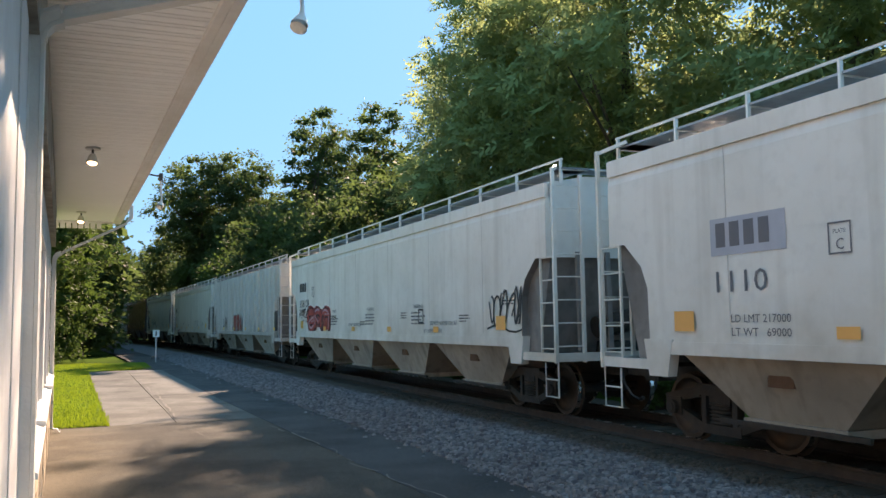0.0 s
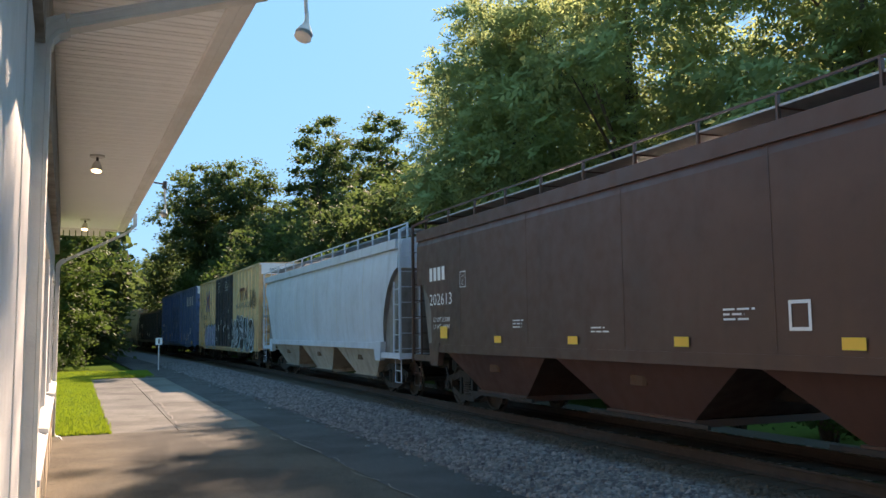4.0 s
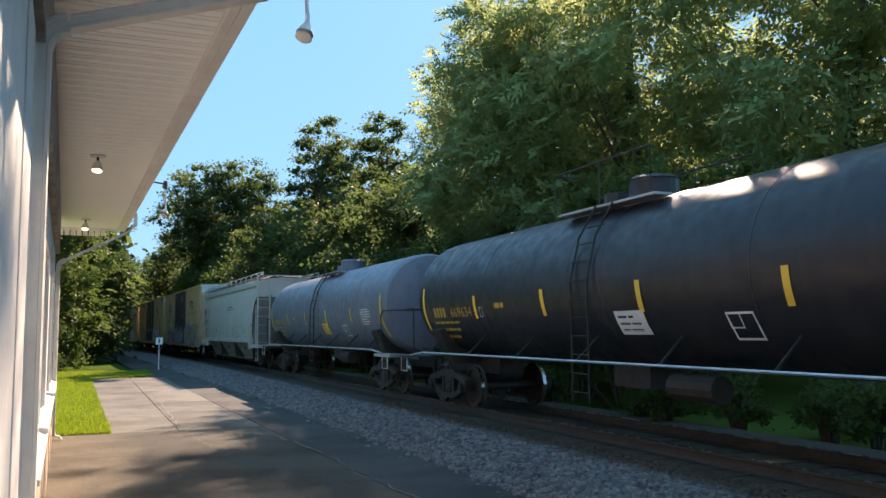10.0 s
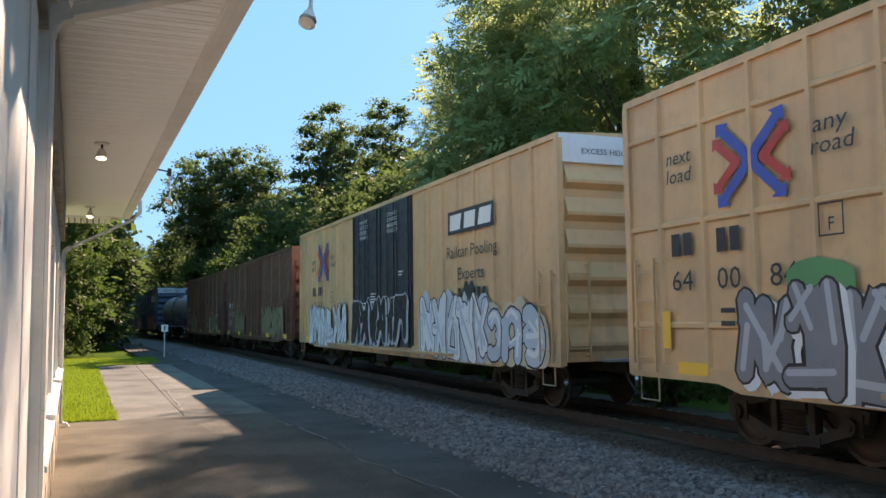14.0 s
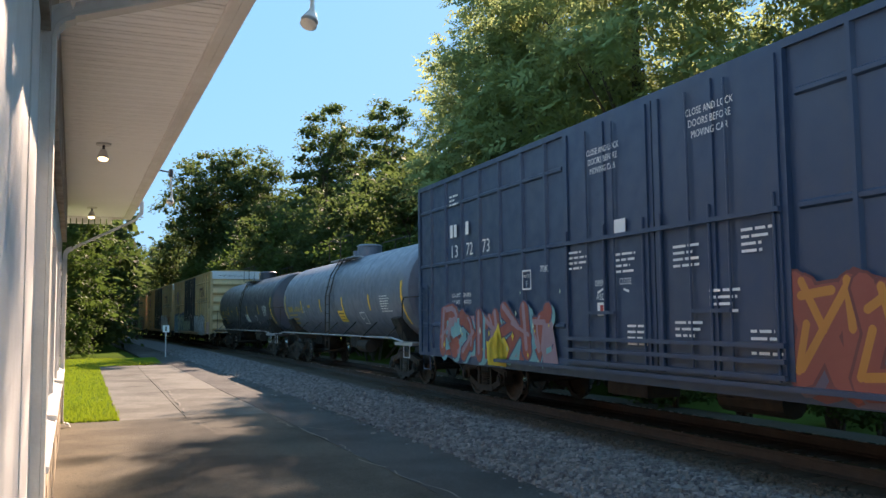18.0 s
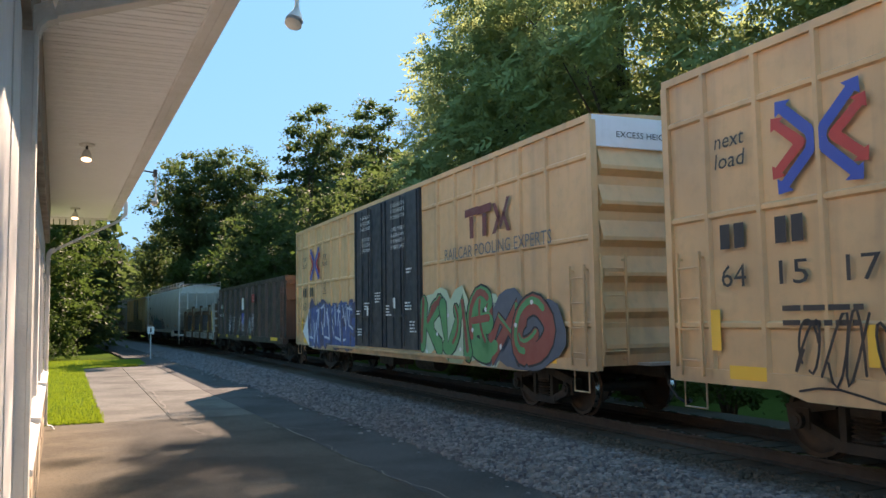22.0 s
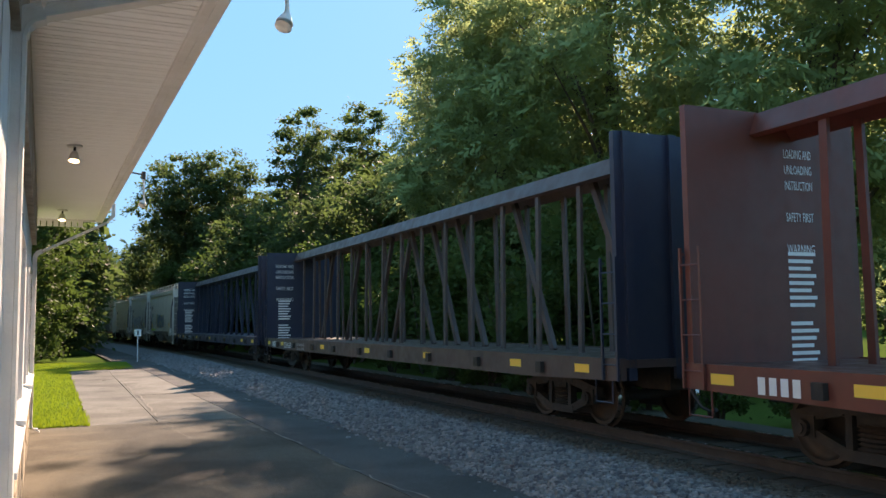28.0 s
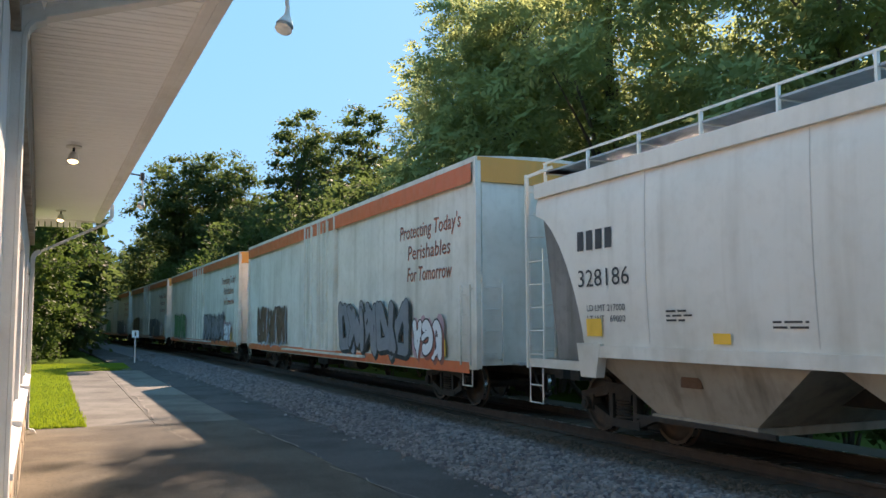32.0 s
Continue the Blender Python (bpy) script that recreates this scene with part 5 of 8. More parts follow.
                part("handle", Shape().box(*sorted((s * (x + 0.11), s * (x + 0.15))), a + (b - a) * 0.38, a + (b - a) * 0.68, sill + 1.0, sill + 1.05), door, leaf)
            else:
                for j in range(12):
                    z = sill + 0.4 + j * (eave - sill - 0.7) / 12
                    part("door_rib", Shape().prism([(s * (x + 0.076), z), (s * (x + 0.125), z + 0.05), (s * (x + 0.125), z + 0.12), (s * (x + 0.076), z + 0.17)][::s], 1, a + 0.08, b - 0.08), door, leaf)
        t = Shape().box(*sorted((s * (x + 0.05), s * (x + 0.16))), -door_half - 2.6, door_half + 2.6, sill + 0.12, sill + 0.18)
        part("door_track", t, body, car)
    # ends with deep horizontal ribs
    for s in (-1, 1):
        y = s * (h - 0.06)
        e = Shape()
        for i in range(0 if smooth_end else 6):
            z = sill + 0.35 + i * (eave - sill - 0.75) / 6
            e.prism([(y, z), (y + s * 0.10, z + 0.10), (y + s * 0.10, z + 0.16), (y, z + 0.42)][::s], 0, -x + 0.12, x - 0.12)
        if smooth_end:
            e.box(-x + 0.1, x - 0.1, *sorted((y - s * 0.01, y + s * 0.02)), sill + 0.3, eave - 0.55)
        part("end_rib" if not smooth_end else "end_sheet", e, body, car)
        if end_top:
            part("end_panel", Shape().box(-x, x, *sorted((y + s * 0.001, y + s * 0.055)), eave - 0.50, eave - 0.005), end_top, car, "white warning panel at the top of the end")
    # climbing irons on the platform side and front end
    for y in (-h + 0.45, h - 0.45):
        ladder(car, -x, y - 0.21, y + 0.21, sill + 0.18, sill + 1.75, 4, lm)
        stirrup(car, y, lm, sill + 0.1)
    end_ladder(car, -h + 0.06, -x + 0.05, -x + 0.5, sill + 0.2, sill + 1.9, 4, lm, 0.12)
    part("end_platform", Shape().box(-0.8, 0.6, -h - 0.28, -h + 0.04, sill + 0.18, sill + 0.22), GALV, car)
    brake_wheel(car, 0.75, -h - 0.08, sill + 1.5, body)
    part("underframe", Shape().box(-0.25, 0.25, -h + 0.1, h - 0.1, 0.70, 0.96).box(-1.3, 1.3, -door_half, door_half, 0.80, 0.9), BLACK_STEEL, car)
    part("brake_gear", Shape().box(-0.95, -0.35, 1.2, 2.3, 0.45, 0.78).tube([(-0.7, -1.5, 0.6), (-0.7, -0.3, 0.6)], 0.2, 12).tube([(-0.6, -5, 0.62), (-0.6, 5, 0.62)], 0.02, 5), BLACK_STEEL, car)
    running_gear(car, length, 2.55)
    return car, Side(car, length, -HW + 0.055)


TTX_YELLOW = paint("ochre_boxcar_paint", (0.75, 0.435, 0.225), dirt=(0.33, 0.215, 0.14), amount=0.42, streaks=0.42, splash=(0.72, 1.5, 0.9))
DOOR_BLACK = paint("black_door_paint", (0.032, 0.036, 0.045), dirt=(0.09, 0.08, 0.075))
END_WHITE = paint("white_end_paint", (0.74, 0.75, 0.77))
BOX_BLUE = paint("blue_boxcar_paint", (0.045, 0.13, 0.26), dirt=(0.11, 0.16, 0.23), amount=0.45)
BOX_DARK_BLUE = paint("dark_blue_boxcar_paint", (0.022, 0.060, 0.115), dirt=(0.05, 0.075, 0.105), amount=0.45)
BOX_BROWN = paint("oxide_brown_paint", (0.185, 0.068, 0.048), dirt=(0.10, 0.05, 0.038), amount=0.55, streaks=0.5, splash=(0.8, 2.0, 0.8))


def arrows(side, u, w, su, sw):
    """Crossed blue and red arrows, drawn as plain shapes."""
    out = []
    for fu in (-1, 1):
        for fw in (-1, 1):
            def q(p):
                return [(u + fu * a * su, w + fw * b * sw) for a, b in p]
            out.append((1 + (fu * fw > 0), 0, q([(0.035, 0.0), (0.15, 0.0), (0.17, 0.10), (0.57, 0.58), (0.64, 0.53), (0.63, 0.80), (0.38, 0.77), (0.45, 0.70), (0.06, 0.24), (0.035, 0.17)])))
            out.append((1, 1, q([(0.17, 0.0), (0.36, 0.0), (0.66, 0.33), (0.72, 0.29), (0.71, 0.53), (0.50, 0.50), (0.56, 0.44), (0.20, 0.075)])))
    Side(side.car, side.half * 2, side.x - 0.047).polys(out, [BLUE_INK, RED_INK], "emblem", "crossed blue and red arrow emblem")


def pool_marks(side, L, number, door_half=2.48, second="maroon", words=True, at=2.24):
    """The usual lettering of the ochre pool boxcars: marks at the far end, pool slogan at the near end."""
    trio = len(number) == 3
    if trio:
        arrows(side, 2.60, 3.55, 0.90, 0.66)
    else:
        arrows(side, 3.49, 3.59, 1.02, 0.80)
    side = Side(side.car, L, side.x - 0.047)
    for t, u, w, n in (("next", 1.25, 3.72, 0.5), ("load", 1.25, 3.47, 0.5), ("any", 3.80, 3.66, 0.46), ("road", 3.82, 3.42, 0.56)) if trio else (("next", 2.17, 3.60, 0.52), ("load", 2.17, 3.36, 0.52), ("any", 4.68, 3.62, 0.46), ("road", 4.70, 3.38, 0.60)):
        side.text(t, u, w, 0.20, INK, n, 0.15)
    k = 0.90 if trio else 0.80
    side.bars(2, at, 2.48, 0.30, INK, 0.25)
    side.bars(2, at + k, 2.48, 0.30, INK, 0.25)
    for i, t in enumerate(number):
        side.text(t, at + i * k, 2.02, 0.28, INK, 0.21 * len(t))
    side.outline(4.45 - 0.85 * trio, 2.22 + 0.3 * trio, 0.34, 0.36, INK)
    side.text("F", 4.62 - 0.85 * trio, 2.28 + 0.3 * trio, 0.15, INK)
    side.lines(2.0, 1.72, 1.2, 2, INK, 0.06, 0.16)
    side.rect(1.12, 0.92, 0.6, 0.16, REFLECT_Y, "placard")
    side.rect(0.82, 1.25, 0.17, 0.5, REFLECT_Y, "reflector")
    side.rect(3.1, 1.15, 0.13, 0.42, REFLECT_Y, "reflector")
    side.rect(5.9, 1.10, 0.13, 0.42, REFLECT_Y, "reflector")
    side.rect(L - 6.0, 1.10, 0.13, 0.42, REFLECT_Y, "reflector")
    side.rect(L - 3.2, 1.10, 0.13, 0.42, REFLECT_Y, "reflector")
    side.rect(L - 1.9, 1.15, 0.17, 0.5, REFLECT_Y, "reflector")
    side.rect(L - 1.75, 0.92, 0.6, 0.16, REFLECT_Y, "placard")
    side.rect(L - 2.6, 1.42, 0.32, 0.34, DOOR_BLACK, "label_plate")
    side.lines(L - 2.55, 1.68, 0.24, 4, CHALK, 0.02, 0.07)
    if second == "maroon":
        proud = side
        for k in range(2):
            u0 = L - 4.62 + k * 0.58
            proud.polys([(0, 0, [(u0, 3.72), (u0 + 0.62, 3.74), (u0 + 0.62, 3.90), (u0, 3.88)]), (0, 0, [(u0 + 0.22, 3.28), (u0 + 0.40, 3.28), (u0 + 0.40, 3.72), (u0 + 0.22, 3.72)])], [MAROON_INK], "emblem")
        u0 = L - 3.4
        proud.polys([(0, 0, [(u0, 3.28), (u0 + 0.14, 3.28), (u0 + 0.34, 3.56), (u0 + 0.25, 3.64)]), (0, 0, [(u0 + 0.02, 3.86), (u0 + 0.16, 3.86), (u0 + 0.34, 3.58), (u0 + 0.25, 3.50)]), (0, 0, [(u0 + 0.30, 3.42), (u0 + 0.62, 3.92), (u0 + 0.74, 3.92), (u0 + 0.36, 3.34)]), (0, 0, [(u0 + 0.42, 3.62), (u0 + 0.47, 3.70), (u0 + 0.74, 3.28), (u0 + 0.60, 3.28)])], [MAROON_INK], "emblem")
        side.text("RAILCAR POOLING EXPERTS", L - 3.45, 2.92, 0.25, GREY_INK, 4.45)
    elif second == "block":
        side.polys([(0, 0, [(L - 4.75, 3.5), (L - 2.45, 3.5), (L - 2.45, 4.0), (L - 4.75, 4.0)]), (1, 1, [(L - 4.65, 3.58), (L - 4.1, 3.58), (L - 4.0, 3.92), (L - 4.62, 3.92)]), (1, 1, [(L - 3.9, 3.58), (L - 3.35, 3.58), (L - 3.3, 3.92), (L - 3.85, 3.92)]), (1, 1, [(L - 3.2, 3.58), (L - 2.6, 3.58), (L - 2.55, 3.92), (L - 3.1, 3.92)])], [INK, CHALK], "emblem", "black panel with white blocks")
        for i, t in enumerate(("Railcar Pooling", "Experts")):
            side.text(t, L - 3.6, 2.98 - i * 0.48, 0.27, INK, 2.5 if i == 0 else 1.3)
        side.bars(6, L - 3.55, 2.05, 0.27, INK)
    sd = Side(side.car, L, -HW - 0.058)
    c = L / 2
    if words:
        for i, t in enumerate(("IMPORTANT", "CLOSE THIS DOOR", "BEFORE CLOSING", "MAIN DOOR")):
            sd.text(t, c - 1.25, 4.40 - i * 0.15, 0.10, CHALK, 0.75)
        for i, t in enumerate(("CLOSE AND LOCK", "BOTH DOORS", "BEFORE", "MOVING CAR")):
            sd.text(t, c + 1.22, 4.38 - i * 0.15, 0.10, CHALK, 0.85)
    else:
        for i, t in enumerate(("CLOSE THIS DOOR", "BEFORE CLOSING", "MAIN DOOR", "", "CIERRE ESTA PUERTA", "ANTES DE CERRAR", "LA PUERTA PRINCIPAL")):
            if t:
                sd.text(t, c - 1.35, 4.40 - i * 0.15, 0.10, CHALK, 0.85)
        for i, t in enumerate(("CLOSE AND LOCK", "BOTH DOORS BEFORE", "MOVING CAR", "", "CIERRE Y PONGA", "EL SEGURO EN AMBAS", "PUERTAS ANTES DE", "MOVER EL CARRO")):
            if t:
                sd.text(t, c + 1.15, 4.46 - i * 0.15, 0.10, CHALK, 0.95)
    for u, w, r in ((c - 2.2, 1.9, 2), (c - 1.5, 2.1, 3), (c - 0.6, 2.35, 4), (c + 0.25, 2.0, 4), (c + 1.6, 2.05, 3), (c + 1.7, 2.85, 2), (c + 1.9, 1.6, 4), (c - 2.1, 1.4, 3)):
        sd.lines(u, w, 0.45, r, CHALK)
    sd.rect(c - 1.3, 1.75, 0.16, 0.28, CHALK, "sticker")
    sd.rect(c + 0.75, 1.95, 0.20, 0.26, CHALK, "sticker")


def end_words(car, L, eave):
    vs, fs = letters("EXCESS HEIGHT CAR", 0.10, 1.5)
    part("lettering", Shape().add([(p - 0.35, -L / 2 + 0.06 - 0.062, eave - 0.34 + q) for p, q in vs], fs), INK, car)


# ---- covered hoppers ----
def hopper(label, length, body, bays=3, eave=4.08, sill=1.36, bulge=0.0, slope=0.9, ribs=0, roof_up=0.16, light=None, round_ends=False, walkway=True, bay_mat=None, slope_mat=None, chord=True, posts=13, group="covered hoppers in the train", cage=1.6, cut=0.72, bite=True):
    car = thing("covered_hopper", label, "hopper car", group)
    h = length / 2
    lm = light or body
    hw = HW - 0.02

    def half(z):
        f = (z - sill) / (eave - sill)
        return hw - bulge * (2 * f - 1) ** 2 - (0.10 * max(0, f - 0.9) / 0.1 if chord else 0)

    zs = [sill + (eave - sill) * k / 7 for k in range(8)]

    def ring(y, low):
        zz = [max(z, low) for z in zs]
        left = [(-half(z), y, z) for z in zz]
        top = [(-0.75, y, eave + roof_up * 0.8), (0, y, eave + roof_up), (0.75, y, eave + roof_up * 0.8)]
        right = [(half(z), y, z) for z in reversed(zz)]
        return left + top + right

    e = h - 0.30
    up = sill + (eave - sill) * (0.52 if not round_ends else cut)
    sta = []
    if bite and round_ends:
        for k in range(9):
            f = math.sin(k * math.pi / 16)
            sta.append((-e + slope * f + 0.002 * k, sill + (up - sill) * (1 - f ** 1.6) ** 0.62))
    elif bite:
        sta = [(-e, up), (-e + slope * 0.42, up), (-e + slope * 0.85, up - (up - sill) * 0.24), (-e + slope, up - (up - sill) * 0.46), (-e + slope + 0.02, sill)]
    elif round_ends:
        for k in range(9):
            f = k / 8
            sta.append((-e + slope * f, sill + (up - sill) * (1 - math.sqrt(max(0, 1 - (1 - f) ** 2)))))
    sta += [(-y, l) for y, l in reversed(sta)]
    sh = Shape()
    sh.rings([ring(y, l) for y, l in sta])
    sh.smooth = bulge > 0
    n = len(ring(0, 0))
    # under-faces take the slope material; the default grey includes the recess's shade
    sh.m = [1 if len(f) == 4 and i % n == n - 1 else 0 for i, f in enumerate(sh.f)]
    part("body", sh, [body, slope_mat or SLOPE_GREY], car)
    if not ribs:  # welded joints between the side sheets
        joints = int(length / 3.1)
        for i in range(joints):
            y = -e + slope + 0.2 + (2 * e - 2 * slope - 0.4) * (i + 0.5) / joints
            sm = Shape()
            sm.rings([[(-half(z) - 0.003, y - 0.009, z), (-half(z) - 0.007, y - 0.003, z), (-half(z) - 0.007, y + 0.003, z), (-half(z) - 0.003, y + 0.009, z)] for z in [sill + 0.08 + (eave - sill - 0.36) * k / 6 for k in range(7)]], caps=False, closed=False)
            part("weld_seam", sm, SEAM if body is not HOP_DARK else HOP_DARK, car)
    if chord:
        for s in (-1, 1):
            part("top_chord", Shape().box(*sorted((s * (hw - 0.12), s * (hw + 0.012))), -e, e, eave - 0.26, eave - 0.02), body, car)
    for s in (-1, 1):
        part("side_sill", Shape().box(*sorted((s * (hw - 0.10), s * (hw + 0.022))), -h + slope + 0.35, h - slope - 0.35, sill - 0.14, sill + 0.03), lm, car)
        for i in range(ribs):
            y = -e + 0.35 + (2 * e - 0.7) * i / (ribs - 1)
            low = sill + max(0, (slope - (e - abs(y))) / slope) * (up - sill)
            part("side_post", Shape().prism([(s * hw, y - 0.06), (s * (hw + 0.10), y - 0.045), (s * (hw + 0.10), y + 0.045), (s * hw, y + 0.06)], 2, low, eave - 0.05), body, car)
    # discharge bays
    inset = max(slope, 1.5) + 0.15
    bl = 2 * (h - inset) / bays
    low_x, low_y = 1.18, bl * 0.21
    for i in range(bays):
        y0 = -h + inset + i * bl
        b = Shape()
        m = y0 + bl / 2
        b.rings([[(-hw + 0.08, y0 + 0.04, sill - 0.05), (hw - 0.08, y0 + 0.04, sill - 0.05), (hw - 0.08, y0 + bl - 0.04, sill - 0.05), (-hw + 0.08, y0 + bl - 0.04, sill - 0.05)],
                 [(-low_x, m - low_y, 0.46), (low_x, m - low_y, 0.46), (low_x, m + low_y, 0.46), (-low_x, m + low_y, 0.46)]])
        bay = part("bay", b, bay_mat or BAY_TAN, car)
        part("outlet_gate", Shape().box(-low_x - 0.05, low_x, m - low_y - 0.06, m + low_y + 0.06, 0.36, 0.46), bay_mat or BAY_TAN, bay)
        part("gate_rail", Shape().beam((-low_x - 0.1, m - low_y - 0.4, 0.40), (-low_x - 0.1, m + low_y + 0.4, 0.40), 0.05, 0.06), BLACK_STEEL, bay)
        part("vibrator_bracket", Shape().prism([(-1.375, m - 0.2), (-1.40, m - 0.14), (-1.40, m + 0.14), (-1.375, m + 0.2), (-1.3, m + 0.2), (-1.3, m - 0.2)], 2, 0.88, 1.02), RUST, bay)
    # ends: shear plate, posts, braces and ladders
    for s in (-1, 1):
        y = s * h
        part("end_sill", Shape().box(-hw, hw, *sorted((y, y - s * 0.12)), sill - 0.36, sill - 0.22).box(-hw, -hw + 0.07, *sorted((y - s * 0.12, y - s * (slope + 0.3))), sill - 0.36, sill - 0.22), lm, car)
        # default grey for end sheet and posts has the recess's shade in it
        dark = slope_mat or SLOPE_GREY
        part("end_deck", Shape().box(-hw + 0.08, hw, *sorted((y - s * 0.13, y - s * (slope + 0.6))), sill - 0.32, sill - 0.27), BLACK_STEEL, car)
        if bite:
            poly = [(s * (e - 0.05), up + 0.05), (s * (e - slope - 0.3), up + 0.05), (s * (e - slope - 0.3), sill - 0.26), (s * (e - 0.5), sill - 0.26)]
            part("slope_sheet", Shape().prism(poly[::s], 0, -hw + 0.13, hw - 0.13), dark, car, "end sheet, its grey darkened for shade")
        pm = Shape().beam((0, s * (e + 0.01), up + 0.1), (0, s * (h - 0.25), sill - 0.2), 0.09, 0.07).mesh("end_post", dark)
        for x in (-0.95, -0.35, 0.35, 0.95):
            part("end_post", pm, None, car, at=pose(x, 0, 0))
        part("slope_cover", Shape().box(-0.3, 0.3, *sorted((s * (e - slope * 0.8), s * (h - 0.3))), sill - 0.35, sill - 0.05), BLACK_STEEL, car)
        cg = Shape()
        yc = s * (h - 0.03)
        for x in (-hw, -hw + 0.55):
            cg.beam((x, yc, sill - 0.38), (x, yc, eave + (0.20 if x == -hw else 0.1)), 0.055, 0.055)
        cg.beam((-hw, yc, eave + 0.16), (-hw + 0.3, s * (e - 0.1), eave + 0.30), 0.05, 0.05)
        part("ladder_frame", cg, lm, car)
        end_ladder(car, yc, -hw + 0.02, -hw + 0.54, sill - 0.3, eave + 0.1, 8, lm, 0.0)
        ladder(car, -hw + 0.02, *sorted((yc - s * 0.03, yc - s * 0.5)), sill - 0.34, sill + cage, 5, lm, 0.0)
        st = Shape().tube([(-hw + 0.03, yc, sill - 0.38), (-hw + 0.03, yc, sill - 0.95), (-hw + 0.03, yc - s * 0.42, sill - 0.95), (-hw + 0.03, yc - s * 0.42, sill - 0.38)], 0.016, 6)
        st.tube([(-hw + 0.03, yc, sill - 0.66), (-hw + 0.03, yc - s * 0.42, sill - 0.66)], 0.013, 6)
        part("step", st, lm, car)
        yp = y - s * (slope + 0.22)
        part("jacking_pad", Shape().prism([(yp, sill + 0.06), (yp - s * 0.62, sill + 0.06), (yp - s * 0.5, sill - 0.44), (yp - s * 0.1, sill - 0.44)][::s], 0, -hw - 0.03, -hw + 0.12), lm, car)
    part("roof_hatch", Shape().prism([(-0.38, eave + roof_up - 0.03), (-0.34, eave + roof_up + 0.05), (0.34, eave + roof_up + 0.05), (0.38, eave + roof_up - 0.03)], 1, -e + 0.9, e - 0.9), lm, car)
    if walkway:
        z = eave + roof_up + 0.06
        for s in (-1, 1):
            xx = s * 1.02
            part("running_board", Shape().box(xx - 0.28, xx + 0.28, -h + 0.15, h - 0.15, z, z + 0.03), GRATE, car, "open steel grating walkway")
            pm = Shape().beam((s * 1.30, 0, eave - 0.02), (s * 1.30, 0, z + 0.17), 0.05, 0.035).beam((s * 0.74, 0, z), (s * 1.30, 0, z), 0.035, 0.03).mesh("walkway_bracket", lm)
            for i in range(posts):
                part("walkway_bracket", pm, None, car, at=pose(0, -h + 0.2 + (length - 0.4) * i / (posts - 1), 0))
            part("walkway_rail", Shape().beam((s * 1.30, -h + 0.15, z + 0.17), (s * 1.30, h - 0.15, z + 0.17), 0.03, 0.03), lm, car)
        for s in (-1, 1):
            part("end_board", Shape().box(-1.3, 1.3, *sorted((s * (h - 0.6), s * (h - 0.15))), z, z + 0.03), GRATE, car)
    brake_wheel(car, 0.85, -h + 0.02, sill + 0.85, BLACK_STEEL)
    part("air_reservoir", Shape().tube([(-0.5, -h + 0.45, sill + 0.2), (0.4, -h + 0.45, sill + 0.35)], 0.2, 12), BLACK_STEEL, car)
    part("underframe", Shape().box(-0.22, 0.22, -h + 0.1, h - 0.1, 0.72, 0.98), BLACK_STEEL, car)
    running_gear(car, length, 1.95)
    return car, Side(car, length, -hw, 0.012, (lambda z: -half(z)) if bulge else None, low=sill + 0.08)


LIME = paint("lime_paint", (0.50, 0.74, 0.12), amount=0.2)
SEAM = paint("grimy_weld_seam", (0.60, 0.56, 0.50), dirt=(0.36, 0.32, 0.27))
END_CREAM = paint("dusty_end_paint", (0.55, 0.52, 0.45), dirt=(0.32, 0.28, 0.22), amount=0.5, streaks=0.5)
# shade of the hopper end recesses put into the grey, with dirt streaks
SLOPE_GREY = paint("shade_grey_slope_paint", (0.23, 0.215, 0.20), dirt=(0.07, 0.06, 0.05), amount=0.7, streaks=0.6)
OLD_YELLOW = paint("weathered_yellow_paint", (0.64, 0.39, 0.20), dirt=(0.20, 0.12, 0.07), amount=0.45, streaks=0.5, big=0.9, splash=(0.9, 2.3, 1.1))
STEEL_GREY = paint("steel_grey_paint", (0.24, 0.27, 0.30), dirt=(0.12, 0.115, 0.11), amount=0.5)
GRATE = material("grating_steel", (0.40, 0.41, 0.42), (0.22, 0.21, 0.2), 0.5, 0.6, big=3, amount=0.4)


def hopper_marks(side, L, number, mat=INK, u0=2.1, reflect=REFLECT_O, n_ref=6, sill=1.36, plate=True, weights=True, marks=4, base=2.82, shift=0.2):
    side.bars(marks, u0, base, 0.30, mat, 0.25)
    side.text(number, u0 + shift, base - 0.55, 0.27, mat, 0.215 * len(number))
    if weights:
        side.text("LD LMT 217000", u0 + 0.24, base - 0.92, 0.10, mat, 0.95)
        side.text("LT WT   69000", u0 + 0.24, base - 1.08, 0.10, mat, 0.95)
    if plate:
        side.outline(u0 + 1.28, base - 0.22, 0.30, 0.34, mat)
        side.text("PLATE", u0 + 1.43, base + 0.0, 0.045, mat, 0.16)
        side.text("C", u0 + 1.43, base - 0.17, 0.12, mat)
    for i in range(n_ref):
        end = i in (0, n_ref - 1)
        side.rect(1.8 + i * (L - 4.0) / (n_ref - 1), sill + (0.17 if end else 0.10), 0.40 if end else 0.30, 0.26 if end else 0.13, reflect, "reflector", 0.014)
    for u, w, r in ((0.30, 0.5, 3), (0.45, 0.35, 2), (0.62, 0.55, 3), (0.8, 0.45, 3), (0.9, 0.7, 2)):
        side.lines(L * u, sill + w, 0.55, r, mat, 0.025, 0.06)
    side.outline(L * 0.68, sill + 0.3, 0.32, 0.34, mat, 0.04)


HOP_WHITE = paint("white_hopper_paint", (0.77, 0.73, 0.66), dirt=(0.42, 0.36, 0.28), amount=0.3, splash=(1.2, 2.2, 0.7))
HOP_GREY = paint("light_grey_hopper_paint", (0.53, 0.515, 0.48), dirt=(0.34, 0.30, 0.25), amount=0.35, splash=(1.2, 2.6, 0.7))
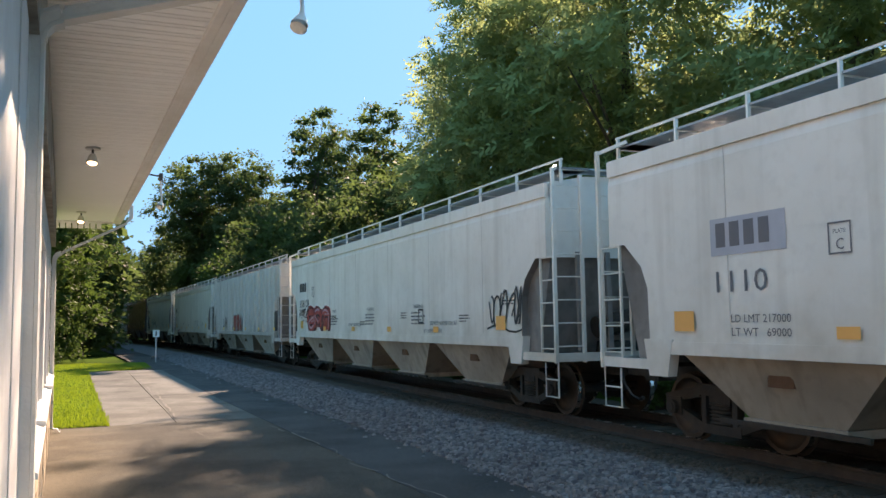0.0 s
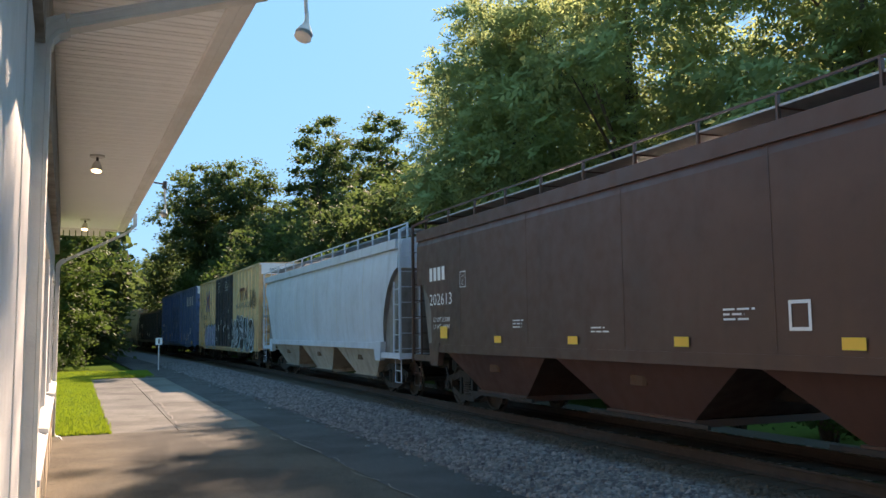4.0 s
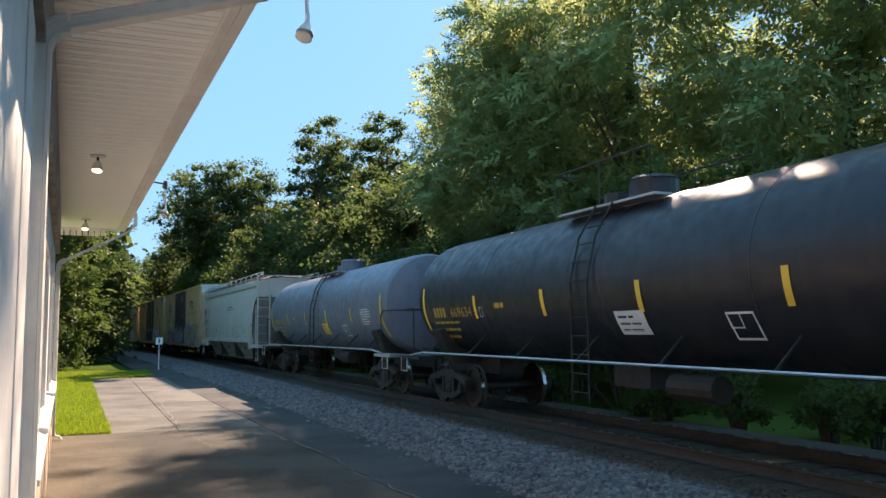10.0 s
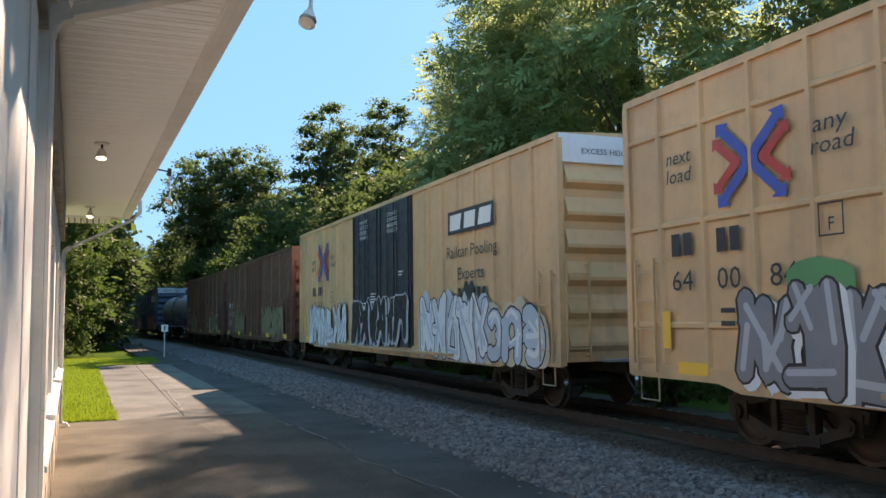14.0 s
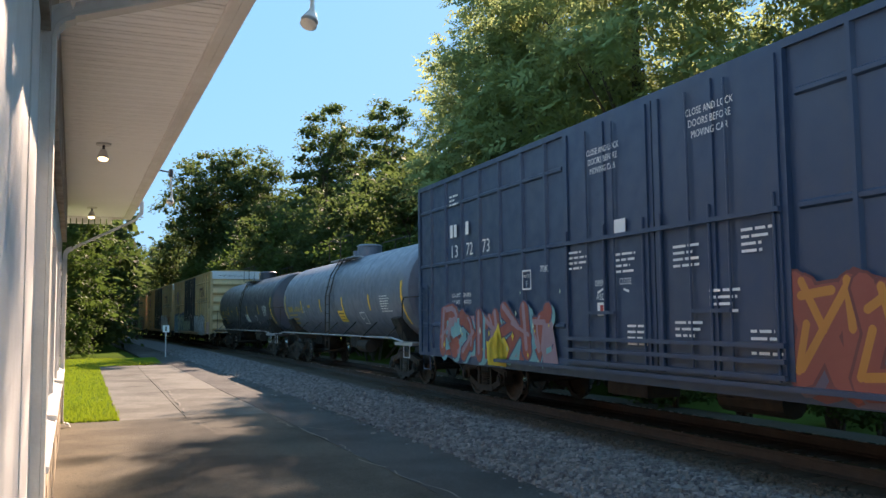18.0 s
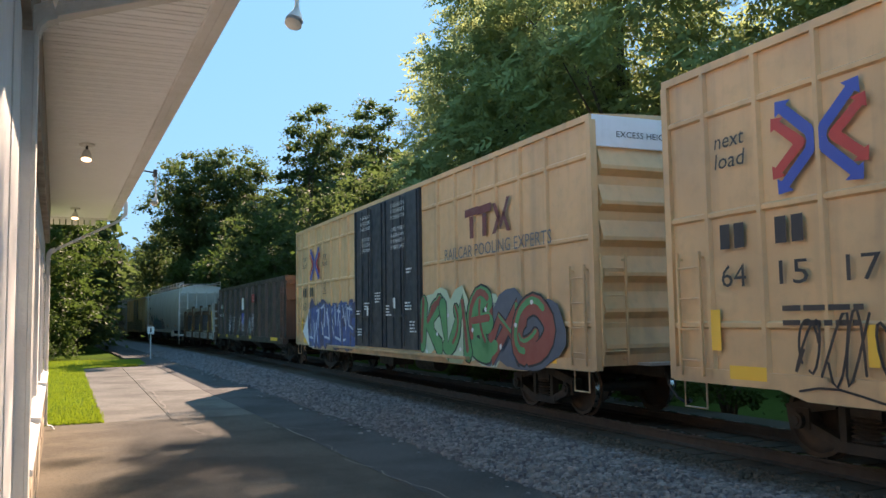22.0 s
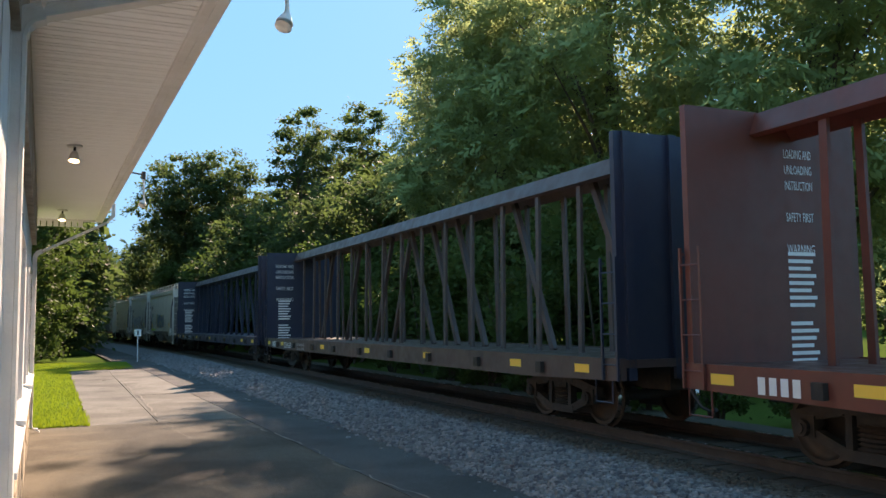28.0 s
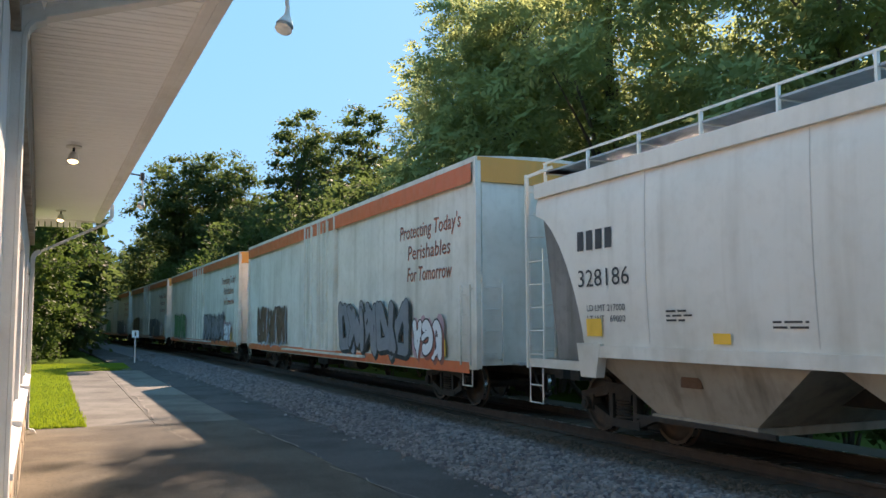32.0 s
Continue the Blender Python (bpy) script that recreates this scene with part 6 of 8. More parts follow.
HOP_CREAM = paint("cream_hopper_paint", (0.70, 0.66, 0.55), dirt=(0.46, 0.39, 0.29), amount=0.35)
HOP_DARK = paint("dark_brown_hopper_paint", (0.10, 0.045, 0.032), dirt=(0.055, 0.03, 0.024), amount=0.5)
HOP_BLUE = paint("blue_grey_hopper_paint", (0.46, 0.53, 0.59), dirt=(0.25, 0.25, 0.25), amount=0.35)
HOP_RUSTY = paint("rust_stained_white_paint", (0.80, 0.73, 0.57), dirt=(0.28, 0.165, 0.095), amount=0.36, streaks=0.45, big=0.5, splash=(1.3, 3.0, 1.6))
GOND_DARK = paint("dark_grey_brown_paint", (0.060, 0.047, 0.042), dirt=(0.035, 0.03, 0.028), amount=0.5)
# bay paint darkened for the shadow under some hoppers; grime streaks on top
BAY_DARK = paint("shade_toned_bay_paint", (0.18, 0.155, 0.12), dirt=(0.07, 0.06, 0.05), amount=0.7, streaks=0.75, spec=0.2)
BAY_TAN = paint("dusty_bay_paint", (0.40, 0.35, 0.285), dirt=(0.14, 0.115, 0.09), amount=0.6, streaks=0.75, spec=0.2)


# ---- tank cars ----
def tank_car(label, length, body, radius=1.41, centre=2.46, lettering=YELLOW_INK, stripes=6, number="", seed=1, placard=True):
    car = thing("tank_car", label, "tank car", "tank cars in the train")
    h = length / 2
    n = 40
    t = Shape()
    t.smooth = True
    prof = [(-h + 0.62, 0.02), (-h + 0.64, 0.35), (-h + 0.72, 0.72), (-h + 0.84, 0.95), (-h + 1.0, 0.995), (-h + 1.15, 1.0)]
    prof = prof + [(0, 1.0)] + [(-y, r) for y, r in reversed(prof)]
    t.rings([[(radius * r * math.cos(2 * math.pi * k / n), y, centre + radius * r * math.sin(2 * math.pi * k / n)) for k in range(n)] for y, r in prof])
    part("shell", t, body, car)
    for y in (-h * 0.45, -h * 0.06, h * 0.06, h * 0.45):
        b = Shape().rings([[(radius * f * math.cos(2 * math.pi * k / n), yy, centre + radius * f * math.sin(2 * math.pi * k / n)) for k in range(n)] for yy, f in ((y - 0.02, 1.0), (y - 0.01, 1.004), (y + 0.01, 1.004), (y + 0.02, 1.0))], caps=False)
        part("weld_band", b, body, car)
    for s in (-1, 1):
        y = s * (h - 1.9)
        part("saddle", Shape().prism([(-1.35, centre - 0.75), (-1.0, 0.95), (1.0, 0.95), (1.35, centre - 0.75), (0, centre - 0.2)], 1, y - 0.28, y + 0.28), BLACK_STEEL, car)
        part("stub_sill", Shape().box(-0.3, 0.3, *sorted((s * (h - 0.05), s * (h - 3.1))), 0.72, 1.25), BLACK_STEEL, car)
        part("end_platform", Shape().box(-1.52, 1.52, *sorted((s * (h - 0.02), s * (h - 0.42))), 1.02, 1.08).box(-1.55, -1.1, *sorted((s * (h - 0.02), s * (h - 1.3))), 1.02, 1.1), GALV if s < 0 else BLACK_STEEL, car)
        r = Shape()
        ye = s * (h - 0.05)
        r.tube([(-1.5, s * (h - 0.85), 1.1), (-1.5, s * (h - 0.85), 2.15), (-1.48, s * (h - 0.75), 2.25), (-1.4, ye, 2.25), (1.4, ye, 2.25), (1.5, s * (h - 0.85), 2.2), (1.5, s * (h - 0.85), 1.1)], 0.018, 6)
        part("end_rail", r, BLACK_STEEL, car)
        stirrup(car, s * (h - 0.35), GALV, 1.05)
    rail = Shape()
    rail.tube([(-1.53, -h + 0.7, 1.12), (-1.55, -h + 1.6, 1.20), (-1.55, 0, 1.20), (-1.55, h - 1.6, 1.20), (-1.53, h - 0.7, 1.12)], 0.022, 6)
    part("handrail", rail, GALV, car, "long grey handrail")
    for i in range(7):
        y = -h + 2 + i * (length - 4) / 6
        part("rail_bracket", Shape().beam((-1.55, y, 1.2), (-1.1, y, 1.62), 0.03, 0.03), BLACK_STEEL, car)
    # manway, fittings and the platform round them
    top = centre + radius
    part("manway", Shape().tube([(0, -0.1, top - 0.08), (0, -0.1, top + 0.34)], 0.42, 20).tube([(0, -0.1, top + 0.34), (0, -0.1, top + 0.40)], [0.46, 0.36], 20), body, car)
    part("valve_box", Shape().tube([(0, 0.95, top - 0.08), (0, 0.95, top + 0.26)], 0.26, 14), body, car)
    pl = Shape()
    for x in (-0.95, 0.62):
        pl.box(x, x + 0.34, -1.35, 1.5, top - 0.13, top - 0.09)
    part("top_platform", pl, GRATE, car)
    tr = Shape()
    for x in (-1.0, 1.0):
        tr.tube([(x, -1.35, top - 0.1), (x, -1.35, top + 0.62), (x, 1.5, top + 0.62), (x, 1.5, top - 0.1)], 0.018, 6)
        tr.tube([(x, 0.05, top - 0.1), (x, 0.05, top + 0.62)], 0.018, 6)
    tr.tube([(-1.0, 1.5, top + 0.62), (-0.3, 1.5, top + 0.62)], 0.018, 6)
    part("top_rail", tr, BLACK_STEEL, car)
    ld = Shape()
    for y in (-0.25, 0.25):
        ld.tube([(-1.48, y, 0.55), (-1.48, y, 2.5), (-1.30, y, 3.2), (-0.95, y, top - 0.1)], 0.02, 6)
    for k in range(11):
        z = 0.7 + k * 0.3
        x = -1.48 if z < 2.5 else -(1.03 * math.sqrt(max(0.2, radius ** 2 - (z - centre) ** 2)) + 0.04)
        ld.tube([(x, -0.25, z), (x, 0.25, z)], 0.013, 6)
    part("side_ladder", ld, BLACK_STEEL, car)
    part("underframe", Shape().box(-0.5, 0.3, -0.5, 0.5, 0.75, centre - radius + 0.05), BLACK_STEEL, car)
    part("air_reservoir", Shape().tube([(-0.7, -2.4, 0.85), (-0.7, -1.4, 0.85)], 0.2, 12), BLACK_STEEL, car)

    def bend(z):
        return -math.sqrt(max(0.01, radius ** 2 - (z - centre) ** 2)) - 0.004

    side = Side(car, length, bend=bend)
    for i in range(stripes):
        u = 1.25 + (length - 2.5) * i / (stripes - 1)
        st = Shape()
        z0, z1 = (1.55, 2.70) if i in (0, stripes - 1) else (1.95, 2.42)
        ring = [(side.point(u, z0 + (z1 - z0) * k / 6), side.point(u + 0.12, z0 + (z1 - z0) * k / 6)) for k in range(7)]
        st.rings([list(r) for r in ring], caps=False, closed=False)
        part("reflector", st, REFLECT_Y, car)
    side.bars(4, 2.2, 2.00, 0.22, lettering, 0.25)
    side.text(number, 3.4, 2.00, 0.22, lettering, 1.1)
    side.lines(1.8, 1.86, 1.5, 1, lettering, 0.05)
    side.lines(1.8, 1.70, 1.7, 2, lettering, 0.06, 0.16)
    if body is not TANK_BLACK:
        side.lines(length - 3.0, 2.32, 0.9, 7, CHALK, 0.03, 0.07)
    side.rect(length * 0.5 + 0.75, 1.62, 0.75, 0.36, REFLECT_Y if body is TANK_BLUE else CHALK, "placard")
    side.lines(length * 0.5 + 0.82, 1.87, 0.6, 3, INK, 0.035, 0.1)
    side.outline(length - 5.2, 1.55, 0.5, 0.36, CHALK, 0.03)
    side.outline(length - 5.2, 1.70, 0.25, 0.21, CHALK, 0.02)
    side.outline(4.35, 1.98, 0.14, 0.2, CHALK, 0.015)
    side.lines(5.1, 2.14, 0.6, 1, lettering, 0.1)
    if placard:
        u, w = length - 1.9, 1.48
        side.polys([(0, 0, [(u, w - 0.22), (u + 0.2, w), (u, w + 0.22), (u - 0.2, w)]), (1, 1, [(u - 0.1, w - 0.05), (u + 0.1, w - 0.05), (u + 0.1, w + 0.05), (u - 0.1, w + 0.05)])], [CHALK, INK], "hazard_placard")
    running_gear(car, length, 1.9)
    return car, side


TANK_BLACK = paint("black_tank_paint", (0.016, 0.017, 0.022), dirt=(0.06, 0.055, 0.05), rough=0.42, amount=0.25, bump=0.0)
TANK_BLUE = paint("blue_grey_tank_paint", (0.14, 0.175, 0.225), dirt=(0.055, 0.055, 0.06), rough=0.42, amount=0.4)
TANK_GREY = paint("grey_tank_paint", (0.055, 0.062, 0.082), dirt=(0.04, 0.04, 0.042), rough=0.42, amount=0.4)


# ---- open cars ----
def gondola(label, length, body, top=3.55, sill=0.95, ribs=14, slope_ends=True):
    car = thing("open_hopper", label, "gondola", "open cars in the train")
    h = length / 2
    hw = HW - 0.06
    s = Shape()
    w = 0.09
    for x0, x1 in ((-hw, -hw + w), (hw - w, hw)):
        if slope_ends:
            s.prism([(-h + 1.5, sill), (h - 1.5, sill), (h - 0.25, sill + 1.3), (h - 0.25, top), (-h + 0.25, top), (-h + 0.25, sill + 1.3)], 0, x0, x1)
        else:
            s.box(x0, x1, -h + 0.25, h - 0.25, sill, top)
    for q in (-1, 1):
        s.box(-hw + w, hw - w, *sorted((q * (h - 0.25), q * (h - 0.34))), sill + (1.2 if slope_ends else 0), top)
    s.box(-hw + w, hw - w, -h + 0.4, h - 0.4, sill + 0.35, sill + 0.45)
    part("body", s, body, car)
    for q in (-1, 1):
        part("top_chord", Shape().box(*sorted((q * (hw - 0.12), q * (hw + 0.05))), -h + 0.2, h - 0.2, top - 0.12, top + 0.05), body, car)
        part("end_chord", Shape().box(-hw + 0.12, hw - 0.12, *sorted((q * (h - 0.2), q * (h - 0.4))), top - 0.12, top + 0.05), body, car)
        for i in range(ribs):
            y = -h + 0.7 + (length - 1.4) * i / (ribs - 1)
            low = sill + (max(0, 1.25 - (h - 0.25 - abs(y))) * 1.0 if slope_ends else 0)
            part("side_post", Shape().prism([(q * hw, y - 0.11), (q * (hw + 0.11), y - 0.07), (q * (hw + 0.11), y + 0.07), (q * hw, y + 0.11)], 2, low, top - 0.12), body, car)
        part("side_sill", Shape().box(*sorted((q * (hw - 0.1), q * (hw + 0.115))), -h + 0.3, h - 0.3, sill - 0.18, sill + 0.04), body, car)
        for z in (sill + 1.5, sill + 2.1):
            part("end_rib", Shape().box(-hw, hw, *sorted((q * (h - 0.25), q * (h - 0.12))), z, z + 0.12), body, car)
        ye = q * (h - 0.45)
        ladder(car, -hw, ye - 0.2, ye + 0.2, sill - 0.1, top - 0.4, 6, body, 0.12)
        stirrup(car, ye, body, sill - 0.15)
    part("underframe", Shape().box(-0.3, 0.3, -h + 0.05, h - 0.05, 0.68, 0.98), BLACK_STEEL, car)
    for i in range(3):
        y = -h + 3.0 + i * (length - 6) / 2
        part("bay", Shape().rings([[(-hw + 0.1, y - 1.3, sill), (hw - 0.1, y - 1.3, sill), (hw - 0.1, y + 1.3, sill), (-hw + 0.1, y + 1.3, sill)], [(-0.9, y - 0.35, 0.45), (0.9, y - 0.35, 0.45), (0.9, y + 0.35, 0.45), (-0.9, y + 0.35, 0.45)]]), body, car)
    running_gear(car, length, 1.75)
    return car, Side(car, length, -hw)


def centerbeam(label, length, body, bulkhead=None):
    """Flat car with a truss wall along its middle and a solid bulkhead at each end."""
    car = thing("centerbeam_car", label, "flat car", "centerbeam cars in the train")
    h = length / 2
    deck, top = 1.12, 4.50
    bm = bulkhead or body
    part("deck", Shape().box(-1.42, 1.42, -h, h, deck - 0.12, deck), body, car)
    for s in (-1, 1):
        part("side_sill", Shape().prism([(-h, deck - 0.30), (-h + 2.8, deck - 0.36), (h - 2.8, deck - 0.36), (h, deck - 0.30), (h, deck + 0.02), (-h, deck + 0.02)], 0, s * 1.42, s * 1.52), body, car)
        y = s * h
        part("bulkhead", Shape().box(-1.5, 1.5, *sorted((y - s * 0.06, y - s * 0.16)), deck, top), bm, car)
        for x in (-1.3, -0.45, 0.45, 1.3):
            part("bulkhead_post", Shape().box(x - 0.07, x + 0.07, *sorted((y - s * 0.06, y)), deck - 0.3, top), bm, car)
        ladder(car, -1.5, *sorted((y - s * 0.03, y - s * 0.4)), deck - 0.3, deck + 1.5, 4, bm, 0.05)
        stirrup(car, y - s * 0.35, bm, deck - 0.3)
    part("top_beam", Shape().prism([(-0.42, top - 0.32), (-0.30, top - 0.02), (0.30, top - 0.02), (0.42, top - 0.32), (0.34, top - 0.36), (0.2, top - 0.16), (-0.2, top - 0.16), (-0.34, top - 0.36)], 1, -h + 0.16, h - 0.16), body, car)
    n = 15
    for i in range(n):
        y = -h + 1.3 + (length - 2.6) * i / (n - 1)
        p = Shape()
        for s in (-1, 1):
            p.beam((s * 0.34, y, deck), (s * 0.30, y, top - 0.30), 0.06, 0.12)
        part("post", p, body, car)
    for i in range(n - 1):
        y0, y1 = -h + 1.3 + (length - 2.6) * i / (n - 1), -h + 1.3 + (length - 2.6) * (i + 1) / (n - 1)
        if i % 2 == 0 or i in (5, 7):
            up = y0 < 0
            part("brace", Shape().beam((0, y0, deck if up else top - 0.3), (0, y1, top - 0.3 if up else deck), 0.10, 0.14), body, car)
    part("underframe", Shape().box(-0.4, 0.4, -h + 0.3, h - 0.3, 0.62, deck - 0.1), BLACK_STEEL, car)
    for i in range(9):
        y = -h + 2.2 + (length - 4.4) * i / 8
        part("winch", Shape().box(-1.60, -1.521, y - 0.08, y + 0.08, deck - 0.28, deck - 0.1), BLACK_STEEL, car)
    running_gear(car, length, 2.4)
    return car, Side(car, length, -1.52)


def bulkhead_flat(label, length):
    """Stake-sided flat car: low bulkheads, side stakes and top bars, and a load of steel bars."""
    car = thing("bulkhead_flat_car", label, "flat car", "open cars in the train")
    h = length / 2
    deck, top = 1.06, 2.36
    stakes = [h - u for u in (1.52, 4.54, 7.64, 10.62)]
    front = -h + 1.12
    part("deck", Shape().box(-1.5, 1.5, -h, h, deck - 0.1, deck), RUST, car)
    for s in (-1, 1):
        part("side_sill", Shape().box(*sorted((s * 1.40, s * 1.49)), -h + 0.3, h - 0.3, deck - 0.34, deck + 0.02), RUST, car)
        for i, y in enumerate(stakes):
            st = Shape().box(*sorted((s * 1.40, s * 1.56)), y - 0.075, y + 0.075, deck - 0.42, top + (0.30 if i else -0.2))
            st.box(*sorted((s * 1.43, s * 1.59)), y - 0.11, y + 0.11, deck - 0.44, deck - 0.02)
            part("stake", st, RUST, car)
            if s < 0 and i:
                part("reflector", Shape().box(-1.568, -1.561, y - 0.06, y + 0.06, deck + 0.05, deck + 0.5 + 0.12 * (i == 3)), REFLECT_Y, car)
        ends = [h - 0.35] + stakes + [front + 0.1]
        for a, b in zip(ends, ends[1:]):
            if a < h - 1:
                part("sill_panel", Shape().box(*sorted((s * 1.491, s * 1.53)), b + 0.16, a - 0.16, deck - 0.36, deck - 0.02), OLD_WHITE, car)
                bar = Shape().box(*sorted((s * 1.43, s * 1.50)), b + 0.08, a - 0.08, top - 0.04, top + 0.16)
                bar.prism([(a - 0.08, top - 0.04), (a - 0.5, top - 0.04), (a - 0.22, top - 0.18), (a - 0.08, top - 0.3)], 0, s * 1.44, s * 1.49)
                bar.prism([(b + 0.08, top - 0.04), (b + 0.5, top - 0.04), (b + 0.22, top - 0.18), (b + 0.08, top - 0.3)], 0, s * 1.44, s * 1.49)
                part("top_bar", bar, OLD_WHITE, car)
        # leaning gusset plate at the front bulkhead
        part("gusset", Shape().prism([(front - 0.22, deck - 0.4), (front + 0.2, deck - 0.4), (front + 0.5, top + 0.35), (front + 0.2, top + 0.35)], 0, s * 1.44, s * 1.55), OLD_WHITE, car, "leaning white and rust gusset plate")
    part("reflector", Shape().prism([(front + 0.08, deck + 0.1), (front + 0.2, deck + 0.1), (front + 0.36, deck + 1.2), (front + 0.24, deck + 1.2)], 0, -1.562, -1.552), REFLECT_Y, car)
    for y, w, m in ((h - 0.25, 1.42, RUST), (front, 1.5, OLD_WHITE)):
        part("bulkhead", Shape().box(-w, w, y - 0.06, y + 0.06, deck, top + (0.34 if y < 0 else 0.05)), m, car)
        for x in (-1.36, -0.5, 0.5, 1.36):
            part("bulkhead_post", Shape().box(x - 0.08, x + 0.08, *sorted((y + (0.061 if y > 0 else -0.061), y + (0.2 if y > 0 else -0.2))), deck - 0.1, top + (0.3 if y < 0 else 0.0)), RUST, car)
    for z in (0.35, 0.75, 1.15):
        part("bulkhead_rib", Shape().box(-1.49, 1.49, front - 0.26, front - 0.201, deck + z, deck + z + 0.09), OLD_WHITE, car)
    for s in (-1, 1):
        y = s * (h - 0.35)
        stirrup(car, y, OLD_WHITE, deck - 0.3)
        part("grab_iron", Shape().tube([(-1.47, y - 0.2, deck + 0.1), (-1.53, y - 0.2, deck + 0.1), (-1.53, y + 0.2, deck + 0.1), (-1.47, y + 0.2, deck + 0.1)], 0.014, 6), OLD_WHITE, car)
    part("underframe", Shape().box(-0.45, 0.45, -h + 0.3, h - 0.3, 0.60, deck - 0.1), BLACK_STEEL, car)
    running_gear(car, length, 1.75)
    return car, Side(car, length, -1.525)


def steel_load(car, length):
    """Bundled steel bars on timbers, lying on the flat car's deck."""
    h, deck = length / 2, 1.06
    rnd = random.Random(2)
    for u in (2.4, 4.0, 6.2, 8.2, 10.0, 11.4):
        part("timber", Shape().box(-1.34, 1.34, h - u - 0.35, h - u + 0.35, deck + 0.002, deck + 0.1), OLD_WHITE, car, "pale timber bearer")
    for k in range(6):
        z = deck + 0.102 + k * 0.158
        for col, (x0, x1) in enumerate(((-1.34, -0.46), (-0.43, 0.43), (0.46, 1.34))):
            near = 10.35 + (1.0 if k == 0 else 0) + rnd.uniform(-0.12, 0.12) - 0.1 * (k > 3) + (1.2 if col else 0)
            part("steel_bar", Shape().box(x0 + rnd.uniform(-0.02, 0.02), x1, h - near, h - 0.75 - rnd.uniform(0, 0.5), z, z + 0.148), STEEL_LOAD, car, "dull blue-grey steel bar")


OLD_WHITE = paint("chipped_white_paint", (0.45, 0.42, 0.37), dirt=(0.13, 0.07, 0.045), amount=0.95, streaks=0.5, big=1.6)
STEEL_LOAD = material("steel_bars", (0.13, 0.15, 0.19), (0.09, 0.09, 0.10), 0.55, 0.6, big=1.5, fine=8, amount=0.6)


def reefer(label, length, seed):
    car, side = boxcar(label, length, REEF_WHITE, REEF_WHITE, eave=5.0, sill=0.74, ribs=0, door_half=1.7, smooth_end=True, end_top=REEF_ORANGE, roof_mat=REEF_WHITE, plug=True, group="refrigerator cars in the train", ladder_mat=REEF_WHITE)
    car.name = "refrigerator_car"
    side.rect(0.13, 4.50, length - 0.26, 0.38, REEF_STRIPE, "stripe", 0.08)
    sd = Side(car, length, -HW, 0.0)
    sd.rect(0.3, 0.74, length - 0.6, 0.24, REEF_STRIPE, "stripe", 0.003)
    return car, side


REEF_WHITE = paint("white_reefer_paint", (0.72, 0.69, 0.62), dirt=(0.38, 0.34, 0.26), amount=0.5, streaks=0.55, splash=(0.9, 2.4, 0.7))
REEF_ORANGE = paint("orange_yellow_end_paint", (0.82, 0.32, 0.07), dirt=(0.5, 0.26, 0.08), amount=0.2)
REEF_STRIPE = paint("orange_red_stripe", (0.74, 0.14, 0.045), dirt=(0.45, 0.16, 0.08), amount=0.2)


# ---- the train: front and rear of each car in metres along the track at the clip's start ----
TRAIN = []


def roll_in(car, front, rear):
    TRAIN.append((car, (front + rear) / 2))


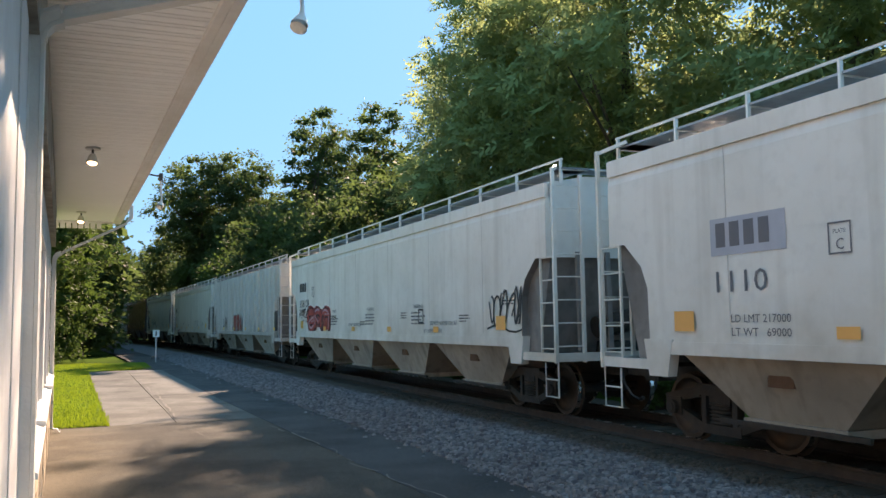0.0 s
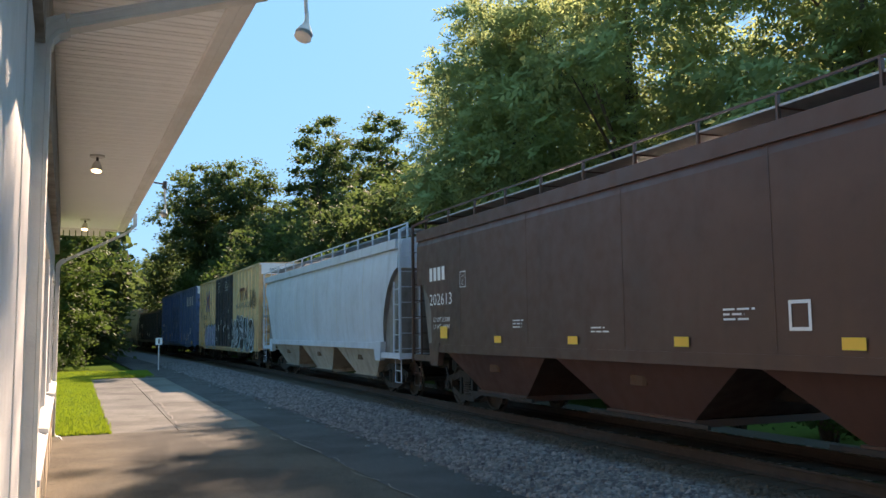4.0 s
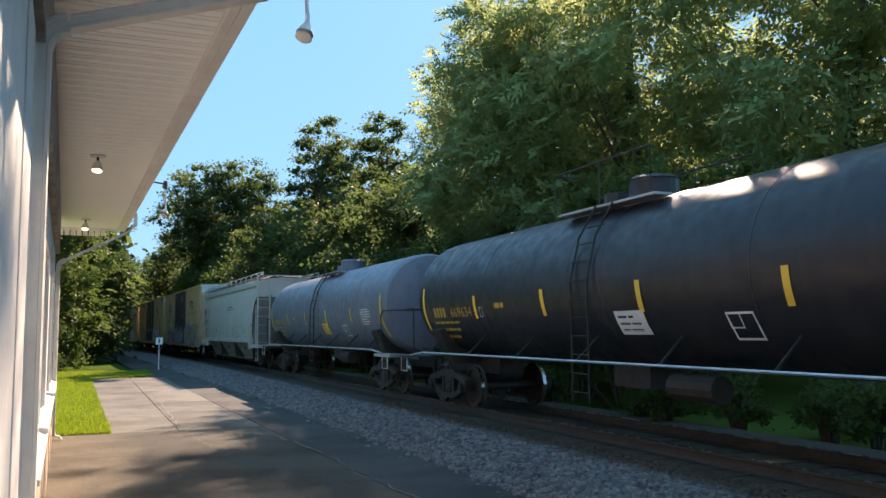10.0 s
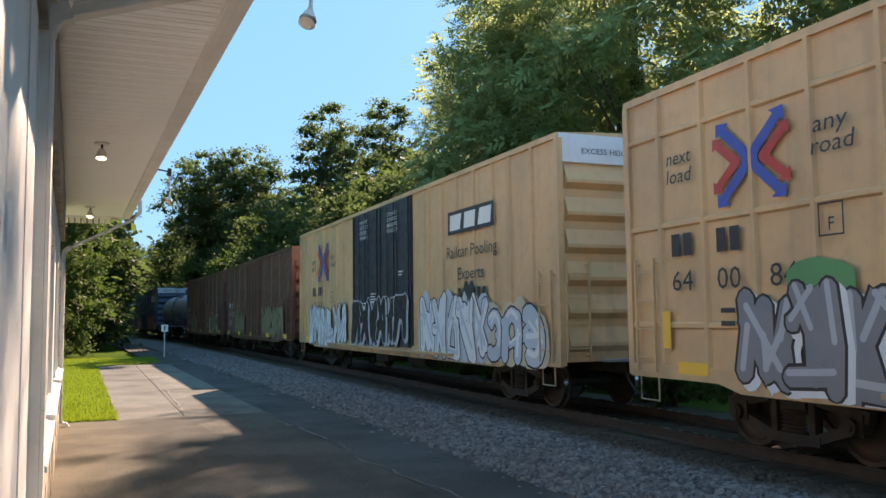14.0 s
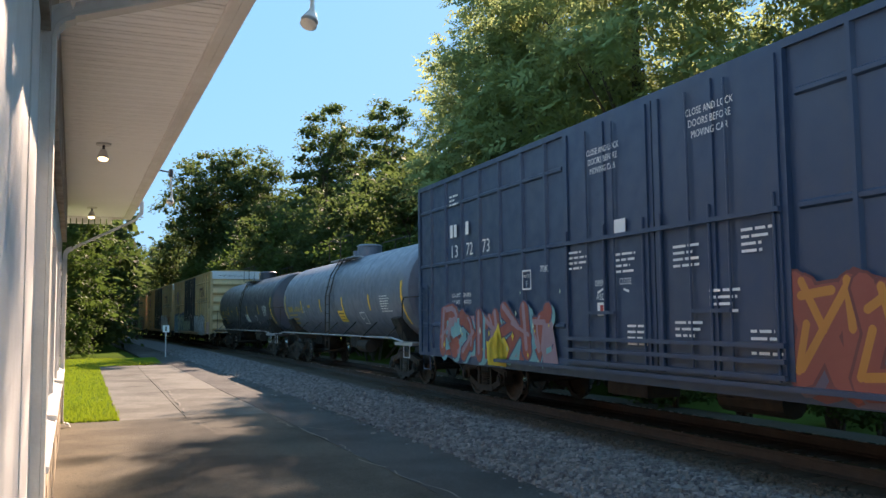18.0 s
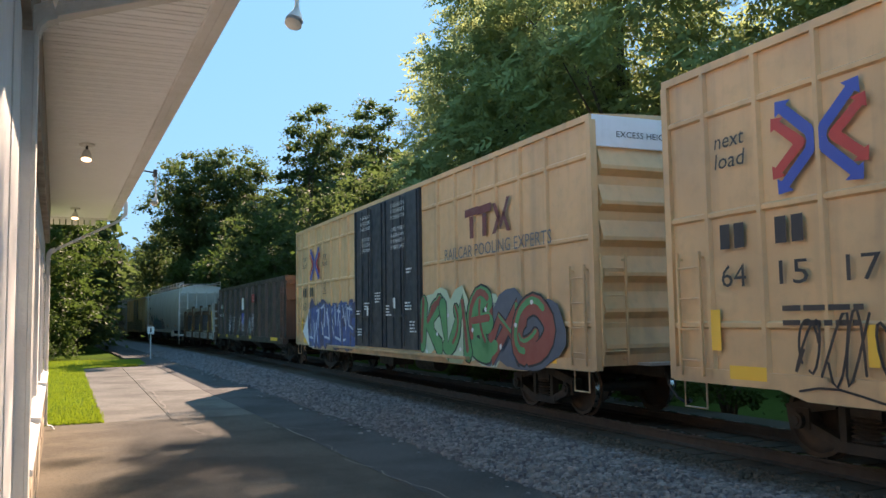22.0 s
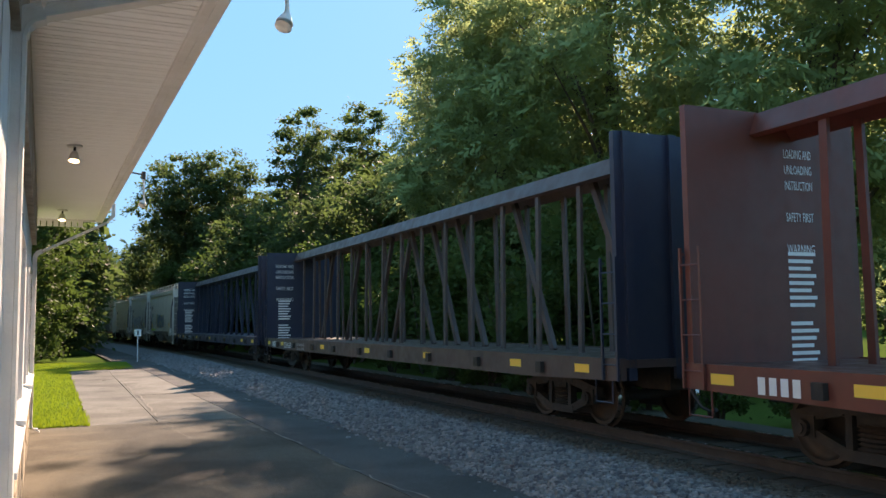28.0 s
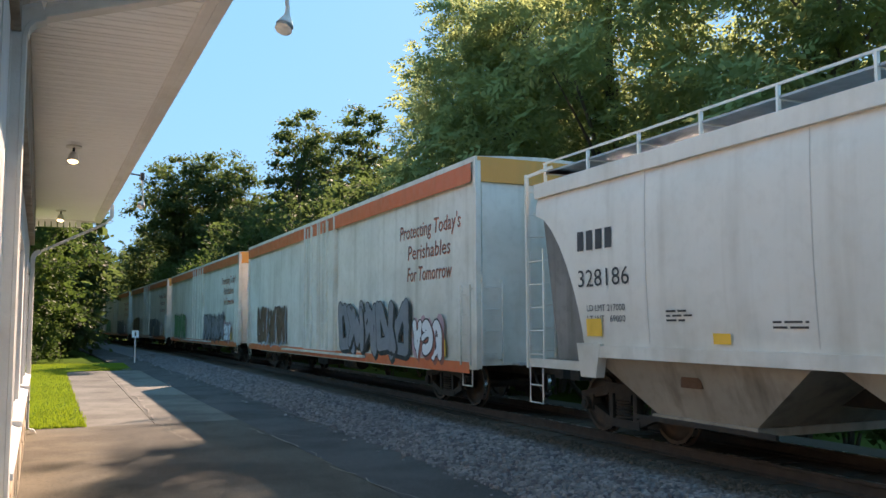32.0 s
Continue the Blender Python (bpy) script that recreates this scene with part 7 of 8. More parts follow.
def build_train():
    L = lambda a, b: b - a
    # white covered hoppers
    c, s = hopper("white covered hopper with dusty bays", 17.2, HOP_WHITE, 4)
    hopper_marks(s, 17.2, "1110", GREY_INK, 3.1, base=2.56, shift=-0.08)
    s.rect(2.55, 2.46, 1.25, 0.46, spray("silver"), "patch", -0.004)
    roll_in(c, -6.2, 11.0)
    c, s = hopper("long white covered hopper with red graffiti", 19.6, HOP_WHITE, 4)
    hopper_marks(s, 19.6, "658158", INK)
    scrawl(s, 3, 1.6, 2.0, 1.3, 0.22, "black", 16)
    graffiti(s, 5, 2.9, 1.44, 2.65, 0.80, 3, "red", "black", "red", "pink", "maroon")
    for u, n in ((6.2, 0.45), (9.77, 0.62), (13.33, 0.62)):
        s.text("WARNING", u, 2.02, 0.10, GREY_INK, n)
        s.lines(u - 0.45, 1.90, 0.95, 4, GREY_INK, 0.035, 0.085)
    s.text("DO NOT HAMMER ON CAR", 8.43, 1.60, 0.10, GREY_INK, 1.5)
    s.text("DO NOT HAMMER ON CAR", 14.8, 1.62, 0.10, GREY_INK, 1.5)
    s.text("VENT CAR WHEN UNLOADING", 14.2, 1.45, 0.09, GREY_INK, 1.1)
    scrawl(s, 8, 17.0, 1.6, 1.4, 0.7, "black", 9, 0.03)
    roll_in(c, 12.35, 31.95)
    c, s = hopper("light grey ribbed covered hopper with graffiti", 16.6, HOP_GREY, 3, ribs=19, chord=False)
    for i in range(6):
        s.rect(0.6 + i * 3.0, 1.32, 0.3, 0.24, REFLECT_Y, "reflector", 0.08)
    graffiti(Side(c, 16.6, -HW - 0.06), 9, 6.4, 1.35, 2.3, 0.85, 4, "red", "brown")
    scrawl(Side(c, 16.6, -HW - 0.06), 12, 3.6, 1.5, 1.2, 0.6, "black", 8)
    roll_in(c, 33.4, 50.0)
    c, s = hopper("white covered hopper with dusty bays", 17.3, HOP_WHITE, 3)
    hopper_marks(s, 17.3, "57113", INK, 1.6, REFLECT_Y, base=2.62, shift=0.08)
    scrawl(Side(c, 17.3, -HW - 0.006, low=1.2), 19, 2.5, 1.23, 1.4, 0.19, "red", 16, 0.016)
    roll_in(c, 51.0, 68.3)
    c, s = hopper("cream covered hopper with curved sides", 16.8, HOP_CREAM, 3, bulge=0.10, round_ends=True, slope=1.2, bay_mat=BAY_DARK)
    hopper_marks(s, 16.8, "101089", INK, 1.5)
    scrawl(s, 21, 3.65, 1.7, 1.0, 0.6, "teal", 10)
    scrawl(s, 22, 4.6, 1.65, 0.8, 0.6, "black", 7)
    scrawl(s, 23, 5.4, 1.7, 1.6, 0.4, "black", 9)
    roll_in(c, 69.7, 86.5)
    c, s = hopper("dark brown covered hopper", 17.6, HOP_DARK, 3, bay_mat=HOP_DARK)
    hopper_marks(s, 17.6, "202613", CHALK, 1.6, REFLECT_Y)
    roll_in(c, 87.3, 104.9)
    c, s = hopper("pale blue-grey covered hopper", 17.2, HOP_BLUE, 3, bulge=0.10, round_ends=True, slope=1.2)
    roll_in(c, 105.8, 123.0)
    # ochre boxcar and blue boxcar
    c, s = boxcar("ochre boxcar with black doors and large black graffiti", 18.5, TTX_YELLOW, DOOR_BLACK, end_top=END_WHITE)
    pool_marks(s, 18.5, ("667", "36"))
    end_words(c, 18.5, 4.84)
    o = Side(c, 18.5, -HW - 0.005)
    graffiti(o, 31, 2.9, 0.85, 4.0, 1.3, 5, "lilac", "black", "sky", "ice", "teal")
    graffiti(o, 32, 11.75, 0.8, 5.6, 1.6, 5, "black", "white", "slate", "silver", "teal")
    scrawl(o, 33, 16.6, 2.9, 1.2, 0.8, "black", 9)
    scrawl(o, 34, 0.9, 2.6, 0.5, 0.7, "black", 8)
    roll_in(c, 124.1, 142.6)
    c, s = boxcar("blue boxcar with blue doors and white letters", 18.9, BOX_BLUE, BOX_BLUE, end_top=END_WHITE, roof_mat=BOX_BLUE, ladder_mat=BOX_BLUE)
    end_words(c, 18.9, 4.84)
    s = Side(c, 18.9, s.x - 0.047)
    for i in range(4):
        s.bars(1, 15.05 + i * 0.82, 3.58, 0.62, CHALK)
    s.bars(2, 1.15, 2.22, 0.26, CHALK, 0.2)
    s.bars(2, 1.99, 2.24, 0.26, CHALK, 0.2)
    s.text("155", 1.24, 1.74, 0.24, CHALK, 0.5)
    s.text("57", 2.0, 1.76, 0.24, CHALK, 0.34)
    s.lines(0.95, 1.42, 0.6, 2, CHALK, 0.05, 0.11)
    s.polys([(k, k, blob(random.Random(1), 2.97, 2.10, r, r, 20, 0.0)) for k, r in ((0, 0.2), (1, 0.175))], [CHALK, BOX_BLUE], "roundel", "white ring mark")
    s.text("F", 2.97, 2.0, 0.09, CHALK)
    s.lines(2.87, 2.14, 0.2, 2, CHALK, 0.025, 0.05)
    s.text("60K", 6.5, 1.16, 0.11, CHALK, 0.28)
    s.rect(1.0, 0.92, 0.42, 0.14, REFLECT_Y, "placard", 0.012)
    part("tool_box", Shape().box(-HW - 0.03, -HW + 0.055, 9.45 - 4.25, 9.45 - 4.0, 1.55, 1.75), BOX_BLUE, c)
    part("route_board", Shape().box(-HW - 0.005, -HW + 0.055, 9.45 - 4.5, 9.45 - 3.5, 0.98, 1.5), BOX_BLUE, c)
    for u, w, n in ((0.62, 1.28, 0.75), (3.34, 1.18, 0.45), (6.0, 1.08, 0.6), (12.3, 1.1, 0.6), (15.2, 1.1, 0.6)):
        s.rect(u, w, 0.12, n, REFLECT_Y, "reflector", 0.012)
    for u, w in ((7.2, 3.6), (8.6, 3.6), (13.6, 1.6), (15.6, 1.6), (16.5, 2.0), (14.5, 1.3)):
        s.lines(u, w, 0.6, 5, CHALK, 0.04, 0.09)
    d = Side(c, 18.9, -HW - 0.058)
    for u, w in ((7.3, 1.75), (8.2, 2.2), (9.9, 2.4), (10.8, 1.9)):
        d.lines(u, w, 0.5, 4, CHALK, 0.035, 0.08)
    for y in (-2.2, -1.1, -0.25, 0.25, 1.1, 2.2):
        part("door_pipe", Shape().tube([(-HW - 0.075, y, 0.95), (-HW - 0.075, y, 4.5)], 0.022, 6), BOX_BLUE, c)
    for z in (1.05, 2.6, 3.6):
        part("door_bar", Shape().beam((-HW - 0.085, -2.4, z), (-HW - 0.085, 2.4, z), 0.05, 0.06), BOX_BLUE, c)
    s.rect(17.2, 0.95, 0.6, 0.2, REFLECT_Y, "placard", 0.012)
    roll_in(c, 144.4, 163.3)
    # open hopper, rusty hopper, tanks
    c, s = gondola("dark grey-brown ribbed open hopper car", 16.2, GOND_DARK, top=3.72, sill=1.05)
    o = Side(c, 16.2, -HW - 0.05)
    for i in range(7):
        o.bars(1, 15.05, 1.45 + i * 0.29, 0.22, ORANGE_INK)
    o.bars(2, 2.35, 2.28, 0.34, CHALK, 0.2)
    o.bars(2, 3.2, 2.3, 0.34, CHALK, 0.2)
    o.text("3212", 3.25, 1.93, 0.26, ORANGE_INK, 0.85)
    o.text("231 200 LB", 3.3, 1.58, 0.1, ORANGE_INK, 0.8)
    o.text("54 400 LB", 3.3, 1.42, 0.1, ORANGE_INK, 0.8)
    o.rect(0.6, 1.2, 0.12, 0.9, REFLECT_O, "reflector")
    scrawl(o, 41, 0.75, 1.3, 0.7, 0.45, "white", 5)
    o.outline(13.4, 1.3, 0.5, 0.5, CHALK)
    for u in (7.4, 9.2):
        scrawl(o, int(u * 10), u, 1.4, 0.7, 0.45, "white", 5)
    roll_in(c, 164.9, 181.1)
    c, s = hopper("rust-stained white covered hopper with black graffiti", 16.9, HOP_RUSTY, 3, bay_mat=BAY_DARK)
    graffiti(s, 51, 3.3, 1.95, 4.6, 1.5, 6, "ice", "black", None, None, "slate")
    graffiti(s, 52, 7.9, 2.2, 2.3, 1.15, 4, "ice", "black", None, None, "slate")
    scrawl(s, 53, 0.5, 2.5, 1.5, 1.3, "black", 12)
    s.outline(13.6, 1.6, 0.3, 0.34, INK, 0.04)
    s.text("EMPTY", 13.9, 2.35, 0.1, INK)
    roll_in(c, 182.7, 199.6)
    for lab, body, num, f, r in (("black tank car with yellow stripes", TANK_BLACK, "665444", 200.4, 216.9), ("black tank car with yellow lettering", TANK_BLACK, "669634", 217.6, 234.4), ("blue-grey tank car with yellow stripes", TANK_BLUE, "662431", 235.2, 251.9)):
        c, s = tank_car(lab, r - f, body, number=num)
        roll_in(c, f, r)
    c, s = hopper("light grey covered hopper with curved ends", 16.9, HOP_GREY, 3, bulge=0.08, round_ends=True, slope=1.2, bay_mat=BAY_DARK)
    hopper_marks(s, 16.9, "319444", INK, 1.2, REFLECT_Y)
    s.text("EXTERIOR", 10.6, 2.9, 0.09, INK, 0.8)
    s.lines(8.9, 3.0, 1.6, 2, INK, 0.05, 0.13)
    roll_in(c, 252.9, 269.8)
    # three ochre boxcars
    c, s = boxcar("ochre boxcar with black doors and pink graffiti", 18.9, TTX_YELLOW, DOOR_BLACK, end_top=END_WHITE)
    pool_marks(s, 18.9, ("668", "212"))
    end_words(c, 18.9, 4.84)
    o = Side(c, 18.9, -HW - 0.005)
    murals = (  # big flat letters in slabs of colour, spread over the side sheets
        ("mauve", [(2.47, 1.95), (4.21, 1.95), (4.30, 0.87), (2.47, 0.74)]),
        ("plum", [(2.85, 1.84), (3.21, 1.85), (3.23, 1.57), (2.87, 1.55)]),
        ("cream", [(2.84, 1.54), (3.21, 1.56), (3.40, 1.39), (2.78, 1.39)]),
        ("lilac", [(2.72, 1.39), (3.49, 1.38), (3.49, 1.24), (2.75, 1.24)]),
        ("plum", [(3.03, 1.25), (3.46, 1.27), (3.49, 0.93), (3.15, 0.91)]),
        ("purple", [(3.40, 1.81), (3.77, 1.81), (3.77, 1.62), (3.40, 1.61)]),
        ("plum", [(4.02, 1.81), (4.24, 1.81), (4.24, 1.63), (4.02, 1.62)]),
        ("pink", [(3.72, 1.58), (4.02, 1.60), (4.00, 1.18), (3.75, 1.12)]),
        ("cream", [(3.87, 1.11), (4.27, 1.22), (4.30, 0.99), (3.77, 0.95)]),
        ("lilac", [(2.53, 0.81), (2.47, 1.10), (2.69, 0.87), (3.65, 0.88), (3.65, 0.77), (2.53, 0.74)]),
        ("mauve", [(4.36, 2.12), (5.74, 2.27), (7.04, 2.25), (7.04, 0.74), (4.39, 0.74)]),
        ("cream", [(4.66, 2.18), (5.74, 2.20), (6.29, 2.18), (6.09, 1.98), (4.89, 1.94), (4.76, 1.65)]),
        ("lilac", [(4.76, 1.65), (4.89, 1.94), (6.09, 1.98), (5.99, 1.73), (5.33, 1.69)]),
        ("plum", [(4.71, 1.61), (5.08, 1.65), (5.08, 1.20), (4.91, 0.87), (4.74, 1.40)]),
        ("plum", [(5.41, 1.73), (5.89, 1.75), (5.89, 1.20), (5.59, 1.20)]),
        ("cream", [(5.08, 1.53), (5.26, 1.53), (5.36, 0.95), (5.06, 0.99)]),
        ("pink", [(4.44, 2.06), (4.61, 2.12), (4.74, 0.99), (4.49, 0.87)]),
        ("white", [(4.36, 2.29), (5.74, 2.31), (5.74, 2.23), (4.66, 2.18), (4.39, 2.18)]),
        ("purple", [(6.09, 1.98), (6.49, 2.02), (6.63, 0.95), (6.24, 0.87)]),
        ("cream", [(6.59, 2.06), (6.99, 2.06), (6.99, 1.53), (6.66, 1.53)]),
        ("lilac", [(4.39, 0.74), (4.69, 0.99), (5.38, 0.95), (5.08, 0.74)]),
    )
    for k, (tint, shape) in enumerate(murals):
        o.polys([(1 + 0.7 * k, 0, shape)], [spray(tint)], "graffiti", "slab-lettered graffiti in %s spray paint" % tint)
    for tint, u, w, a, b in (("sky", 0.03, 1.0, 0.78, 0.95), ("ice", 0.12, 0.86, 0.62, 0.62), ("white", 0.80, 1.1, 0.16, 1.0), ("sky", 0.80, 1.55, 0.16, 0.2), ("blue_haze", 0.80, 1.2, 0.16, 0.14), ("blue", 0.2, 1.32, 0.3, 0.17), ("steel", 0.2, 1.12, 0.3, 0.05), ("steel", 0.2, 1.02, 0.3, 0.05), ("blue", 0.62, 0.82, 0.42, 0.16)):
        o.rect(u, w, a, b, spray(tint), "graffiti", 0.002 + 0.001 * len(tint))
    scrawl(o, 68, 0.15, 1.68, 0.5, 0.22, "black", 9)
    scrawl(o, 69, 6.0, 2.35, 0.9, 0.4, "black", 11)
    graffiti(Side(c, 18.9, -HW - 0.068), 63, 7.1, 0.98, 4.7, 1.0, 7, "silver", "black", None, None, "blue", "wild")
    graffiti(o, 64, 11.9, 0.78, 6.8, 1.4, 7, "mauve", "plum", "sky", "cream", "white", "wild")
    graffiti(o, 67, 12.0, 0.80, 6.7, 0.8, 7, "mauve", "plum", None, "cream", "white", "block")
    scrawl(o, 65, 5.6, 2.6, 1.0, 0.8, "black", 9)
    roll_in(c, 271.1, 290.0)
    c, s = boxcar("ochre boxcar with panelled sides and grey graffiti", 18.9, TTX_YELLOW, DOOR_BLACK, grid=True, end_top=END_WHITE)
    pool_marks(s, 18.9, ("64", "00", "84"), words=False, at=1.27)
    end_words(c, 18.9, 4.84)
    o = Side(c, 18.9, -HW - 0.002)
    for gu, gw in ((3.6, 2.0), (6.6, 1.9), (12.45, 1.95)):
        o.polys([(0, 0, blob(random.Random(int(gu * 10)), gu, gw, 0.42, 0.36))], [spray("green")], "paint_cloud")
    graffiti(o, 71, 2.35, 0.8, 4.6, 1.25, 6, "steel", "black", None, "silver", "white", "wild")
    graffiti(o, 72, 12.0, 0.8, 4.5, 1.3, 5, "white", "black", "white", "silver", "maroon")
    for pu in (8.5, 9.2, 10.4):
        Side(c, 18.9, -HW - 0.03).rect(pu, 1.9, 0.2, 0.22, CHALK, "sticker")
    Side(c, 18.9, -HW - 0.03).rect(10.05, 1.75, 0.18, 0.2, spray("orange"), "sticker")
    Side(c, 18.9, -HW - 0.03).rect(8.1, 1.75, 0.16, 0.18, spray("orange"), "sticker")
    roll_in(c, 291.4, 310.3)
    c, s = boxcar("ochre boxcar with black doors and white graffiti", 19.1, TTX_YELLOW, DOOR_BLACK, end_top=END_WHITE)
    pool_marks(s, 19.1, ("660", "018"), second="block")
    end_words(c, 19.1, 4.84)
    o = Side(c, 19.1, -HW - 0.005)
    graffiti(o, 81, 1.7, 0.8, 4.6, 1.3, 6, "white", "black", None, "silver", None, "wild")
    graffiti(Side(c, 19.1, -HW - 0.068), 82, 7.2, 0.98, 4.6, 1.3, 6, "black", "silver", None, None, "silver", "wild")
    graffiti(o, 83, 12.7, 0.78, 3.6, 1.45, 5, "white", "black", "ice", "ice", "silver", "wild")
    graffiti(o, 84, 16.2, 0.78, 2.3, 1.1, 3, "ice", "black", "cream", "white", None)
    o.polys([(7, 0, [(15.2, 2.3), (15.48, 2.0), (15.76, 2.3), (15.68, 2.46), (15.55, 2.44), (15.48, 2.36), (15.41, 2.44), (15.28, 2.46)])], [INK], "graffiti")
    roll_in(c, 312.3, 331.4)
    for k, (f, r) in enumerate(((332.7, 348.4), (349.7, 365.4))):
        c, s = boxcar("oxide brown boxcar with faded graffiti", 15.7, BOX_BROWN, BOX_BROWN, eave=4.55, ribs=4, door_half=1.55, roof_mat=BOX_BROWN, ladder_mat=BOX_BROWN)
        s = Side(c, 15.7, s.x - 0.047)
        s.bars(2, 1.25, 2.32, 0.26, CHALK, 0.2)
        s.bars(1, 2.05, 2.32, 0.26, CHALK)
        s.text("16", 1.3, 1.88, 0.26, CHALK, 0.36)
        s.text("110", 2.2, 1.88, 0.26, CHALK, 0.52)
        s.lines(1.1, 1.58, 1.0, 2, CHALK, 0.04, 0.14)
        s.outline(3.45, 2.06, 0.32, 0.36, CHALK)
        s.text("C", 3.61, 2.11, 0.14, CHALK)
        o = Side(c, 15.7, -HW - 0.005)
        if k:
            graffiti(o, 91, 2.6, 0.85, 4.6, 1.2, 6, "olive", "brown", "brick", "murk", "mauve", "block")
            graffiti(o, 92, 9.4, 0.9, 4.6, 1.2, 5, "olive", "brown", "brick", "cream", "brown", "block")
        else:
            graffiti(o, 93, 3.0, 1.0, 2.6, 1.0, 5, "olive", "brown", None, None, "brown", "wild")
            graffiti(o, 94, 10.0, 0.95, 4.2, 1.3, 5, "olive", "brown", None, None, "brown", "wild")
        for u in (0.7, 3.9, 7.0, 11.0, 14.4):
            o.rect(u, 0.92, 0.6, 0.18, REFLECT_Y, "reflector", 0.012)
        roll_in(c, f, r)
    c, s = tank_car("blue-grey tank car with yellow stripes", 17.2, TANK_BLUE, number="641096", stripes=8)
    roll_in(c, 366.5, 383.7)
    c, s = boxcar("dark blue panelled boxcar with red graffiti", 18.9, BOX_DARK_BLUE, BOX_DARK_BLUE, grid=True, end_top=END_WHITE, roof_mat=BOX_DARK_BLUE, ladder_mat=BOX_DARK_BLUE)
    end_words(c, 18.9, 4.84)
    s = Side(c, 18.9, s.x - 0.047)
    for i in range(4):
        s.bars(1, 15.05 + i * 0.82, 3.50, 0.62, CHALK)
    s.bars(2, 2.2, 3.46, 0.28, CHALK, 0.2)
    s.bars(1, 2.94, 3.46, 0.28, CHALK)
    for i, t in enumerate(("13", "72", "73")):
        s.text(t, 2.24 + i * 0.82, 3.02, 0.28, CHALK, 0.34)
    for i, t in enumerate(("LD LMT   205300", "LT WT     80700")):
        s.text(t, 2.6, 2.15 - i * 0.15, 0.09, CHALK, 1.0)
    s.lines(2.0, 4.35, 0.5, 3, CHALK, 0.04, 0.09)
    s.text("70K", 6.24, 2.49, 0.12, CHALK, 0.28)
    s.outline(5.42, 2.2, 0.34, 0.36, CHALK, 0.03)
    s.text("PLATE", 5.59, 2.42, 0.06, CHALK, 0.22)
    s.text("F", 5.59, 2.25, 0.12, CHALK)
    d = Side(c, 18.9, -HW - 0.058)
    for i, t in enumerate(("CLOSE AND LOCK", "DOORS BEFORE", "MOVING CAR")):
        d.text(t, 8.25, 4.22 - i * 0.15, 0.10, CHALK, (0.9, 0.8, 0.7)[i])
        d.text(t, 10.7, 4.30 - i * 0.15, 0.10, CHALK, (0.9, 0.8, 0.7)[i])
    d.text("OPEN", 8.1, 2.17, 0.10, CHALK, 0.26)
    d.text("CLOSE", 8.78, 2.17, 0.10, CHALK, 0.3)
    d.text("ASD", 8.12, 1.96, 0.10, CHALK, 0.24)
    d.polys([(0, 0, [(8.02, 2.08), (8.18, 2.14), (8.2, 2.11), (8.05, 2.05)]), (0, 0, [(8.74, 2.12), (8.88, 2.08), (8.86, 2.05), (8.72, 2.09)])], [CHALK], "arrow_mark")
    d.rect(8.02, 1.72, 0.2, 0.2, CHALK, "sticker")
    d.rect(8.1, 1.74, 0.09, 0.14, RED_INK, "sticker", 0.002)
    d.rect(8.5, 2.88, 0.32, 0.26, CHALK, "sticker")
    for u, w in ((7.2, 2.72), (8.55, 2.6), (9.9, 2.6), (10.6, 2.0), (11.2, 2.7), (9.9, 1.6), (11.3, 1.5), (8.8, 1.55)):
        d.lines(u, w, 0.55, 4, CHALK, 0.035, 0.085)
    for y in (-2.3, -1.2, -0.2, 0.2, 1.2, 2.3):
        part("door_pipe", Shape().tube([(-HW - 0.075, y, 0.95), (-HW - 0.075, y, 3.1)], 0.022, 6), BOX_DARK_BLUE, c)
    for z in (1.0, 1.18, 1.36, 2.9):
        part("door_bar", Shape().beam((-HW - 0.085, -2.4, z), (-HW - 0.085, 2.4, z), 0.05, 0.06), BOX_DARK_BLUE, c)
    o = Side(c, 18.9, -HW - 0.002)
    graffiti(o, 101, 1.5, 0.82, 5.1, 1.2, 5, "brick", "purple", None, "mauve", "teal", "bubble")
    graffiti(o, 103, 1.7, 0.85, 4.9, 0.9, 6, "brick", "mauve", None, "teal", "purple", "block")
    rn = random.Random(12)
    for k in range(7):
        a = 3.95 + k * 0.11
        o.polys([(14, 0, [(a, 0.78), (a + 0.16, 0.78), (a + 0.24 + rn.uniform(-0.15, 0.2), 1.2 + rn.uniform(-0.1, 0.25)), (a + 0.12 + rn.uniform(-0.1, 0.12), 1.62 - abs(k - 3) * 0.14), (a - 0.06, 1.25)])], [spray("yellow")], "graffiti", "yellow painted crystals")
    for k in range(16):
        q = rn.uniform(0.02, 0.05)
        a, b = rn.uniform(1.4, 6.9), rn.uniform(0.9, 2.2)
        o.polys([(15, 0, [(a - q, b), (a, b - q * 1.8), (a + q, b), (a, b + q * 1.8)])], [spray("yellow" if k % 2 else "mint")], "graffiti")
    graffiti(o, 102, 12.0, 0.8, 5.2, 1.35, 6, "brick", "maroon", "maroon", "orange", "plum", "wild")
    o.rect(17.4, 0.8, 0.7, 0.62, REFLECT_Y, "placard")
    roll_in(c, 385.8, 404.7)
    for lab, body, num, f, r in (("blue-grey tank car with yellow stripes", TANK_BLUE, "640684", 405.3, 421.9), ("dark grey tank car with yellow stripes", TANK_GREY, "671730", 422.5, 439.2)):
        c, s = tank_car(lab, r - f, body, number=num)
        roll_in(c, f, r)
    # three panelled ochre boxcars
    specs = ((440.7, "ochre panelled boxcar with pale green graffiti", ("67", "24", "62"), 111), (461.3, "ochre panelled boxcar with white and red graffiti", ("64", "15", "17"), 112), (482.2, "ochre panelled boxcar with blue and green graffiti", ("63", "90", "41"), 113))
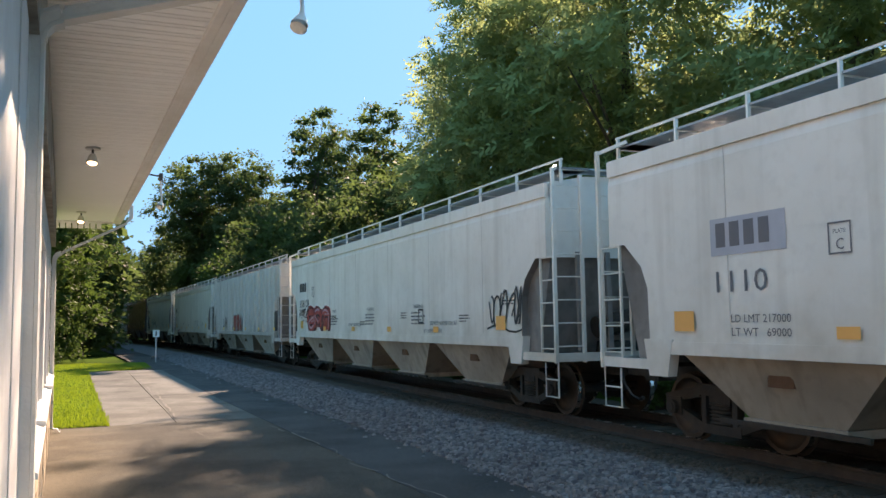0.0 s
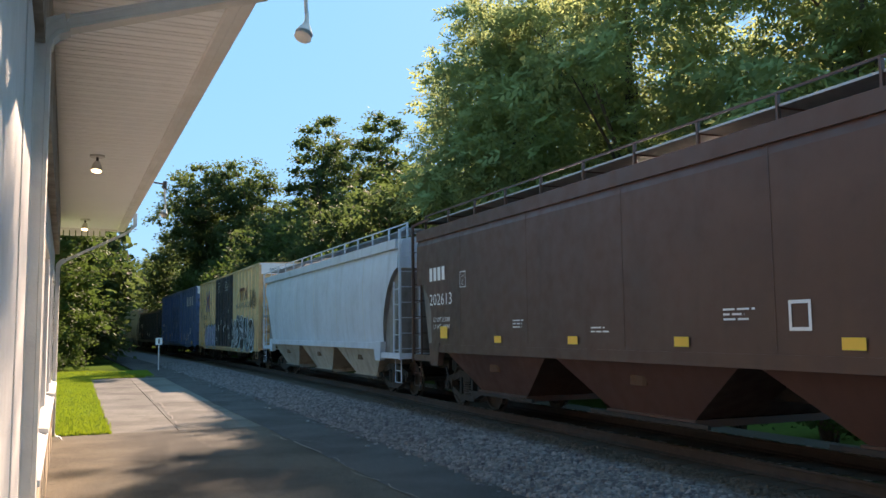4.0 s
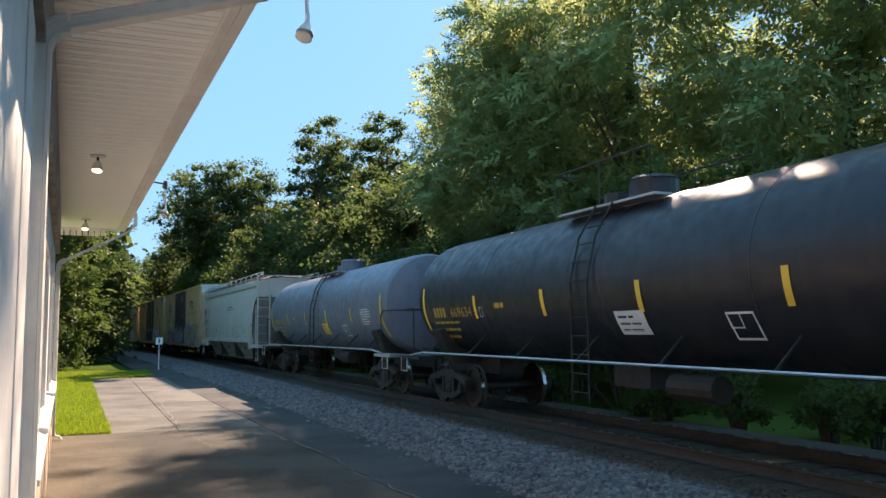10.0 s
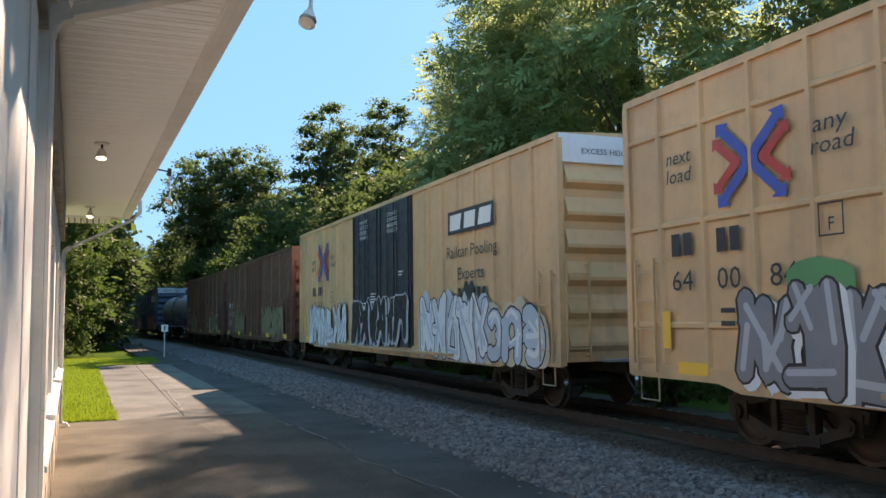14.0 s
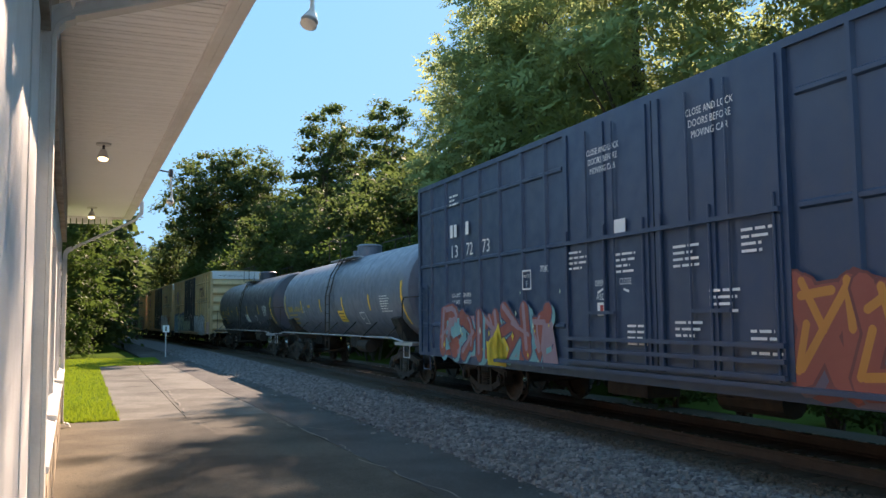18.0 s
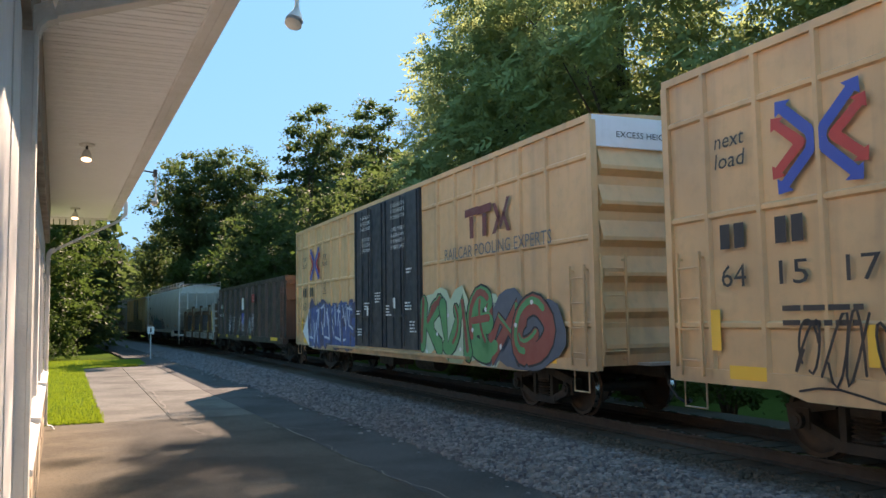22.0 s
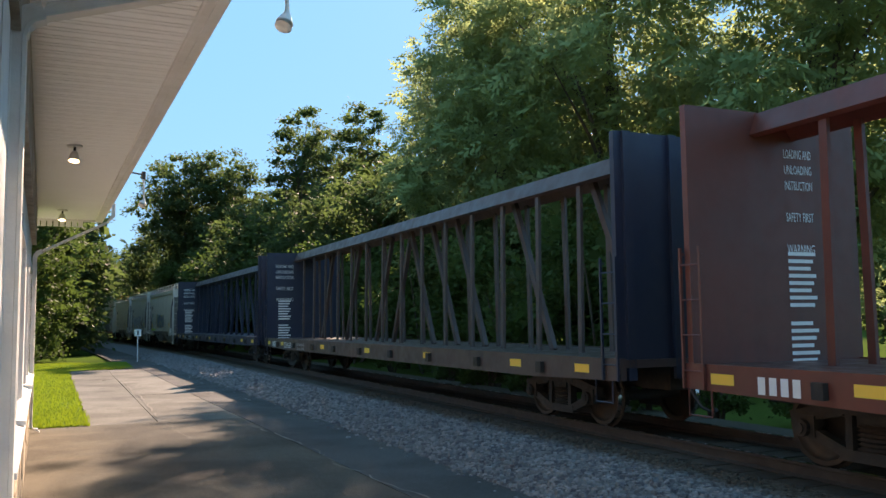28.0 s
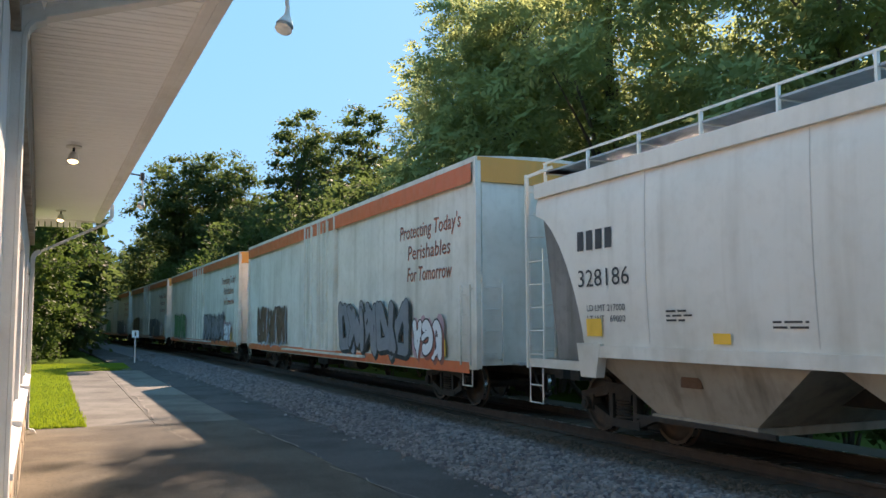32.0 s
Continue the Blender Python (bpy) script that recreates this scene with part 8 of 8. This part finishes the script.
    for f, lab, num, seed in specs:
        c, s = boxcar(lab, 19.1, TTX_YELLOW, DOOR_BLACK, grid=True, end_top=END_WHITE)
        pool_marks(s, 19.1, num, words=False, at=2.1 if seed == 111 else 1.25)
        end_words(c, 19.1, 4.84)
        o = Side(c, 19.1, -HW - 0.002)
        if seed == 111:
            graffiti(o, 114, 0.9, 0.8, 1.9, 1.35, 2, "sky", "black", "blue", "teal", "white", "wild")
            graffiti(o, 111, 2.7, 0.8, 4.2, 1.45, 3, "mint", "black", "blue", "ice", "teal")
            graffiti(Side(c, 19.1, -HW - 0.068), 155, 7.2, 0.98, 3.2, 0.8, 4, "mint", "black", None, None, "silver", "wild")
            graffiti(o, 115, 12.1, 0.78, 4.6, 1.3, 5, "silver", "black", None, "white", "ice", "wild")
            o.rect(17.6, 0.85, 1.2, 0.75, spray("pink"), "paint_patch")
        elif seed == 112:
            graffiti(o, 116, 12.15, 0.78, 4.45, 1.3, 4, "white", "red", "white", None, None, "wild")
            scrawl(o, 156, 16.7, 1.7, 1.4, 0.35, "red", 14, 0.03)
            scrawl(o, 157, 16.8, 0.95, 0.8, 0.4, "red", 9, 0.03)
            scrawl(o, 117, 4.3, 0.95, 1.0, 0.7, "white", 9)
            scrawl(o, 118, 2.2, 0.9, 1.6, 0.8, "black", 10)
        else:
            o.polys([(0, 0, [(1.0, 1.3), (1.9, 2.0), (2.2, 2.05), (2.6, 0.8), (1.9, 0.8)])], [spray("white")], "paint_cloud")
            graffiti(o, 119, 1.9, 0.8, 5.0, 1.4, 5, "blue", "purple", "purple", "blue", "slate", "block")
            graffiti(o, 219, 1.9, 0.85, 5.0, 1.3, 8, "blue", "slate", None, "ice", "purple", "wild")
            graffiti(o, 120, 12.05, 0.78, 3.8, 1.45, 3, "green", "black", "mint", "brick", None)
            graffiti(o, 122, 15.3, 0.78, 2.5, 1.3, 2, "brick", "black", "slate", "green", "slate")
            for q in range(9):
                o.polys([(9, 0, blob(random.Random(q), 12.4 + q * 0.6, 0.95 + (q * 37 % 11) * 0.1, 0.05, 0.05, 8))], [spray("white")], "graffiti")
        roll_in(c, f, f + 19.1)
    c, s = gondola("dark grey-brown ribbed gondola with chalk marks", 15.3, GOND_DARK, top=3.35, sill=0.98, ribs=11, slope_ends=False)
    o = Side(c, 15.3, -HW - 0.05)
    o.bars(4, 1.6, 2.35, 0.2, CHALK, 0.4)
    o.text("50 116", 1.6, 1.9, 0.2, CHALK, 1.1)
    o.rect(6.9, 2.2, 0.5, 0.55, CHALK, "placard")
    o.rect(6.95, 1.55, 0.45, 0.5, BLUE_INK, "placard")
    o.rect(9.2, 2.5, 0.55, 0.35, RED_INK, "placard")
    o.text("DO NOT", 9.47, 2.7, 0.09, CHALK, 0.4)
    o.text("TAMP", 9.47, 2.55, 0.09, CHALK, 0.35)
    for u in (3.6, 4.6, 6.0, 6.9, 8.4, 9.0):
        scrawl(o, int(u * 31), u, 1.15, 0.6, 0.8, "white", 8, 0.014)
    for u in (0.4, 2.9, 5.8, 8.7, 13.0):
        o.rect(u, 0.9, 0.5 if u < 12 else 1.2, 0.13, REFLECT_Y, "reflector", 0.02)
    roll_in(c, 502.8, 518.1)
    c, s = bulkhead_flat("rusty bulkhead flat car loaded with steel bars", 13.3)
    steel_load(c, 13.3)
    s.text("113491", 3.05, 0.78, 0.2, INK, 0.85)
    s.bars(2, 2.2, 0.78, 0.2, INK, 0.25)
    s.polys([(1, 0, [(5.35 + q * 0.06, 0.74 + q * 0.055), (6.25, 0.74 + q * 0.055), (6.25, 0.775 + q * 0.055), (5.4 + q * 0.06, 0.775 + q * 0.055)]) for q in range(5)], [INK], "emblem")
    s.bars(2, 6.65, 0.75, 0.22, INK, 0.3)
    for u, n, r in ((8.1, 0.5, 3), (8.75, 0.3, 3), (9.3, 0.5, 2), (10.05, 0.3, 4), (11.0, 0.5, 2)):
        s.lines(u, 0.93, n, r, INK, 0.03, 0.065)
    s.text("WARNING", 11.25, 0.94, 0.06, INK, 0.42)
    s.text("EMPTY LOAD", 9.45, 0.97, 0.05, INK, 0.5)
    roll_in(c, 519.0, 532.3)
    # black bay material stands in for the deep shadow below this car's sill
    c, s = hopper("white covered hopper with curved sides and blue graffiti", 19.2, HOP_WHITE, 3, eave=4.15, sill=1.05, bulge=0.26, round_ends=True, slope=3.0, cut=0.86, cage=1.4, chord=False, bay_mat=BLACK_STEEL, slope_mat=END_CREAM, bite=False)
    s.bars(4, 1.87, 2.75, 0.26, INK, 0.2)
    s.text("43644", 1.87, 2.28, 0.24, INK, 0.95)
    s.polys([(0, 0, [(2.5, 1.1), (9.95, 1.1), (9.1, 1.6), (8.5, 1.75), (7.8, 1.85), (3.4, 1.62), (2.9, 1.4)])], [spray("mauve")], "paint_cloud", "faded red spray paint")
    s.polys([(1, 0, [(3.1, 1.1), (8.3, 1.1), (8.85, 1.66), (7.95, 1.72), (7.75, 1.98), (7.45, 1.86), (6.6, 2.05), (6.32, 2.36), (6.05, 2.08), (5.1, 1.95), (5.0, 2.3), (4.5, 2.24), (4.35, 1.85), (3.3, 1.55)])], [spray("teal")], "paint_cloud", "teal spray paint with dark edge")
    graffiti(s, 131, 3.4, 1.15, 5.0, 0.72, 6, "blue_haze", "slate", None, "sky", "green", "wild")
    scrawl(s, 132, 2.4, 1.8, 1.3, 0.5, "black", 14, 0.03)
    scrawl(s, 133, 8.7, 1.7, 1.2, 0.3, "black", 12, 0.03)
    scrawl(s, 135, 9.2, 1.35, 1.3, 0.35, "black", 12, 0.03)
    scrawl(s, 136, 11.3, 1.15, 0.8, 0.3, "black", 7, 0.02)
    s.outline(2.9, 2.55, 0.24, 0.34, INK)
    for u in (2.7, 6.0, 12.0, 16.0):
        s.rect(u, 1.33, 0.55, 0.14, REFLECT_O, "reflector")
    roll_in(c, 533.8, 553.0)
    c, s = boxcar("weathered yellow boxcar with black door and dark graffiti", 15.9, OLD_YELLOW, DOOR_BLACK, eave=4.08, ribs=6, door_half=1.55, plug=False, roof_mat=GALV)
    for i, u in enumerate((1.0, 1.75, 2.45, 3.2)):
        s.bars(1, u + 0.2, 3.55, 0.26, GREY_INK)
    s.outline(1.3, 2.75, 1.3, 0.4, GREY_INK, 0.07)
    s.bars(2, 4.2, 2.8, 0.26, GREY_INK, 0.3)
    s.text("next", 10.9, 3.0, 0.22, GREY_INK, 0.55, 0.1)
    s.text("load", 10.9, 2.72, 0.22, GREY_INK, 0.55, 0.1)
    s.text("any", 13.1, 3.0, 0.22, GREY_INK, 0.5, 0.1)
    s.text("road", 13.15, 2.72, 0.22, GREY_INK, 0.6, 0.1)
    s.polys([(0, 0, [(11.7, 3.15), (11.85, 3.2), (12.4, 2.5), (12.25, 2.45)]), (1, 1, [(11.65, 2.5), (11.8, 2.45), (12.4, 3.15), (12.25, 3.2)])], [BLUE_INK, CHALK], "emblem")
    o = Side(c, 15.9, -HW - 0.005)
    graffiti(o, 141, 0.4, 0.8, 5.6, 1.0, 8, "murk", "black", None, None, "olive", "wild")
    graffiti(o, 142, 8.6, 0.8, 4.6, 1.15, 8, "murk", "black", "slate", None, "murk", "wild")
    o.rect(14.75, 1.15, 0.5, 0.4, REFLECT_Y, "placard")
    o.rect(11.5, 1.4, 0.5, 0.4, CHALK, "placard")
    roll_in(c, 554.5, 570.4)
    c, s = hopper("small grey cylindrical covered hopper", 12.9, STEEL_GREY, 2, eave=4.05, bulge=0.42, round_ends=True, slope=1.3, chord=False, posts=8, bite=False)
    graffiti(s, 151, 2.0, 1.4, 6.0, 0.7, 6, "black", "black", None, None, None, "wild")
    roll_in(c, 571.0, 583.9)
    # centerbeam flats
    CB_RED = paint("maroon_centerbeam_paint", (0.17, 0.040, 0.028), dirt=(0.08, 0.03, 0.024), amount=0.45)
    CB_BROWN = paint("dull_brown_centerbeam_paint", (0.085, 0.048, 0.04), dirt=(0.05, 0.035, 0.03), amount=0.45)
    CB_BLUE = paint("dark_blue_centerbeam_paint", (0.015, 0.024, 0.048), dirt=(0.04, 0.042, 0.048), amount=0.45)
    for f, r, body, bh, lab, num in ((584.8, 608.5, CB_RED, None, "maroon centerbeam flat car, empty", "62 119"), (609.9, 633.2, CB_BROWN, CB_BLUE, "dull brown empty centerbeam flat car with blue end", "733563"), (634.6, 657.9, CB_BLUE, None, "dark blue empty centerbeam flat car", "732481")):
        n = r - f
        c, s = centerbeam(lab, n, body, bh)
        tx = 0.42 if body is CB_RED else -0.8
        for i, t in enumerate(("LOADING AND", "UNLOADING", "INSTRUCTION", "", "SAFETY FIRST", "", "WARNING")):
            if t:
                vs, fs = letters(t, 0.13, 0.5 if body is CB_RED else 0.7)
                part("lettering", Shape().add([(p + tx, n / 2 - 0.168, 3.9 - i * 0.22 + q) for p, q in vs], fs), CHALK, c)
        sh = Shape()
        for i in range(14):
            z = 2.55 - i * 0.1 if i < 8 else 2.55 - i * 0.1 - 0.15
            sh.add([(x, n / 2 - 0.168, q) for x, q in ((tx - 0.25, z), (tx + 0.25 - 0.05 * (i % 3), z), (tx + 0.25 - 0.05 * (i % 3), z + 0.05), (tx - 0.25, z + 0.05))], [(0, 1, 2, 3)])
        part("print", sh, CHALK, c)
        s.bars(4, 1.6, 0.83, 0.2, CHALK, 0.3)
        s.text(num, 3.6, 0.83, 0.2, CHALK, 1.0)
        s.text("LD LMT 222700", 5.4, 0.94, 0.08, CHALK, 0.9)
        s.text("LT WT  63300", 5.4, 0.80, 0.08, CHALK, 0.9)
        for u in (0.5, 2.6, 7.8, 12, 16, 20, n - 1.2):
            s.rect(u, 0.90, 0.40, 0.13, REFLECT_Y, "reflector")
        roll_in(c, f, r)
    # short white hoppers
    for k, (f, r, num) in enumerate(((659.0, 671.9, "328073"), (673.1, 684.6, "328118"), (685.8, 698.0, "328186"))):
        n = r - f
        c, s = hopper("short white two-bay covered hopper with rounded ends", n, HOP_WHITE, 2, slope=1.35, bulge=0.05, round_ends=True, posts=10, bay_mat=BAY_TAN, cut=0.80)
        hopper_marks(s, n, num, INK, 2.05, REFLECT_Y, 4, plate=False)
        if k == 1:
            graffiti(s, 161, 2.6, 1.42, 4.7, 0.98, 5, "white", "blue", None, "silver", "slate")
            s.polys([(0.5, 0, blob(random.Random(3), 7.5, 1.75, 0.3, 0.32))], [spray("brick")], "paint_cloud", "dark red spray paint")
            scrawl(s, 162, 8.3, 1.95, 0.75, 0.4, "black", 9)
            scrawl(s, 164, 8.1, 1.48, 0.6, 0.22, "black", 7)
        elif k == 0:
            graffiti(s, 163, 4.6, 1.4, 3.6, 1.05, 5, "blue", "sky", "yellow", "mint", None)
            Side(c, n, -HW - 0.016).rect(1.95, 1.25, 2.4, 0.15, LIME, "paint_patch", 0.004)
            scrawl(s, 165, 1.72, 1.98, 0.28, 0.22, "slate", 7)
        roll_in(c, f, r)
    for k in range(5):
        f = 700.0 + k * 23.4
        n = 21.4
        c, s = reefer("dirty white refrigerator boxcar with orange stripe and graffiti", n, k)
        for i, t in enumerate(("Protecting Today's", "Perishables", "For Tomorrow")):
            s.text(t, n - 2.45, 3.70 - i * 0.50, 0.34, GREY_INK, (3.3, 2.3, 2.4)[i], 0.12)
            s.text(t, n - 2.43, 3.685 - i * 0.50, 0.34, REEF_STRIPE, (3.3, 2.3, 2.4)[i], 0.12)
        o = Side(c, n, -HW - 0.005)
        graffiti(o, 171 + k, n - 8.6, 0.98, 5.2, 1.3, 5, "steel", "black", None, None, "black", "wild")
        graffiti(o, 271 + k, n - 3.1, 0.98, 1.5, 0.85, 3, "white", "black", "pink", None, "brick")
        graffiti(o, 181 + k, 2.0, 1.0, 4.4, 1.4, 6, "brown" if k % 2 == 0 else "green", "black", None, None, "silver", "wild")
        scrawl(o, 191 + k, 9.0, 1.2, 1.4, 1.8, "black", 12)
        o.rect(n - 1.9, 1.05, 0.5, 0.35, REFLECT_Y, "placard")
        roll_in(c, f, f + n)
    for k in range(3):
        f = 817.5 + k * 18.6
        c, s = hopper("white covered hopper with dusty bays", 17.3, HOP_WHITE, 3)
        roll_in(c, f, f + 17.3)


build_train()


def motions():
    """The whole train runs at one speed round the gentle curve."""
    for car, s0 in TRAIN:
        rows = []
        for i in range(65):
            t = i * 0.5
            s = s0 - SPEED * t
            x, y = on_track(s)
            rows.append((t, pose(x, y, RAIL_Z, 0, 0, math.degrees(s / RADIUS))))
        walk(car, rows)


motions()
